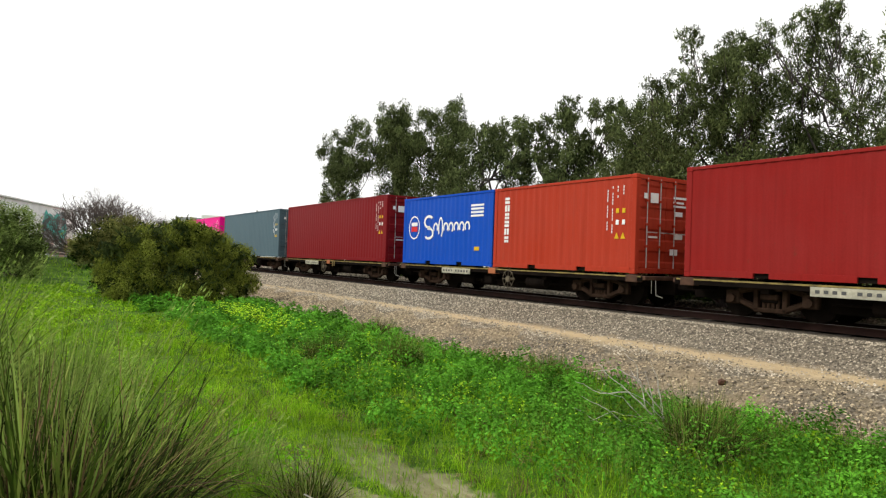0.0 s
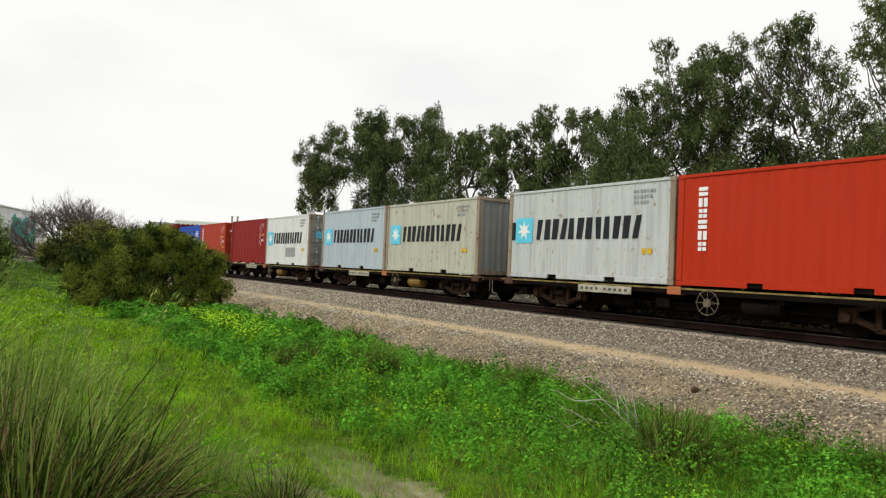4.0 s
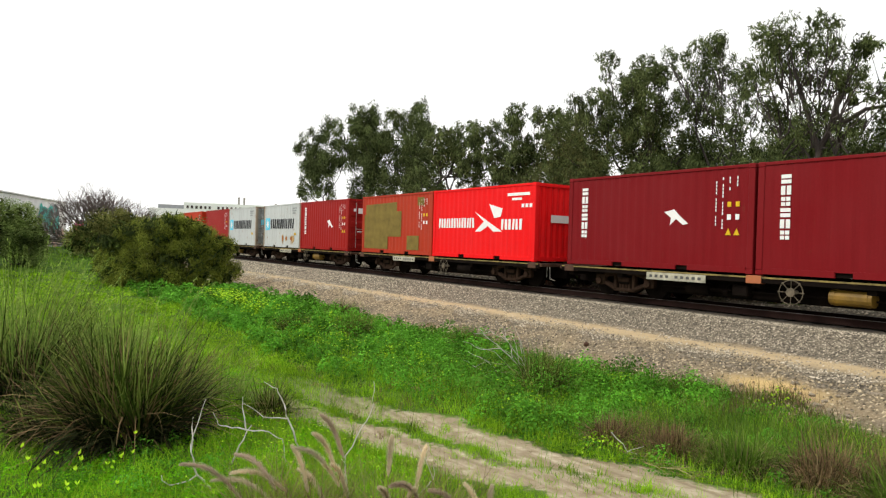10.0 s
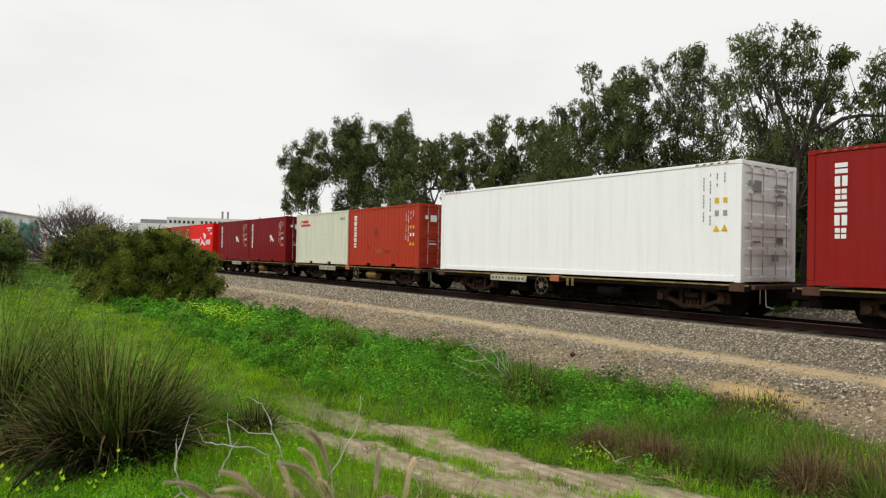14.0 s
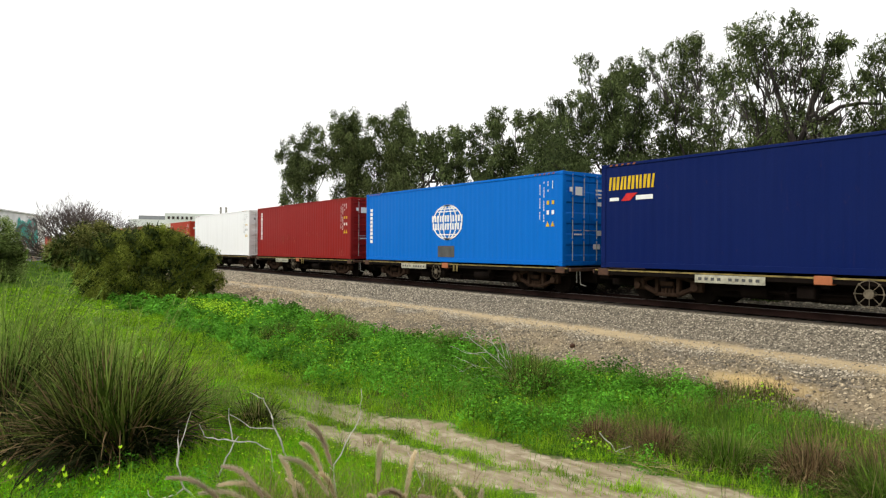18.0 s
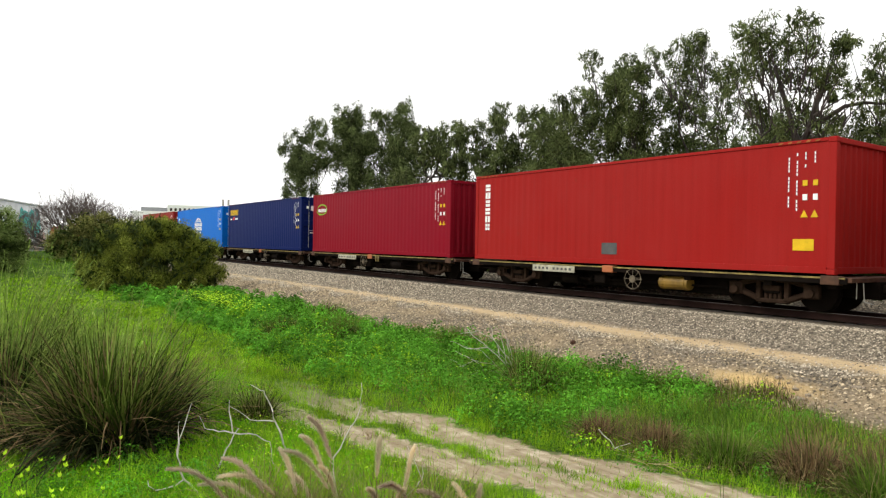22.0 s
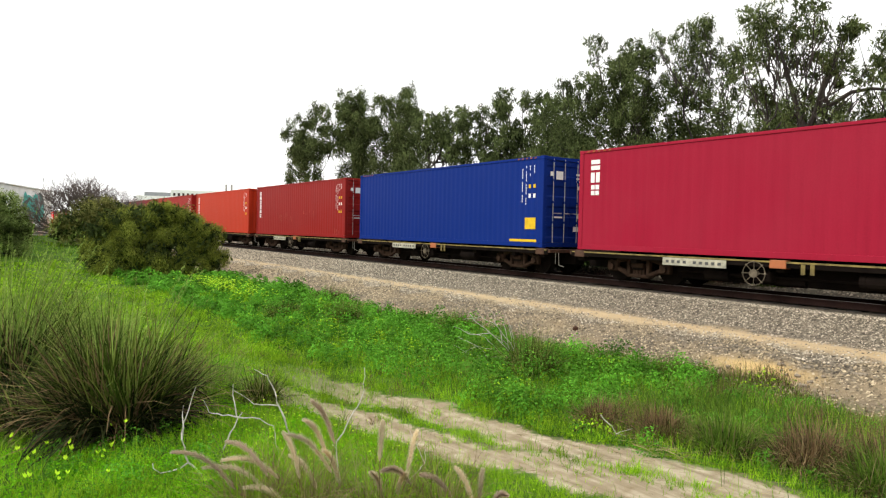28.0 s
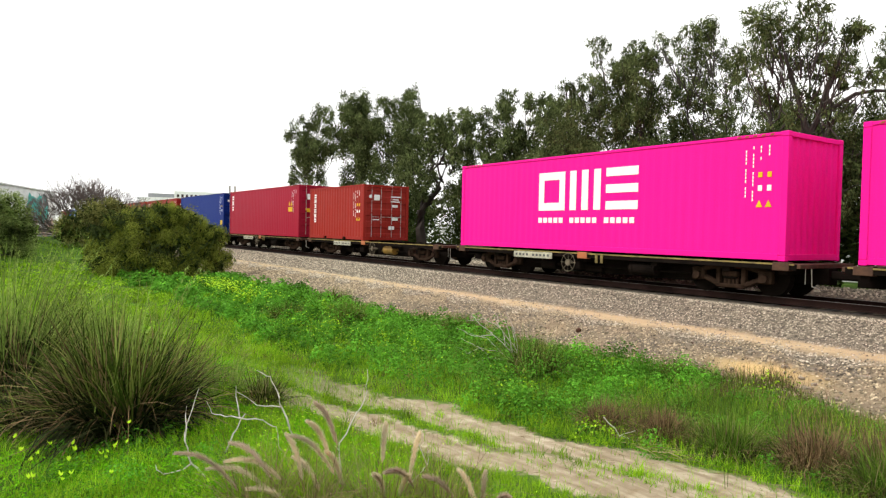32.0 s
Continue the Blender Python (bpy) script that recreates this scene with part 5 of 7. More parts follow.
def seed_stalks(r, n, radius, h0, h1, upright=2.0):
    """Tall culms that nod at the tip and carry slim spikelets."""
    a = r.uniform(0, 2 * math.pi, n)
    q = r.uniform(0, 1, n) ** 0.7 * radius
    base = np.stack([np.cos(a) * q, np.sin(a) * q, np.zeros(n)], -1)
    d = np.stack([np.cos(a), np.sin(a)], -1)
    ln = r.uniform(h0, h1, n)
    v, f = arcs(base, d, ln, np.radians(r.normal(79, 6, n)), np.full(n, 0.0095), r.uniform(0.3, 1.8, n) / upright, 6, int(r.integers(1e6)))
    k = v.reshape(n, 14, 3)
    tip, back = (k[:, 12] + k[:, 13]) / 2, (k[:, 8] + k[:, 9]) / 2
    m = 9
    t = r.uniform(0, 1, (n, m, 1))
    c = (tip[:, None] * t + back[:, None] * (1 - t) + r.normal(size=(n, m, 3)) * 0.012).reshape(-1, 3)
    u = unit(np.repeat(tip - back, m, 0) + r.normal(size=(n * m, 3)) * 0.05 - np.array([0, 0, 0.12])) * r.uniform(0.02, 0.045, (n * m, 1))
    w = unit(np.cross(u, r.normal(size=u.shape))) * 0.006
    v2, f2 = quads_from(c, u, w)
    return np.concatenate([v, v2]), np.concatenate([f, f2 + len(v)])


def grass_clump(x, y, h, radius, n, label, green=CLUMP_GREEN, dry=CLUMP_DRY, dry_share=0.3, seed=1, name="grass_clump", width=0.006, heads=0, group="", core=0, lean=None, tall=1.0, stiff=1.25, bunches=0):
    z = float(ground_z(x, y)) - 0.03
    c = thing(name, label, "grass clump", group, at=pose(x, y, z))
    r = np.random.default_rng(seed)
    v, f = bunched(r, n, radius, h * 0.55, h * 1.25, width, bunches) if bunches else tuft(r, n, radius, h * 0.45, h * 1.1, width, stiff)
    soup("foliage", v, f, green).parent = c
    if bunches:
        v, f = bunched(r, int(n * dry_share), radius, h * 0.5, h * 1.15, width * 0.8, bunches // 2)
        o = soup("brown_foliage", v, f, RED_DRY)
        o.parent = c
        tagged(o, "brown old blades standing among the green")
    v, f = tuft(r, int(n * dry_share), radius * 1.05, h * 0.4, h * 1.0, width * 0.9, 0.7)
    o = soup("dry_foliage", v, f, dry)
    o.parent = c
    tagged(o, "dry straw-coloured blades")
    # inner blades coloured dark in place of the shade inside the clump
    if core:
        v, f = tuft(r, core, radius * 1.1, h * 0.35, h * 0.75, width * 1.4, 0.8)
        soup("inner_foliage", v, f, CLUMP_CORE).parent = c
    if lean:
        # fallen fans of old blades on one side, brown below and olive above
        for m, mat, name_, said, low, high in ((380, RED_DRY, "fallen_foliage", "brown old blades hanging to one side", 12, 60), (360, CLUMP_GREEN, "leaning_foliage", "olive blades leaning to one side", 25, 72)):
            a = np.radians(r.normal(lean, 34, m))
            q = r.uniform(0, 1, (m, 1)) * radius
            d = np.stack([np.cos(a), np.sin(a)], -1)
            v, f = arcs(np.concatenate([d * q, r.uniform(0, 0.35, (m, 1))], 1), d, r.uniform(0.3, 0.72, m) * h, np.radians(r.uniform(low, high, m)), np.full(m, width) * r.uniform(0.4, 1.0, m), r.uniform(0.4, 1.3, m), 5, seed + m)
            o = soup(name_, v, f, mat)
            o.parent = c
            tagged(o, said)
    if heads:
        v, f = seed_stalks(r, heads, radius * 0.9, h * 0.75 * tall, h * 1.2 * tall)
        o = soup("stalk_spray", v, f, STALK)
        o.parent = c
        tagged(o, "tall nodding seed stalks")
    return c


def fountain_plumes(x, y, heading, seed, plumes):
    """Fountain grass with soft bottle-brush seed heads; plumes: (side, height) of where each head starts and where it ends, and its tint."""
    z = float(ground_z(x, y)) - 0.03
    c = thing("fountain_grass", "fountain grass with soft pinkish beige seed plumes", "ornamental grass", "fountain grasses", at=pose(x, y, z, 0, 0, heading))
    r = np.random.default_rng(seed)
    v, f = tuft(r, 240, 0.22, 0.3, 0.7, 0.004)
    soup("foliage", v, f, GRASS_GREEN).parent = c
    v, f = tuft(r, 460, 0.30, 0.3, 0.9, 0.0028)
    o = soup("dry_foliage", v, f, CLUMP_DRY)
    o.parent = c
    tagged(o, "dry straw-coloured blades")
    for u0, h0, u1, h1, mauve in plumes:
        a, b = Vector((u0, r.uniform(-0.15, 0.1), h0)), Vector((u1, r.uniform(-0.2, 0.2), h1))
        root = Vector((u0 * 0.4, a.y * 0.5, 0))
        bow = Vector((0, 0, (b - a).length * 0.16))
        pts = [root, root.lerp(a, 0.5) + Vector(((u0 - u1) * 0.12, 0, 0.02))] + [a.lerp(b, j / 7) + bow * math.sin(math.pi * j / 7) for j in range(8)]
        bm = bmesh.new()
        add_tube(bm, pts, [0.004 - 0.0003 * j for j in range(10)], 4)
        part("stem", bm, CLUMP_DRY, c)
        n = 1300
        t = r.uniform(0, 1, n)
        i = np.minimum((t * 6.999).astype(int), 6)
        arr = np.array([tuple(q) for q in pts[2:]])
        fr = (t * 7 - i)[:, None]
        ctr = arr[i] * (1 - fr) + arr[i + 1] * fr
        ax = unit(arr[i + 1] - arr[i])
        out = unit(np.cross(ax, r.normal(size=(n, 3))))
        ln = ((0.014 + 0.024 * np.sin(np.pi * (0.12 + 0.84 * t))) * r.uniform(0.6, 1.15, n))[:, None]
        tip = ctr + out * ln + ax * 0.05
        sd = unit(np.cross(out, ax)) * 0.0017
        v = np.stack([ctr - sd, ctr + sd, tip + sd * 0.3, tip - sd * 0.3], 1).reshape(-1, 3)
        o = soup("plume", v, np.arange(4 * n).reshape(n, 4), PLUME_MAUVE if mauve else PLUME)
        o.parent = c
        tagged(o, "soft mauve plume" if mauve else "soft beige plume")
    return c


def dead_branch(x, y, heading, lines, label, thick=0.012, name="dead_branch"):
    """Bleached sticks: each line is (u, z) steps to the right and up in a plane across the heading, with some depth."""
    z = float(ground_z(x, y)) - 0.05
    b = thing(name, label, "dead branch", at=pose(x, y, z, 0, 0, heading))
    r = random.Random(len(lines) + int(x * 10))
    for k, pts in enumerate(lines):
        bm = bmesh.new()
        g, line = (1 if k == 0 else 0.65), []
        for j in range(len(pts) * 3 - 2):
            (u0, h0), (u1, h1) = pts[j // 3], pts[min(j // 3 + 1, len(pts) - 1)]
            f, w = (j % 3) / 3, 0.016 if j % 3 else 0.0
            line.append(Vector((u0 + (u1 - u0) * f + r.uniform(-w, w), r.uniform(-0.03, 0.03), h0 + (h1 - h0) * f + r.uniform(-w, w))))
        add_tube(bm, line, [thick * g * (1 - 0.75 * j / len(line)) for j in range(len(line))])
        part("stick", bm, DEAD_WOOD, b)
    return b


# ---- scrub behind the railway ----
def scrub(x, y, w, h, mat, seed, label, name="shrub", per=900, size=0.10, droop=0.3):
    r = random.Random(seed)
    lobes = [(r.uniform(-w, w) * 0.5, r.uniform(-0.6, 0.6), h * r.uniform(0.25, 0.8), r.uniform(0.28, 0.42) * h) for _ in range(6)]
    lobes += [(-w * 0.45, 0, h * 0.25, h * 0.3), (w * 0.45, 0, h * 0.25, h * 0.3)]
    return leafy(name, label, "shrub", lobes, mat, pose(x, y, float(ground_z(x, y))), per, size, droop, seed, 11, 0.36, group="scrub behind the railway")


for k, (sx, sy, sw, sh_) in enumerate(((-62, 23.0, 7, 3.0), (-56, 22.9, 6, 3.6), (-51, 22.8, 6, 4.0), (-46.5, 23.0, 6, 3.8), (-42, 22.8, 5, 3.4), (-38.5, 23.0, 5, 4.2), (-29, 23.2, 5, 3.0), (-25.5, 23.0, 4.5, 3.4), (-22, 23.4, 4, 3.6), (-8.0, 24.5, 4, 2.2), (-3, 24.0, 4, 2.4))):
    scrub(sx, sy, sw, sh_, DARK_LEAF, 300 + k, "dark green dense shrub under the gum trees", per=330, size=0.16)
for k, (sx, sw, sh_) in enumerate(((-58, 8, 4.5), (-51, 8, 5.0), (-45, 7, 5.0), (-30, 5, 4.5), (-25, 6, 5.0), (-20.5, 6, 5.4), (-16, 5, 5.4), (-11, 5, 4.8), (-6, 5, 5.0), (-1, 5, 5.0))):
    scrub(sx, 27.5, sw, sh_, DARK_LEAF, 360 + k, "tall dark green shrub behind the gum trees", per=130, size=0.24)
scrub(-31.4, 23.2, 1.6, 3.6, DARK_LEAF, 331, "dark green shrub beside a leaning trunk", per=700)
scrub(-25.6, 24.2, 4.4, 5.6, GUM_LEAF, 333, "dense dark green small tree among the gum trees", per=600, size=0.12)
scrub(-19.4, 24.8, 4.0, 6.6, GUM_LEAF, 334, "dense dark green small tree among the gum trees", per=500, size=0.13)
scrub(-28.6, 24.6, 2.0, 5.0, LIME_LEAF, 332, "young fresh green tree among the shrubs", "shrub", 500, 0.11)


def blossom_shrub(x, y, w, h, seed):
    """A weeping shrub: a dome of arching sprays hung with pale catkins."""
    sh = thing("blossom_shrub", "weeping shrub covered in pale cream-green blossom", "shrub", "scrub behind the railway", at=pose(x, y, float(ground_z(x, y))))
    r = np.random.default_rng(seed)
    n = 620
    a = r.uniform(0, 6.28, n)
    q = np.sqrt(r.uniform(0, 1, n))
    d = np.stack([np.cos(a), np.sin(a)], -1)
    top = np.stack([d[:, 0] * q * w * 0.46, d[:, 1] * q * 1.2, h * (1 - 0.72 * q ** 2) * r.uniform(0.72, 0.98, n)], -1)
    ln = r.uniform(0.5, 1.0, n)
    v, f = arcs(top, d, ln, np.radians(r.uniform(15, 70, n)), np.full(n, 0.012), r.uniform(1.6, 2.6, n), 5, seed)
    k = v.reshape(n, 12, 3)
    mid = (k[:, 0::2] + k[:, 1::2]) / 2
    m = 34
    t = r.uniform(0, 4.999, (n, m))
    i = t.astype(int)
    fr = (t - i)[..., None]
    rows = np.arange(n)[:, None]
    c = mid[rows, i] * (1 - fr) + mid[rows, i + 1] * fr + r.normal(size=(n, m, 3)) * 0.035
    ax = unit(mid[rows, i + 1] - mid[rows, i])
    u = (unit(ax * 0.8 + r.normal(size=c.shape) * 0.5 - np.array([0, 0, 0.3])) * r.uniform(0.04, 0.085, (n, m, 1))).reshape(-1, 3)
    v2, f2 = quads_from(c.reshape(-1, 3), u, unit(np.cross(u, r.normal(size=u.shape))) * 0.022)
    soup("blossom", v2, f2, PALE_LEAF).parent = sh
    bm = bmesh.new()
    for k in range(14):
        limb_bm(bm, (r.uniform(-0.3, 0.3), r.uniform(-0.2, 0.2), -0.1), tuple(top[k * 40] * 0.92), 0.045, 0.012, 3, 0.1, seed + k)
    part("stem", bm, GUM_BARK, sh)
    lobes = [(w * 0.28 * j, 0.2, h * 0.42, h * 0.36) for j in (-1, 0, 1)] + [(0, 0.2, h * 0.62, h * 0.3)]
    v, f = leaf_cloud(lobes, 420, 0.13, 0.4, seed, 16, 0.42)
    soup("inner_foliage", v, f, DARK_LEAF).parent = sh
    return sh


def twig_shrub(x, y, w, h, seed, label="leafless mauve-brown dry shrub", name="dry_shrub", category="shrub", group="scrub behind the railway", n=5200, deep=0.5, mat=None, width=0.006, base=0.25):
    """A dome of very fine bare twigs fanning out of a few forked stems."""
    sh = thing(name, label, category, group, at=pose(x, y, float(ground_z(x, y)) - 0.05))
    r = np.random.default_rng(seed)
    bm = bmesh.new()
    for k in range(16):
        limb_bm(bm, (r.uniform(-0.2, 0.2), 0, 0), (w * 0.4 * (k - 7.5) / 8, r.uniform(-0.4, 0.4), h * r.uniform(0.5, 0.85)), 0.06, 0.012, 4, 0.14, seed + k)
    part("stem", bm, TWIG, sh)
    a = r.uniform(0, 6.28, n)
    q = r.uniform(0, 1, n) ** 0.55
    el = np.arcsin(r.uniform(-0.05, 1, n))
    dirs = np.stack([np.cos(a) * np.cos(el), np.sin(a) * np.cos(el), np.sin(el)], -1)
    b0 = dirs * (q * 0.80)[:, None] * np.array([w * 0.5, w * 0.5 * deep, h * (1 - base)]) + np.array([0, 0, h * base])
    v, f = arcs(b0, dirs[:, :2] / np.maximum(np.linalg.norm(dirs[:, :2], axis=1, keepdims=True), 1e-6), r.uniform(0.12, 0.30, n) * h, np.clip(el + r.normal(0, 0.9, n), -0.6, 1.9), np.full(n, width), r.normal(0, 1.0, n), 2, seed)
    soup("twig_spray", v, f, mat or TWIG).parent = sh
    return sh


blossom_shrub(-13.1, 19.05, 4.9, 3.5, 340)
blossom_shrub(-18.7, 19.2, 3.4, 3.55, 344)
twig_shrub(-16.3, 18.75, 4.8, 3.35, 341, n=16000, width=0.008, mat=DRY_LEAF)
scrub(-10.9, 18.9, 1.4, 1.4, LIME_LEAF, 342, "low fresh green shrub", "shrub", 1600, 0.07, 0.2)
scrub(-20.6, 19.2, 1.5, 2.4, LIME_LEAF, 343, "low fresh green shrub", "shrub", 900, 0.08, 0.2)


# ---- buildings ----
WALL_WHITE = surface("white_plaster", (0.84, 0.84, 0.82), 0.8, vary=0.12, scale=0.6)
WALL_PALE = surface("pale_block_wall", (0.88, 0.89, 0.89), 0.85, vary=0.2, scale=0.7)
ROOF_GREY = surface("grey_sheet_roof", (0.33, 0.34, 0.35), 0.6, vary=0.2)
FACTORY_WHITE = surface("bright_white_factory_paint", (0.93, 0.93, 0.92), 0.7, vary=0.06, scale=0.4)
SIGN_BROWN = surface("dark_brown_sign", (0.055, 0.03, 0.03), 0.6)
SPRAY = {k: surface(f"spray_{k}", c, 0.7, vary=0.35, scale=3) for k, c in (("teal", (0.04, 0.46, 0.40)), ("salmon", (0.62, 0.42, 0.35)), ("dark", (0.05, 0.09, 0.09)), ("grey", (0.34, 0.35, 0.36)))}


def warehouse():
    b = thing("warehouse", "pale single-storey warehouse wall sprayed with teal and salmon graffiti", "building", at=pose(-61.8, 5.35, -0.6, 0, 0, -19.0))
    # local x runs along the wall, +y faces the railway
    part("wall", box_bm(0, 48, -0.3, 0, 0, 4.42), WALL_PALE, b)
    part("side_wall", box_bm(0, 0.3, -18, -0.3, 0, 4.2), WALL_PALE, b)
    part("roof", box_bm(-0.1, 48, -18, 0.12, 4.423, 4.5), WALL_PALE, b)
    part("graffiti_panel", box_bm(0.05, 7.5, 0.003, 0.02, 0.2, 3.9), WALL_WHITE, b, "white painted panel")
    r = random.Random(4)

    def spray(n, x0, x1, z0, z1, big, cols):
        for k in range(n):
            w, h = r.uniform(0.4, big), r.uniform(0.2, 0.6)
            bm = bmesh.new()
            q = [Vector((w * 0.5 * math.cos(a) * r.uniform(0.6, 1.2), 0.022 + k * 0.001, h * math.sin(a) * r.uniform(0.6, 1.2))) for a in [math.pi * j / 4 for j in range(8)]]
            bm.faces.new([bm.verts.new(v) for v in q])
            part("graffiti", bm, SPRAY[cols[k % len(cols)]], b).matrix_basis = pose(r.uniform(x0, x1), 0, r.uniform(z0, z1), 0, r.uniform(-40, 40), 0)

    spray(60, 2.6, 6.8, 2.4, 3.7, 1.9, ("teal", "teal", "dark", "teal", "grey"))
    spray(64, 0.5, 5.6, 0.5, 2.3, 1.5, ("salmon", "grey", "salmon"))


def sign_factory():
    b = thing("factory", "long low white factory building with dark letter shapes on its parapet", "building", at=pose(-147.6, 27.5, -0.5, 0, 0, 74.0))
    part("wall", box_bm(0, 60, 0, 0.4, 0, 7.6), FACTORY_WHITE, b)
    part("parapet", box_bm(6.5, 46, -0.3, -0.002, 6.3, 8.95), FACTORY_WHITE, b)
    part("roof", box_bm(-0.5, 60, 0.4, 25, 7.2, 7.5), ROOF_GREY, b)
    part("roof_hood", box_bm(1.5, 7.5, 1.0, 6.0, 7.5, 8.4), ROOF_GREY, b)
    for k in range(13):
        if k != 6:
            part("sign_shape", box_bm(7.0 + k * 0.86, 7.0 + k * 0.86 + 0.42, -0.38, -0.302, 7.72, 8.30), SIGN_BROWN, b)
    for x, h in ((17.3, 11.2), (18.4, 11.2), (25.0, 10.2), (31.5, 10.0)):
        part("vent_pipe", rods_bm([((x, 3, 7.4), (x, 3, h - 0.6), 0.22)], 10), GALV, b)


def fence_and_house():
    f = thing("panel_fence", "long white corrugated panel fence behind the trees", "fence")
    for k in range(26):
        part("fence_panel", box_bm(-78 + k * 2.4, -78 + k * 2.4 + 2.36, 40, 40.05, -0.3, 2.2), WALL_PALE if k % 5 else WALL_WHITE, f)
    for k in range(27):
        part("fence_post", box_bm(-78.04 + k * 2.4, -77.98 + k * 2.4, 39.95, 40.1, -0.3, 2.3), GALV, f)
    h = thing("house", "white house with a grey roof half hidden by trees", "building", at=pose(-18, 33, -0.4))
    part("wall", box_bm(-6, 7, 0, 6, 0, 3.0), WALL_WHITE, h)
    bm = bmesh.new()
    add_box(bm, -6.5, 7.5, -0.5, 6.5, 3.0, 3.2)
    part("roof", bm, ROOF_GREY, h)
    for x in (-4.2, -0.5, 3.5):
        w = part("window", box_bm(x, x + 1.5, -0.04, -0.003, 1.0, 2.1), STEEL_DARK, h)
        part("window_frame", box_bm(x - 0.07, x + 1.57, -0.03, -0.004, 0.93, 1.0), WALL_WHITE, w)


warehouse()
sign_factory()
fence_and_house()


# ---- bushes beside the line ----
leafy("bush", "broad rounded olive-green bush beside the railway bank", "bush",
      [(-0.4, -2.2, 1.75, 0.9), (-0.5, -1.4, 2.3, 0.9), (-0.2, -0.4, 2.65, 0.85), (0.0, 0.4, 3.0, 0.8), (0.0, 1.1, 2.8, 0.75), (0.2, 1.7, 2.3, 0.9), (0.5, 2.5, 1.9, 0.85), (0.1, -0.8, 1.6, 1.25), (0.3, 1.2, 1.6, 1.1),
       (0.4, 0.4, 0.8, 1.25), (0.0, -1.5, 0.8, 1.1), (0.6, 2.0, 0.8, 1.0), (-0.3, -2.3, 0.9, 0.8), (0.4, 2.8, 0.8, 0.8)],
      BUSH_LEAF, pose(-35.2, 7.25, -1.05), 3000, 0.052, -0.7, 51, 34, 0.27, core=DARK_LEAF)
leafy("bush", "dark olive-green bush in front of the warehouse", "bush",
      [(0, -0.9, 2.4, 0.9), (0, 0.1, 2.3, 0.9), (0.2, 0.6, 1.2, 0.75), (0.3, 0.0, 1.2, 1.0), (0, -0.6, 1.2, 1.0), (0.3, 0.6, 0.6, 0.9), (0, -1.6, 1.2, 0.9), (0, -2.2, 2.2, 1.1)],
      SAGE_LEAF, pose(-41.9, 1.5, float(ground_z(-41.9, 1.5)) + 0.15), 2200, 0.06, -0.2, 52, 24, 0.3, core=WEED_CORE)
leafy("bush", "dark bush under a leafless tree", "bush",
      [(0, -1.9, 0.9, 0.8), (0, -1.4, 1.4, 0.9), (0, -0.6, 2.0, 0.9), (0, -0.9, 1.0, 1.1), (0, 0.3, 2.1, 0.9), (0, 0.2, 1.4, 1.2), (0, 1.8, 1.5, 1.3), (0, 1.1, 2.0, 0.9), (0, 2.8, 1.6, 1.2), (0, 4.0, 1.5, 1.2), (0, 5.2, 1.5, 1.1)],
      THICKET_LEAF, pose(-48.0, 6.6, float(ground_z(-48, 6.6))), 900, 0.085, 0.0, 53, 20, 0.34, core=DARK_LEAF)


def bare_tree(x, y, height, wide, seed):
    t = thing("bare_tree", "leafless grey-brown tree with a dense fan of fine twigs", "tree", at=pose(x, y, float(ground_z(x, y)) - 0.1))
    r = random.Random(seed)
    bm = bmesh.new()

    def grow(p, d, ln, rad, depth):
        q = p + d * ln
        add_tube(bm, [p, q], [rad, rad * 0.72], 3)
        if depth:
            for _ in range(3 if depth > 2 else 2):
                n = (d + Vector((r.uniform(-0.55, 0.55), r.uniform(-0.75, 0.75), r.uniform(-0.3, 0.45)))).normalized()
                grow(q, n, ln * r.uniform(0.66, 0.9), rad * 0.68, depth - 1)

    for k in range(11):
        a = (k - 5) / 5
        d = Vector((r.uniform(-0.3, 0.3), a * wide, 1.0 - 0.35 * a * a)).normalized()
        grow(Vector((0, a * 0.3, 0)), d, height * r.uniform(0.24, 0.29), 0.075, 6)
    part("branch_crown", bm, TWIG, t)


bare_tree(-50.0, 6.5, 4.3, 1.35, 9)


# ---- stones of the bank ----
def stone_material(name, tint):
    m, nt, b = nodes_of(name)
    g = nt.nodes.new("ShaderNodeNewGeometry")
    c = ramp_node(nt, g.outputs["Random Per Island"], [(0.0, (0.050, 0.042, 0.032)), (0.3, (0.22, 0.188, 0.135)), (0.7, (0.50, 0.435, 0.325)), (1.0, (0.74, 0.66, 0.52))])
    c = mix_node(nt, 1.0, c, tint, "MULTIPLY")
    nt.links.new(mix_node(nt, 1.0, c, ramp_node(nt, noise_node(nt, 30, 3), [(0.3, 0.75), (0.7, 1.1)]), "MULTIPLY"), b.inputs["Base Color"])
    b.inputs["Roughness"].default_value = 0.9
    return m


STONE = stone_material("crushed_ballast", (0.99, 0.98, 0.96))
STONE_TAN = stone_material("tan_crushed_rubble", (0.86, 0.79, 0.66))
RUBBLE = surface("tan_rubble_stone", (0.30, 0.25, 0.18), 0.9, vary=0.4, scale=9)


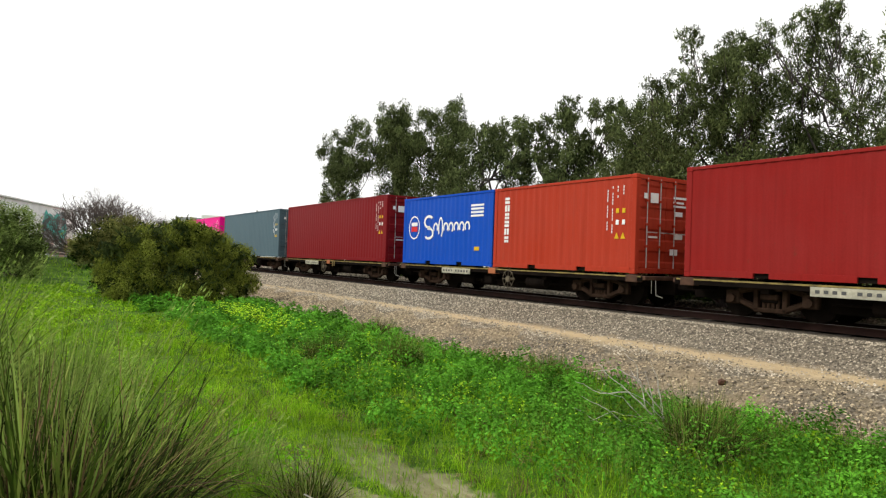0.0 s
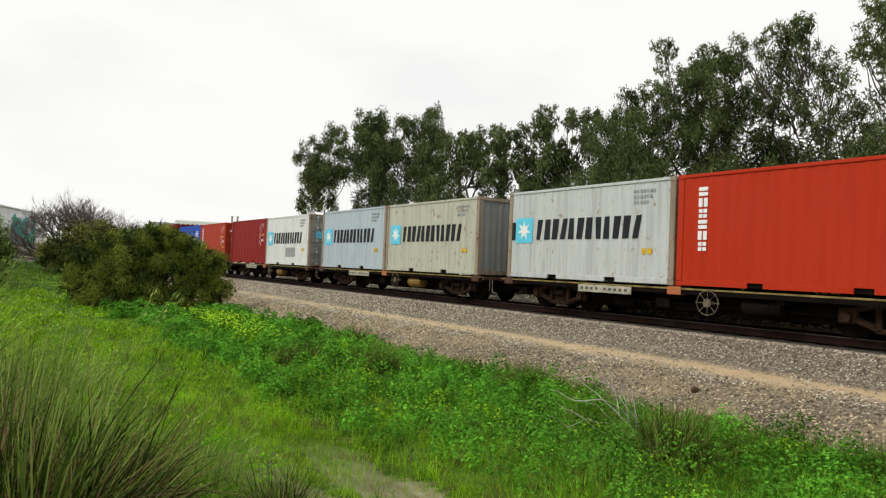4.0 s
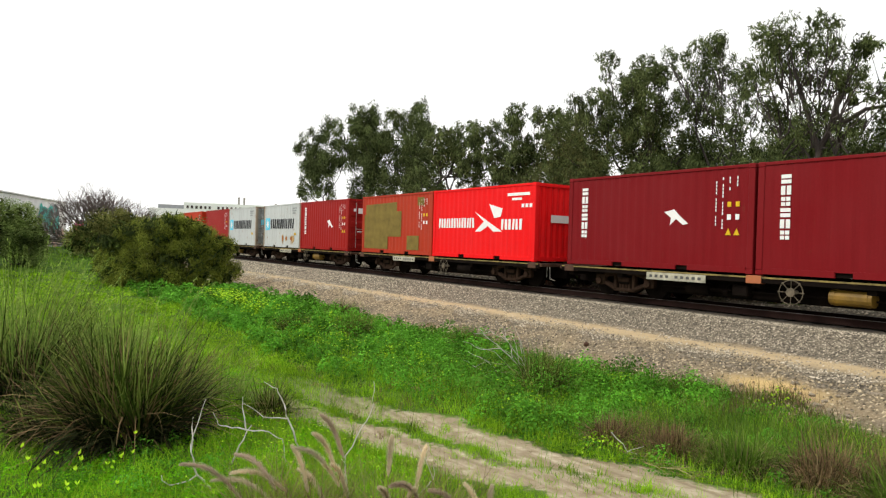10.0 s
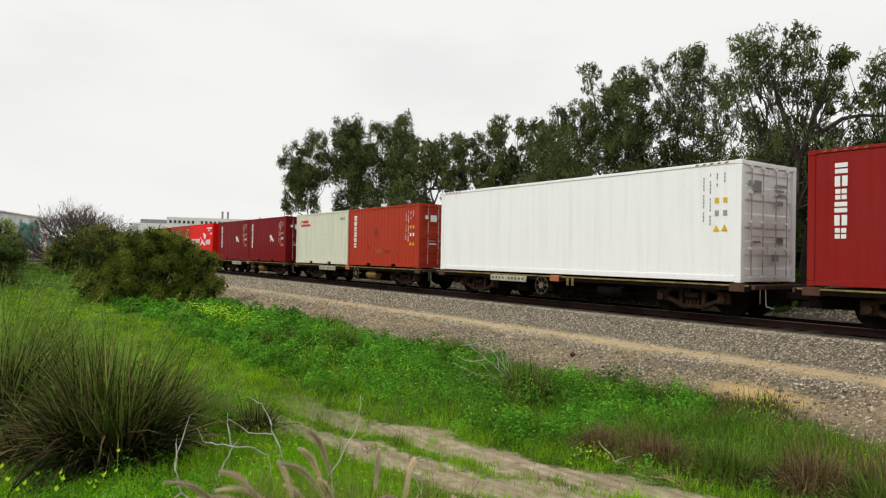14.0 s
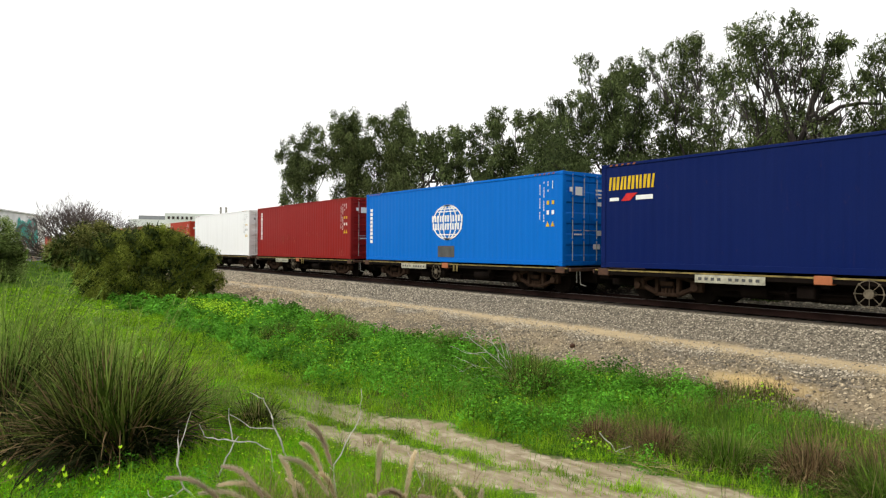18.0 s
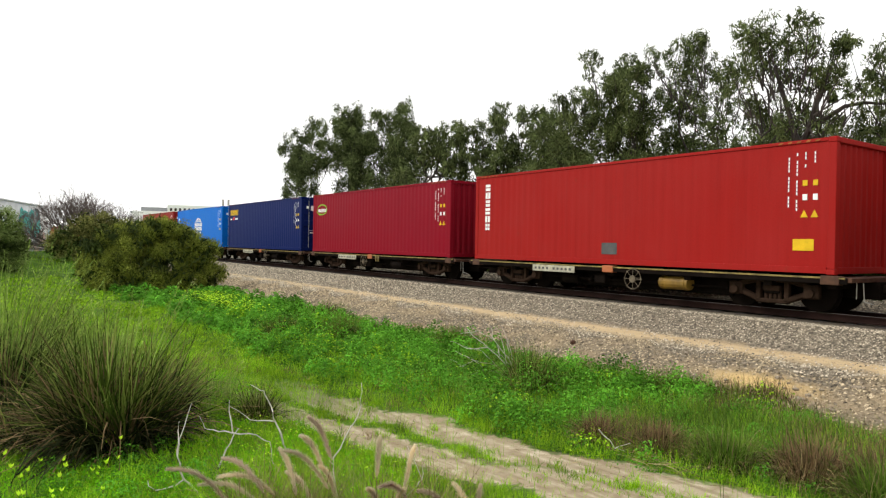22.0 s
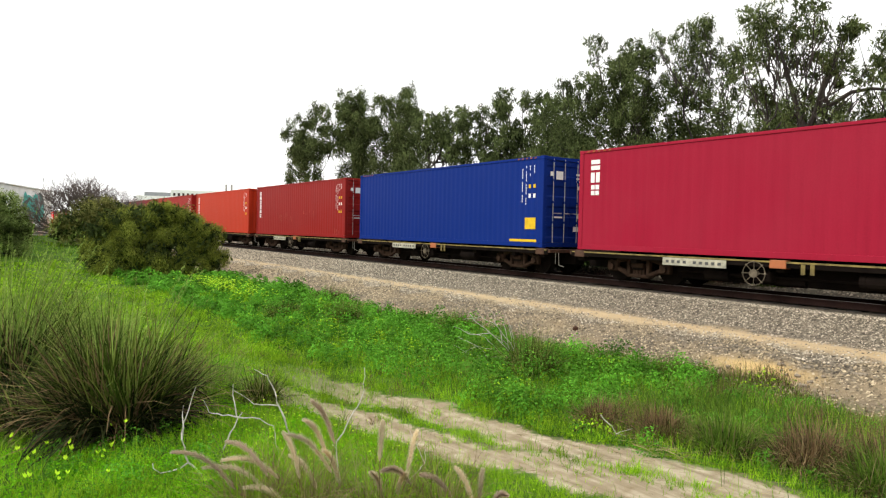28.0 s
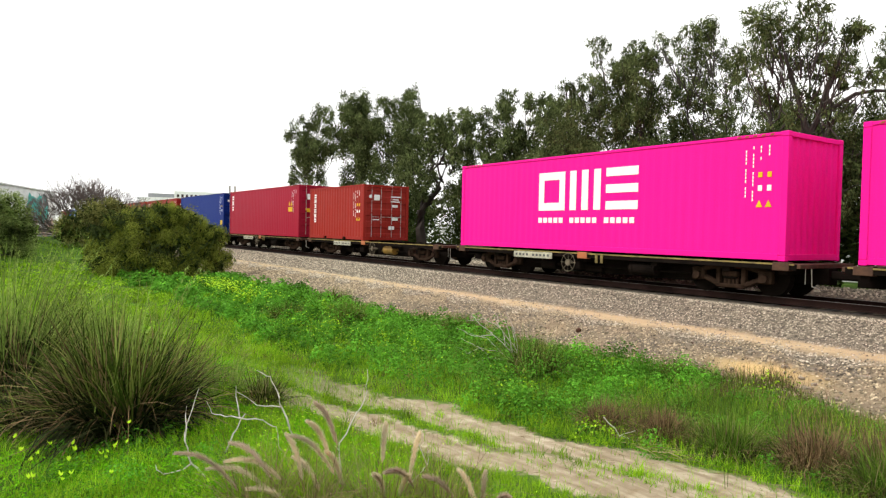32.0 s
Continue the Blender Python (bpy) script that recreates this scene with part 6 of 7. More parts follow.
def scatter_stones():
    r = np.random.default_rng(11)
    n = 115000
    x = -2.0 - 58.0 * r.uniform(0, 1, n) ** 1.5
    y = np.where(r.uniform(0, 1, n) < 0.72, r.uniform(12.4, 14.75, n), r.uniform(10.6, 12.6, n))
    beyond = r.uniform(0, 1, n) < 0.10
    y = np.where(beyond, r.uniform(16.75, 21.3, n), y)
    keep = ~((np.abs(y - 13.08 - 0.10 * np.sin(x * 1.3) - 0.06 * np.sin(x * 5.1)) < r.uniform(0.2, 0.46, n)) & (r.uniform(0, 1, n) < 0.90))
    keep &= ~((np.hypot((x + 6.75) * 0.9, (y - 11.58) * 2.6) < r.uniform(0.7, 1.3, n)) & (r.uniform(0, 1, n) < 0.9))
    keep &= ~((y < 11.2 + 0.3 * np.sin(x * 0.8)) & (r.uniform(0, 1, n) < 0.6))
    x, y = x[keep], y[keep]
    n = len(x)
    s = 0.0175 * r.uniform(0.55, 1.5, n) * (1 + np.clip((-x - 12) / 40, 0, 1.2)) * np.where(y < 12.3, 1.25, np.where(y > 16, 1.9, 1.0))
    c = np.stack([x, y, ground_z(x, y) + s * 0.1], -1)
    oct_ = np.array([[1, 0, 0], [0, 1, 0], [-1, 0, 0], [0, -1, 0], [0, 0, 0.95]], float)
    v = oct_[None] * r.uniform(0.65, 1.35, (n, 5, 1)) * s[:, None, None]
    a = r.uniform(0, 6.28, n)
    ca, sa = np.cos(a)[:, None], np.sin(a)[:, None]
    v = np.stack([v[..., 0] * ca - v[..., 1] * sa, v[..., 0] * sa + v[..., 1] * ca, v[..., 2] + 0.3 * v[..., 0] * ca], -1) + c[:, None]
    tri = np.array([[0, 1, 4], [1, 2, 4], [2, 3, 4], [3, 0, 4]])
    f = (np.arange(n)[:, None, None] * 5 + tri[None]).reshape(-1, 3)
    low = np.repeat(y < 12.45 + 0.25 * np.sin(x * 2.3), 4)
    v = v.reshape(-1, 3)
    tagged(soup("ballast_stones", v, f[~low], STONE), "crushed grey and tan ballast stones on the bank", "ballast", kind="stuff")
    tagged(soup("spilled_stones", v, f[low], STONE_TAN), "tan and brown rubble mixed with sand at the foot of the bank", "ballast", kind="stuff")
    # larger loose stones along the foot of the bank
    rub = thing("rubble", "loose tan and grey rubble stones at the foot of the bank", "stones", kind="structure")
    meshes = []
    for k in range(5):
        bm = bmesh.new()
        bmesh.ops.create_icosphere(bm, subdivisions=1, radius=1.0)
        for w in bm.verts:
            w.co *= r.uniform(0.65, 1.15)
            w.co.z *= 0.6
        meshes.append(mesh_of(bm, "stone"))
    dark = part("stone", meshes[2], RUST_STEEL, rub, "dark rust-brown stone")
    dark.matrix_basis = pose(-11.4, 11.8, float(ground_z(-11.4, 11.8)) + 0.05) @ Matrix.Diagonal((0.10, 0.08, 0.13, 1))
    for k in range(150):
        sx = -2.5 - 24 * r.uniform(0, 1) ** 1.3
        sy = r.uniform(11.1, 12.7)
        o = part("stone", meshes[k % 5], RUBBLE, rub)
        q = r.uniform(0.03, 0.075)
        o.matrix_basis = pose(sx, sy, float(ground_z(sx, sy)) + q * 0.2, 0, 0, r.uniform(0, 360)) @ Matrix.Diagonal((q, q, q, 1))


scatter_stones()


# ---- meadow ----
def fan_points(r, n, near, far, power):
    """Points spread over a fan of ground, denser close by."""
    az = np.radians(r.uniform(14, 96, n))
    u = r.uniform(0, 1, n)
    d = near * (far / near) ** (u ** power)
    return -d * np.sin(az) - 0.5, d * np.cos(az), d


def verge(x):
    return 10.8 + 0.32 * np.sin(x * 0.7) + 0.22 * np.sin(x * 1.9 + 1.0) + 0.1 * np.sin(x * 4.7)


def lane_slant(x):
    """How far the wheel track veers towards the bank."""
    return 0.22 * np.clip(x + 8.0, -8.0, 8.0)


def on_sand(x, y, r):
    w = y - lane_slant(x) + 0.12 * np.sin(x * 1.7) + 0.08 * np.sin(x * 4.1 + 2)
    rut = ((w > 4.1) & (w < 4.98)) | ((w > 5.12) & (w < 5.9)) | ((w > 4.0) & (w < 6.0) & (x > -6.2))
    return rut & (r.uniform(0, 1, len(x)) < np.clip((x + 12.4) * 0.26, 0, 0.95))


def scatter(kind, n, seed, near, far, power, mat, name, label, lo, hi, width, test, flat=False, leaf=0.03, over=0.0):
    r = np.random.default_rng(seed)
    x, y, d = fan_points(r, n, near, far, power)
    k = test(x, y, d, r) & (y < verge(x) + over) & ~on_sand(x, y, r)
    x, y, d = x[k], y[k], d[k]
    n = len(x)
    big = np.clip(d / 11.0, 0.9, 4.5)
    z = ground_z(x, y)
    patch = 0.55 + 0.45 * np.sin(x * 0.8 + 2 * np.sin(y * 0.9)) * np.sin(y * 1.3 + x * 0.4)
    if flat:
        c = np.stack([x, y, z + r.uniform(0.02, 1.0, n) * (lo + (hi - lo) * patch)], -1)
        nrm = unit(r.normal(size=(n, 3)) * np.array([0.7, 0.7, 0.35]) + np.array([0.1, -0.35, 1.0]))
        u = unit(np.cross(nrm, r.normal(size=(n, 3))))
        s = (leaf * big * r.uniform(0.6, 1.4, n))[:, None]
        v, f = quads_from(c, u * s, unit(np.cross(nrm, u)) * s * 0.62)
    else:
        a = r.uniform(0, 6.28, n)
        dr = np.stack([np.cos(a), np.sin(a)], -1)
        h = r.uniform(lo, hi, n) * (0.6 + 0.6 * patch)
        v, f = arcs(np.stack([x, y, z - 0.01], -1), dr, h, np.radians(r.normal(72, 12, n)), width * big * r.uniform(0.6, 1.3, n), r.uniform(0.2, 1.3, n), 2, seed)
    tagged(soup(name, v, f, mat), label, "plants", kind="stuff")


def herb_mounds(n, seed, x0, x1, y0, y1, power, mat, name, label, leaf, wide, high, count):
    """Low domes of leaves, as clumps of one herb."""
    r = np.random.default_rng(seed)
    mx = x1 - (x1 - x0) * r.uniform(0, 1, n) ** power
    my = r.uniform(y0, y1, n)
    k = (my < verge(mx) - 0.4) & ((my < 3.9) | (my > 6.1 + 0.8 * lane_slant(mx))) & ~on_sand(mx, my, r) & (np.hypot(mx + 2.4, my - 0.4) > 3.2)
    mx, my = mx[k], my[k]
    n = len(mx)
    far = np.clip(np.hypot(mx, my) / 12, 0.9, 2.6)
    rad, hh = r.uniform(0.6, 1.4, n) * wide * far ** 0.4, r.uniform(0.5, 1.3, n) * high
    d = unit(r.normal(size=(n, count, 3)) * np.array([1, 1, 0.8]))
    d[..., 2] = np.abs(d[..., 2])
    q = r.uniform(0.75, 1.05, (n, count, 1))
    c = np.stack([mx, my, ground_z(mx, my) - 0.02], -1)[:, None] + d * q * np.stack([rad, rad, hh], -1)[:, None]
    nrm = unit(d + r.normal(size=d.shape) * 0.45 + np.array([0, 0, 0.3])).reshape(-1, 3)
    u = unit(np.cross(nrm, r.normal(size=nrm.shape)))
    s = (leaf * r.uniform(0.6, 1.4, (n, count)) * far[:, None]).reshape(-1, 1)
    v, f = quads_from(c.reshape(-1, 3), u * s, unit(np.cross(nrm, u)) * s * 0.7)
    tagged(soup(name, v, f, mat), label, "plants", kind="stuff")


def clear(x, y, d, r):
    return (np.hypot(x + 2.4, y - 0.4) > 2.8)


def herb_belt(x, y, d, r):
    return clear(x, y, d, r) & (y > 6.05 + 0.8 * lane_slant(x) + 0.25 * np.sin(x * 1.3)) & (r.uniform(0, 1, len(x)) < 0.35 + 0.65 * (np.sin(x * 0.9 + np.sin(y * 1.4) * 1.5) > -0.5))


def weed_zone(x, y, d, r):
    return clear(x, y, d, r) & (y > 6.3) & (r.uniform(0, 1, len(x)) < np.where(np.sin(x * 1.3 + y) + np.sin(y * 2.1 - x * 0.6) > 0.3, 0.9, 0.15) * np.clip((x + 20) / 14, 0.15, 1))


def clover_zone(x, y, d, r):
    return clear(x, y, d, r) & (y < 4.3) & (r.uniform(0, 1, len(x)) < np.where(y < 2.0, 1.0, 0.35))


scatter("grass", 115000, 21, 4.2, 70, 1.0, GRASS_GREEN, "meadow_grass", "fresh green meadow grass", 0.10, 0.30, 0.0035, clear)
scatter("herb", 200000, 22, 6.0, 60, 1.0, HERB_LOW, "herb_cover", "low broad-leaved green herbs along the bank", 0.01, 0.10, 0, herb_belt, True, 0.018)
def lane_zone(x, y, d, r):
    return clear(x, y, d, r) & (y > 2.0) & (y < 7.2) & (x > -19)


scatter("grass", 95000, 40, 5.0, 22, 0.8, GRASS_GREEN, "short_grass", "short bright grass beside the wheel ruts", 0.04, 0.13, 0.0035, lane_zone)
scatter("weeds", 42000, 27, 6.0, 26, 1.0, WEED, "tall_weeds", "taller olive grass and weeds along the bank", 0.22, 0.55, 0.004, weed_zone)
def stalk_zone(x, y, d, r):
    return clear(x, y, d, r) & (y > 6.9 + 0.4 * np.sin(x * 1.1)) & (x > -11) & (r.uniform(0, 1, len(x)) < np.where(np.sin(x * 1.9 + y * 0.7) + np.sin(y * 1.7 - x) > 0.0, 1.0, 0.2) * np.clip((x + 11) / 4, 0, 1))


def verge_zone(x, y, d, r):
    return (y > verge(x) - 0.7 * r.uniform(0, 1, len(x))) & (y < verge(x) + 0.5 * r.uniform(0, 1, len(x)) ** 2) & (x > -26) & (r.uniform(0, 1, len(x)) < 0.3 + 0.7 * (np.sin(x * 1.7) > -0.3))


scatter("weeds", 30000, 38, 6.0, 16, 1.0, BANK_GRASS, "fine_bank_grass", "fine lush grass among the tussocks", 0.14, 0.34, 0.0028, stalk_zone)
def brown_zone(x, y, d, r):
    return stalk_zone(x, y, d, r) & (x > -7) & (np.sin(x * 1.3 - y * 0.8) + np.sin(y * 2.3 + x * 0.5) > -0.4)


scatter("weeds", 120000, 53, 6.0, 16, 1.0, RED_DRY, "brown_bank_grass", "brown dead grass among the tussocks", 0.16, 0.40, 0.0030, brown_zone)
scatter("weeds", 130000, 39, 8.0, 26, 1.0, RED_DRY, "verge_weeds", "brown dry weed stems along the edge of the gravel", 0.14, 0.36, 0.003, verge_zone, over=0.5)
scatter("clover", 120000, 23, 4.2, 26, 1.0, CLOVER_GREEN, "clover_cover", "bright green clover covering the ground", 0.02, 0.14, 0, clover_zone, True, 0.016)


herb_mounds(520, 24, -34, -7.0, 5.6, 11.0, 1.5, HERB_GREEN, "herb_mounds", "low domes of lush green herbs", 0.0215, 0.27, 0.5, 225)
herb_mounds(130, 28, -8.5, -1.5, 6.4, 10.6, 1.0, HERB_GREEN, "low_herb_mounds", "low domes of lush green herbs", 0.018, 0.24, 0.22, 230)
herb_mounds(420, 29, -40, -11, -3.0, 5.5, 1.0, GRASS_GREEN, "meadow_mounds", "low cushions of bright meadow plants", 0.020, 0.45, 0.22, 90)
herb_mounds(80, 25, -30, -6.0, 6.2, 11.2, 1.3, GRASS_GREEN, "pale_herb_mounds", "low yellowish green weed mounds", 0.022, 0.32, 0.30, 120)
# herbs at the clump's foot, added to stand in for its shadow too
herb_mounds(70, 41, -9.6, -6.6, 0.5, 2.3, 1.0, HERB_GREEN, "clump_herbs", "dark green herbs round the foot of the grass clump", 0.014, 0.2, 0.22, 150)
herb_mounds(260, 26, -13, -3.5, 0.2, 4.0, 1.2, CLOVER_GREEN, "clover_mounds", "bright green clover cushions", 0.016, 0.22, 0.14, 150)


def home_meadow(n, seed):
    """Grass of the open meadow on this side of the track."""
    r = np.random.default_rng(seed)
    x, y = r.uniform(-14, 9, n), r.uniform(-9, 3.7, n)
    a = r.uniform(0, 6.28, n)
    k = (np.hypot(x + 2.4, y - 0.4) < 3.0) | (y < -0.6) | (x > -2.2)
    x, y, a = x[k], y[k], a[k]
    m = len(x)
    v, f = arcs(np.stack([x, y, ground_z(x, y) - 0.01], -1), np.stack([np.cos(a), np.sin(a)], -1), r.uniform(0.08, 0.24, m), np.radians(r.normal(70, 12, m)), np.full(m, 0.006), r.uniform(0.2, 1.3, m), 2, seed)
    tagged(soup("home_grass", v, f, GRASS_GREEN), "fresh green meadow grass", "plants", kind="stuff")


home_meadow(22000, 44)


def flowers(n, seed, cx, cy, sx, sy, lift, size, label, cup=0.7):
    r = np.random.default_rng(seed)
    x, y = r.normal(cx, sx, n), r.normal(cy, sy, n)
    k = (y < verge(x) - 0.2) & ~on_sand(x, y, r)
    x, y = x[k], y[k]
    n = len(x)
    c = np.stack([x, y, ground_z(x, y) + r.uniform(0.5, 1.0, n) * lift], -1)
    vs, fs = [], []
    for j in range(4):
        a = r.uniform(0, 6.28, n) + j * 1.57
        u = unit(np.stack([np.cos(a), np.sin(a), r.uniform(cup * 0.4, cup, n)], -1)) * (size * r.uniform(0.7, 1.3, n))[:, None]
        w = unit(np.cross(u, np.array([0.1, 0.2, 1.0]))) * size * 0.55
        v, f = quads_from(c + u, u, w)
        fs.append(f + sum(len(q) for q in vs))
        vs.append(v)
    tagged(soup("yellow_flowers", np.concatenate(vs), np.concatenate(fs), PETAL), label, "flowers", kind="stuff")


def meadow_tufts(n, seed, x0, x1, y0, y1, lo, hi, mat, name, label):
    """Separate small tufts of grass standing out of the meadow."""
    r = np.random.default_rng(seed)
    x, y = x1 - (x1 - x0) * r.uniform(0, 1, n) ** 1.3, r.uniform(y0, y1, n)
    k = ~on_sand(x, y, r) & (y < verge(x) - 0.2) & (np.hypot(x + 2.4, y - 0.4) > 3.4)
    x, y = x[k], y[k]
    n, m = len(x), 22
    size = r.uniform(lo, hi, n) * (0.7 + 0.6 * (np.sin(x * 1.1 + 2 * np.sin(y)) > 0))
    far = np.clip(np.hypot(x, y) / 11, 0.9, 2.5)
    bx, by = np.repeat(x, m) + r.normal(0, 0.05, n * m), np.repeat(y, m) + r.normal(0, 0.05, n * m)
    a = r.uniform(0, 6.28, n * m)
    v, f = arcs(np.stack([bx, by, ground_z(bx, by) - 0.01], -1), np.stack([np.cos(a), np.sin(a)], -1), np.repeat(size, m) * r.uniform(0.5, 1.2, n * m), np.radians(r.normal(66, 14, n * m)), 0.0035 * np.repeat(far, m), r.uniform(0.2, 1.5, n * m), 3, seed)
    tagged(soup(name, v, f, mat), label, "plants", kind="stuff")


meadow_tufts(320, 46, -30, -6.5, -1.5, 7.0, 0.12, 0.34, WEED, "olive_tufts", "small olive tufts of grass in the meadow")
meadow_tufts(1100, 47, -26, -6.5, 0.5, 7.0, 0.10, 0.30, GRASS_GREEN, "bright_tufts", "small bright tufts of grass in the meadow")
meadow_tufts(420, 48, -12, -1.5, 7.2, 10.8, 0.18, 0.38, BANK_GRASS, "bank_tufts", "taller lush tufts of grass at the foot of the bank")
meadow_tufts(160, 49, -16, -6.0, 2.5, 7.0, 0.10, 0.24, RED_DRY, "brown_tufts", "small brown dead tufts in the meadow")


def track_tufts(n, seed):
    """Small grass tufts on the middle strip, along the edges and here and there in the wheel ruts."""
    r = np.random.default_rng(seed)
    x = -1.0 - 15 * r.uniform(0, 1, n) ** 1.2
    lane = r.choice([3.95, 5.05, 6.05, 4.6, 5.5], n, p=[0.27, 0.34, 0.31, 0.04, 0.04])
    y = lane + lane_slant(x) + r.normal(0, 0.11, n) - 0.12 * np.sin(x * 1.7) - 0.08 * np.sin(x * 4.1 + 2)
    m = 16
    k = n * m
    bx, by = np.repeat(x, m) + r.normal(0, 0.045, k), np.repeat(y, m) + r.normal(0, 0.035, k)
    a = r.uniform(0, 6.28, k)
    v, f = arcs(np.stack([bx, by, ground_z(bx, by) - 0.01], -1), np.stack([np.cos(a), np.sin(a)], -1), np.repeat(r.uniform(0.05, 0.16, n), m) * r.uniform(0.6, 1.2, k), np.radians(r.normal(62, 14, k)), np.full(k, 0.004), r.uniform(0.2, 1.2, k), 2, seed)
    tagged(soup("track_grass", v, f, GRASS_GREEN), "small grass tufts along the wheel ruts", "plants", kind="stuff")


def straw_litter(n, seed):
    """Bits of dead straw and leaf lying on the sand."""
    r = np.random.default_rng(seed)
    x, y = -0.5 - 13 * r.uniform(0, 1, n), r.uniform(3.9, 6.2, n)
    y = y + lane_slant(x)
    a = r.normal(0, 0.9, n)
    v, f = arcs(np.stack([x, y, ground_z(x, y) + 0.008], -1), np.stack([np.cos(a), np.sin(a)], -1), r.uniform(0.03, 0.16, n), r.uniform(0.0, 0.2, n), r.uniform(0.0015, 0.004, n), r.uniform(0.0, 0.3, n), 2, seed)
    tagged(soup("straw_litter", v, f, CLUMP_DRY), "bits of dead straw lying on the sandy track", "straw", kind="stuff")


def straw_drift(n, seed, cx, cy, sx, sy):
    """Long pale straws blown together at the edge of the herbs."""
    r = np.random.default_rng(seed)
    x, y = r.normal(cx, sx, n), r.normal(cy, sy, n)
    a = r.normal(0.25, 0.5, n)
    v, f = arcs(np.stack([x, y, ground_z(x, y) + r.uniform(0.01, 0.10, n)], -1), np.stack([np.cos(a), np.sin(a)], -1), r.uniform(0.15, 0.5, n), r.uniform(-0.05, 0.25, n), r.uniform(0.003, 0.007, n), r.uniform(0.0, 0.4, n), 2, seed)
    tagged(soup("straw_drift", v, f, CLUMP_DRY), "pale dead straw at the edge of the herbs", "straw", kind="stuff")


straw_drift(90, 50, -5.2, 6.75, 0.5, 0.10)
straw_drift(60, 51, -4.6, 7.6, 0.5, 0.25)
straw_drift(50, 52, -3.7, 8.4, 0.5, 0.3)
straw_litter(2600, 45)
track_tufts(850, 35)
flowers(620, 31, -24.6, 7.5, 1.9, 0.34, 0.68, 0.024, "dense patch of small yellow flowers in the herbs")
flowers(300, 32, -14.0, 6.7, 2.6, 0.5, 0.5, 0.012, "small yellow flowers scattered in the herbs")
flowers(320, 33, -6.8, 3.1, 1.5, 0.6, 0.26, 0.009, "small yellow flowers in the grass")
flowers(17, 34, -7.9, 0.75, 0.9, 0.6, 0.38, 0.026, "lemon yellow wood sorrel flowers in the clover", 2.2)
flowers(10, 36, -6.9, 1.0, 0.7, 0.45, 0.30, 0.024, "lemon yellow wood sorrel flowers in the clover", 2.2)

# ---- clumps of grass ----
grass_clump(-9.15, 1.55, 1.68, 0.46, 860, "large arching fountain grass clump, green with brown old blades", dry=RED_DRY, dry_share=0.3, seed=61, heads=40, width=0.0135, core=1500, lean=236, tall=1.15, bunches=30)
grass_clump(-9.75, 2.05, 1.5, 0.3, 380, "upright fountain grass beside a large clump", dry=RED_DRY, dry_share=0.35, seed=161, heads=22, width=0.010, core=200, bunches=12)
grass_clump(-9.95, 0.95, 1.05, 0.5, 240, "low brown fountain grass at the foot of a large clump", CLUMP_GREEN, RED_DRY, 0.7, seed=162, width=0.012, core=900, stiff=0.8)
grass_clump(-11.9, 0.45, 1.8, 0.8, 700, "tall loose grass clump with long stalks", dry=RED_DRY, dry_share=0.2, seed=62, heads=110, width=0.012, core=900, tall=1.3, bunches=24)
grass_clump(-9.6, 3.5, 0.62, 0.2, 420, "small grass tussock beside the wheel track", seed=63, core=120)
grass_clump(-13.5, 1.9, 0.9, 0.6, 700, "loose tall green grass with long stalks", STALK, STALK, 0.3, seed=64, heads=40, width=0.007)
grass_clump(-15.0, 0.4, 1.6, 0.9, 600, "loose tall green grass with long stalks", STALK, STALK, 0.3, seed=65, heads=90, width=0.009, tall=1.35)
grass_clump(-16.5, 2.2, 1.3, 0.9, 500, "loose tall green grass with long stalks", STALK, STALK, 0.3, seed=67, heads=60, width=0.008)
grass_clump(-10.6, 3.0, 0.85, 0.5, 420, "loose fine green grass with long stalks", STALK, STALK, 0.4, seed=66, heads=16, width=0.004)
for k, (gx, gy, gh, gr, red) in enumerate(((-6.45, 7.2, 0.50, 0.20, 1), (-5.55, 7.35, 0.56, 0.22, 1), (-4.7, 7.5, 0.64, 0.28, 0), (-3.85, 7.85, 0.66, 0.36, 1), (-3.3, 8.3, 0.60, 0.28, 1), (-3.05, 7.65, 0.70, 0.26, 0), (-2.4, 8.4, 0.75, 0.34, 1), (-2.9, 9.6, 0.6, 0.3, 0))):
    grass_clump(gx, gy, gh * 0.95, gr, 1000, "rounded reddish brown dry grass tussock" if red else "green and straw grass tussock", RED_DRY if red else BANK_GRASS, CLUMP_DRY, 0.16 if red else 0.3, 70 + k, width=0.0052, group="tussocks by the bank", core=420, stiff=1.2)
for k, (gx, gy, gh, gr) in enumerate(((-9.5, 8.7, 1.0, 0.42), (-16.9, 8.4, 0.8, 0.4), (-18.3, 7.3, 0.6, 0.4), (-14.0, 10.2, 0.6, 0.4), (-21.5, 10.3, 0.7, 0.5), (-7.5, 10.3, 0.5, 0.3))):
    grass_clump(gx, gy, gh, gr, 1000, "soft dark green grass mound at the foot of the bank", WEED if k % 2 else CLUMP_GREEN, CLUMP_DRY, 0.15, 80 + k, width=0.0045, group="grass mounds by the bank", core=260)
fountain_plumes(-5.6, 2.0, 66, 90, [(-0.15, 0.25, -0.62, 0.62, 1), (0.1, 0.20, -0.42, 0.38, 0), (0.12, 0.38, -0.22, 0.62, 1), (0.2, 0.30, -0.24, 0.50, 0), (0.3, 0.1, -0.05, 0.30, 0)])
fountain_plumes(-5.45, 2.4, 66, 91, [(0.22, 0.38, -0.14, 0.76, 0), (-0.05, 0.34, -0.18, 0.70, 0), (0.18, 0.48, 0.0, 0.80, 0), (0.24, 0.62, 0.06, 1.0, 1), (0.1, 0.20, -0.12, 0.45, 0), (0.3, 0.2, 0.16, 0.55, 0)])
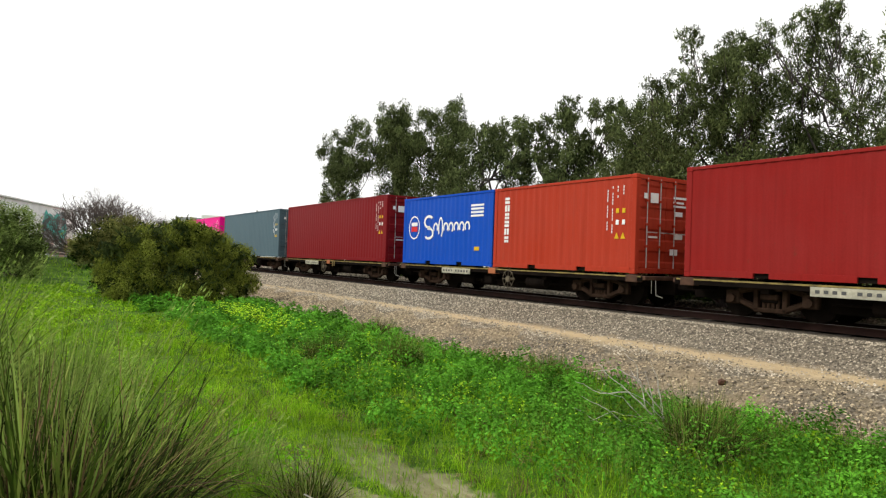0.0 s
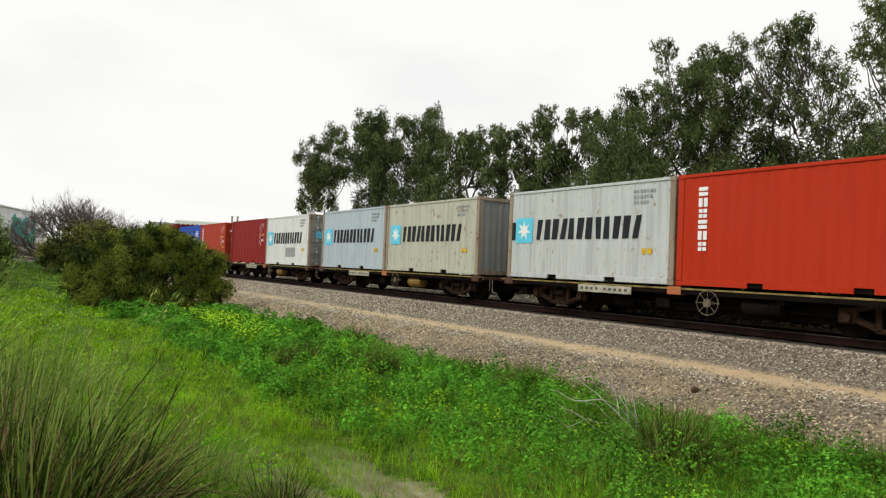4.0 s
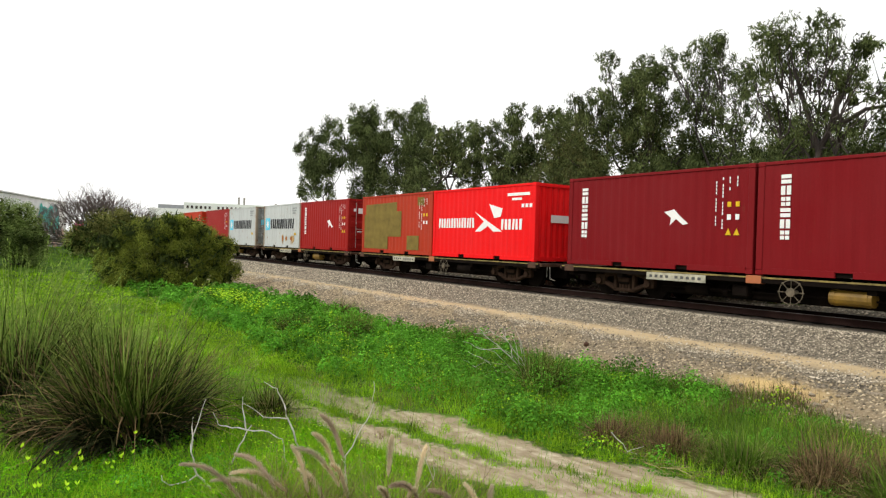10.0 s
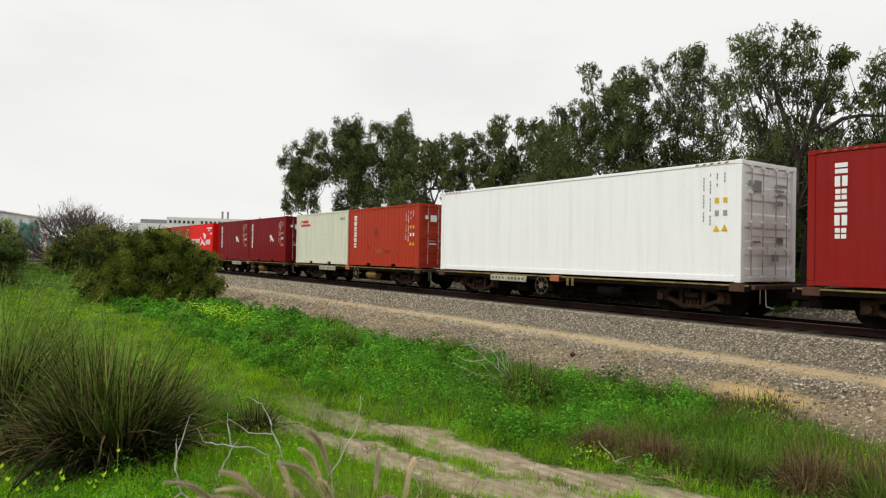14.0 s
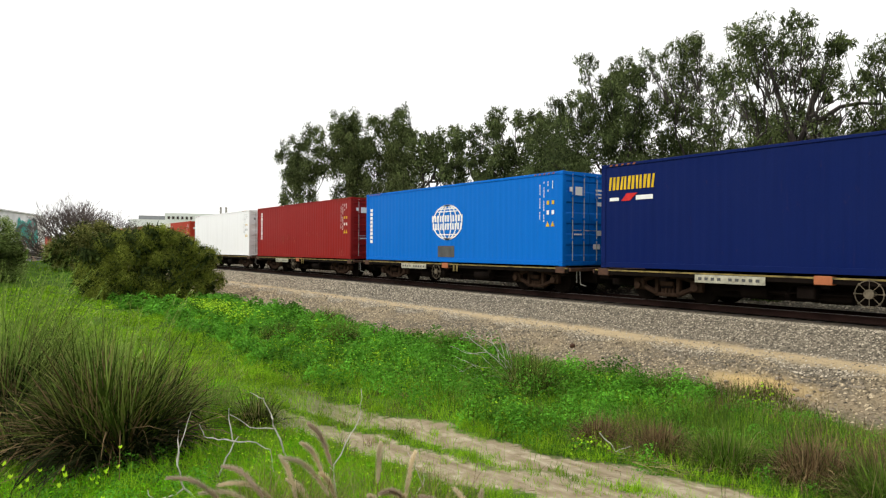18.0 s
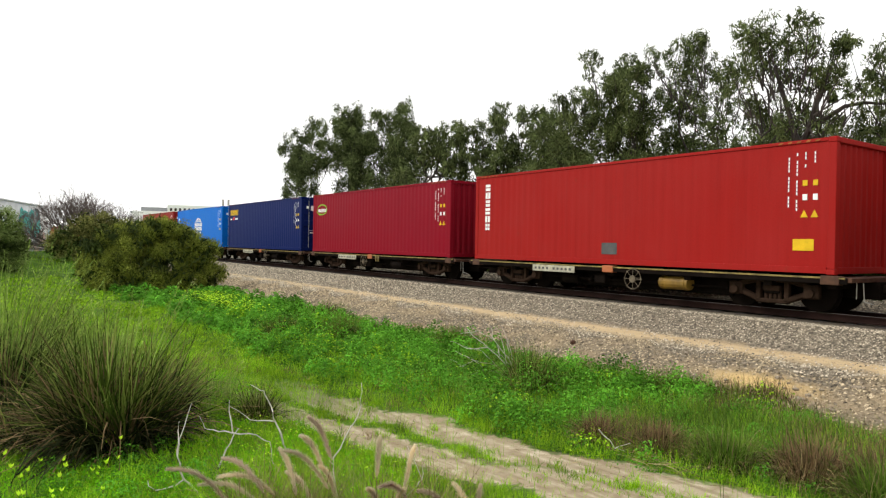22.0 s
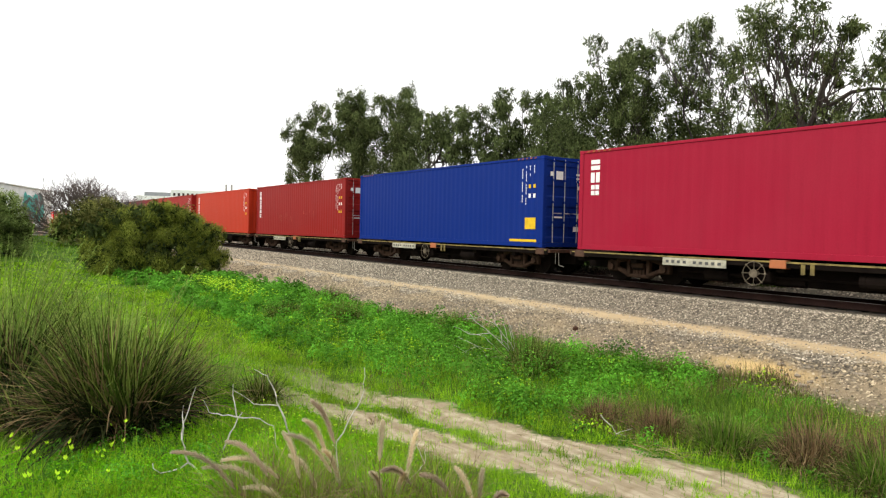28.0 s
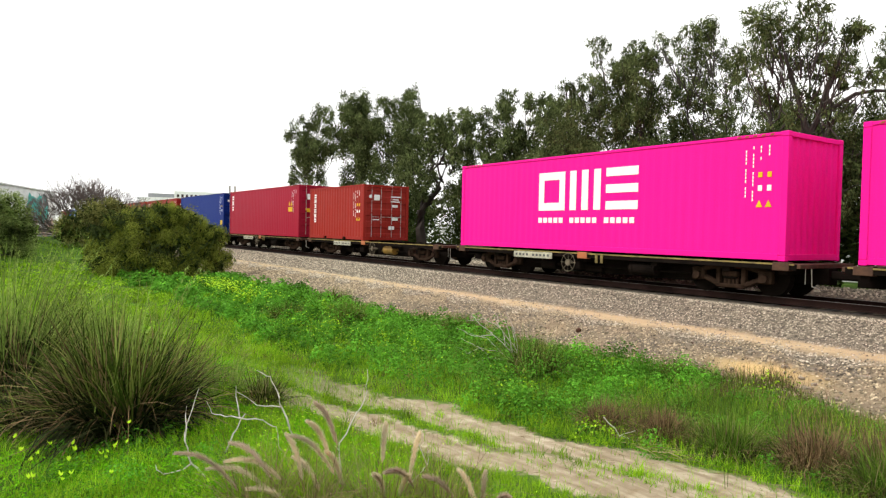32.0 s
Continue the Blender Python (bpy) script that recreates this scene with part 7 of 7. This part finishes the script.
fountain_plumes(-5.1, 2.95, 60, 92, [(-0.02, 0.55, 0.0, 0.86, 0), (0.22, 0.32, 0.30, 0.72, 0), (0.02, 0.15, -0.08, 0.45, 0), (0.26, 0.28, 0.02, 0.50, 1), (0.12, 0.1, 0.2, 0.4, 0)])
fountain_plumes(-4.85, 3.4, 58, 93, [(0.1, 0.25, -0.15, 0.45, 1), (0.3, 0.15, 0.15, 0.45, 0), (0.35, 0.1, 0.38, 0.40, 0), (0.45, 0.05, 0.55, 0.32, 1)])

dead_branch(-6.75, 1.75, 74, [[(0.15, 0.0), (0.0, 0.18), (-0.06, 0.42), (-0.03, 0.62), (0.06, 0.92)], [(-0.06, 0.42), (-0.05, 0.75)], [(0.0, 0.18), (-0.25, 0.10), (-0.32, 0.2)]], "bleached dead stick standing in the grass")
dead_branch(-7.1, 2.35, 70, [[(-0.2, -0.02), (-0.08, 0.30), (0.04, 0.50)], [(-0.02, 0.46), (-0.16, 0.48), (-0.3, 0.52), (-0.35, 0.66)], [(-0.02, 0.46), (-0.06, 0.80)], [(-0.02, 0.46), (0.22, 0.42), (0.36, 0.34), (0.42, 0.05)]], "bleached forked dead branch in the grass")
dead_branch(-7.6, 2.9, 70, [[(0.25, 0.0), (0.08, 0.42), (0.04, 0.58), (-0.05, 0.78), (-0.2, 0.86)], [(0.08, 0.42), (-0.2, 0.46), (-0.42, 0.62)]], "bleached forked dead branch in the grass")
dead_branch(-6.0, 3.0, 66, [[(-0.02, 0.0), (-0.04, 0.42), (0.12, 0.72), (0.22, 0.92), (0.22, 1.15)], [(-0.04, 0.36), (-0.08, 0.4)]], "tall thin bleached dead stick", 0.009)
dead_branch(-5.5, 3.6, 60, [[(-0.2, 0.0), (-0.02, 0.22), (0.05, 0.3), (-0.1, 0.62)], [(0.05, 0.3), (0.06, 0.45)]], "short bleached dead stick", 0.008)
dead_branch(-10.5, 8.75, 60, [[(0.35, 0.1), (0.05, 0.4), (-0.2, 0.62), (-0.5, 0.85), (-0.62, 1.0)], [(0.05, 0.4), (-0.02, 0.7), (-0.2, 0.98)], [(-0.2, 0.62), (-0.6, 0.6), (-0.95, 0.75)], [(0.35, 0.1), (-0.2, 0.15), (-0.6, 0.2), (-0.95, 0.38)], [(0.2, 0.25), (0.12, 0.6), (0.02, 0.92)], [(-0.2, 0.15), (-0.5, 0.38), (-0.85, 0.55)], [(0.3, 0.15), (0.28, 0.5), (0.2, 0.8)]], "tangle of bleached dead branches on the bank", 0.013)
dead_branch(-10.35, 8.6, 72, [[(0.4, 0.05), (0.25, 0.45), (-0.05, 0.8), (-0.4, 1.0), (-0.75, 0.95)], [(0.25, 0.45), (0.22, 0.8), (0.08, 1.1)], [(-0.05, 0.8), (-0.12, 1.05), (-0.3, 1.2)], [(0.4, 0.05), (0.0, 0.3), (-0.45, 0.42), (-0.8, 0.3)], [(0.0, 0.3), (-0.3, 0.6), (-0.7, 0.72)], [(0.3, 0.3), (0.05, 0.55), (-0.35, 0.75)], [(0.2, 0.1), (-0.25, 0.25), (-0.6, 0.12)]], "tangle of thin bleached dead branches on the bank", 0.010)
dead_branch(-5.9, 6.75, 50, [[(-0.1, 0.35), (0.1, 0.12), (0.35, 0.03)], [(0.1, 0.12), (0.3, 0.2)]], "fallen bleached stick in the herbs", 0.009)


# ---- travel of the train ----
TRAVEL = [
    (0, 0.00),
    (0.5, -4.22),
    (1, -8.36),
    (1.5, -12.44),
    (2, -16.49),
    (2.5, -20.55),
    (3, -24.65),
    (3.5, -28.82),
    (5.5, -45.66),
    (6, -49.78),
    (6.5, -53.96),
    (7, -58.08),
    (7.5, -62.24),
    (8, -66.37),
    (8.5, -70.54),
    (9, -74.60),
    (9.5, -78.71),
    (10, -82.84),
    (10.5, -86.99),
    (11, -91.11),
    (11.5, -95.27),
    (12, -99.34),
    (12.5, -103.53),
    (13, -107.72),
    (13.5, -112.03),
    (14, -116.25),
    (14.5, -120.42),
    (16.5, -136.97),
    (17, -141.11),
    (17.5, -145.30),
    (18, -149.39),
    (18.5, -153.54),
    (19, -157.74),
    (19.5, -161.98),
    (20, -166.18),
    (20.5, -170.38),
    (21, -174.48),
    (21.5, -178.60),
    (22, -182.71),
    (22.5, -186.91),
    (23, -191.06),
    (23.5, -195.34),
    (24, -199.57),
    (24.5, -203.80),
    (25, -208.00),
    (25.5, -212.17),
    (27.5, -228.71),
    (28, -232.72),
    (28.5, -236.94),
    (29, -241.13),
    (29.5, -245.32),
    (30, -249.47),
    (30.5, -253.68),
    (31, -257.89),
    (31.5, -262.06),
    (32, -266.16),
]


def motions():
    for ob, x, y, z in MOVERS:
        walk(ob, [(t, pose(x + s, y, z)) for t, s in TRAVEL])


motions()
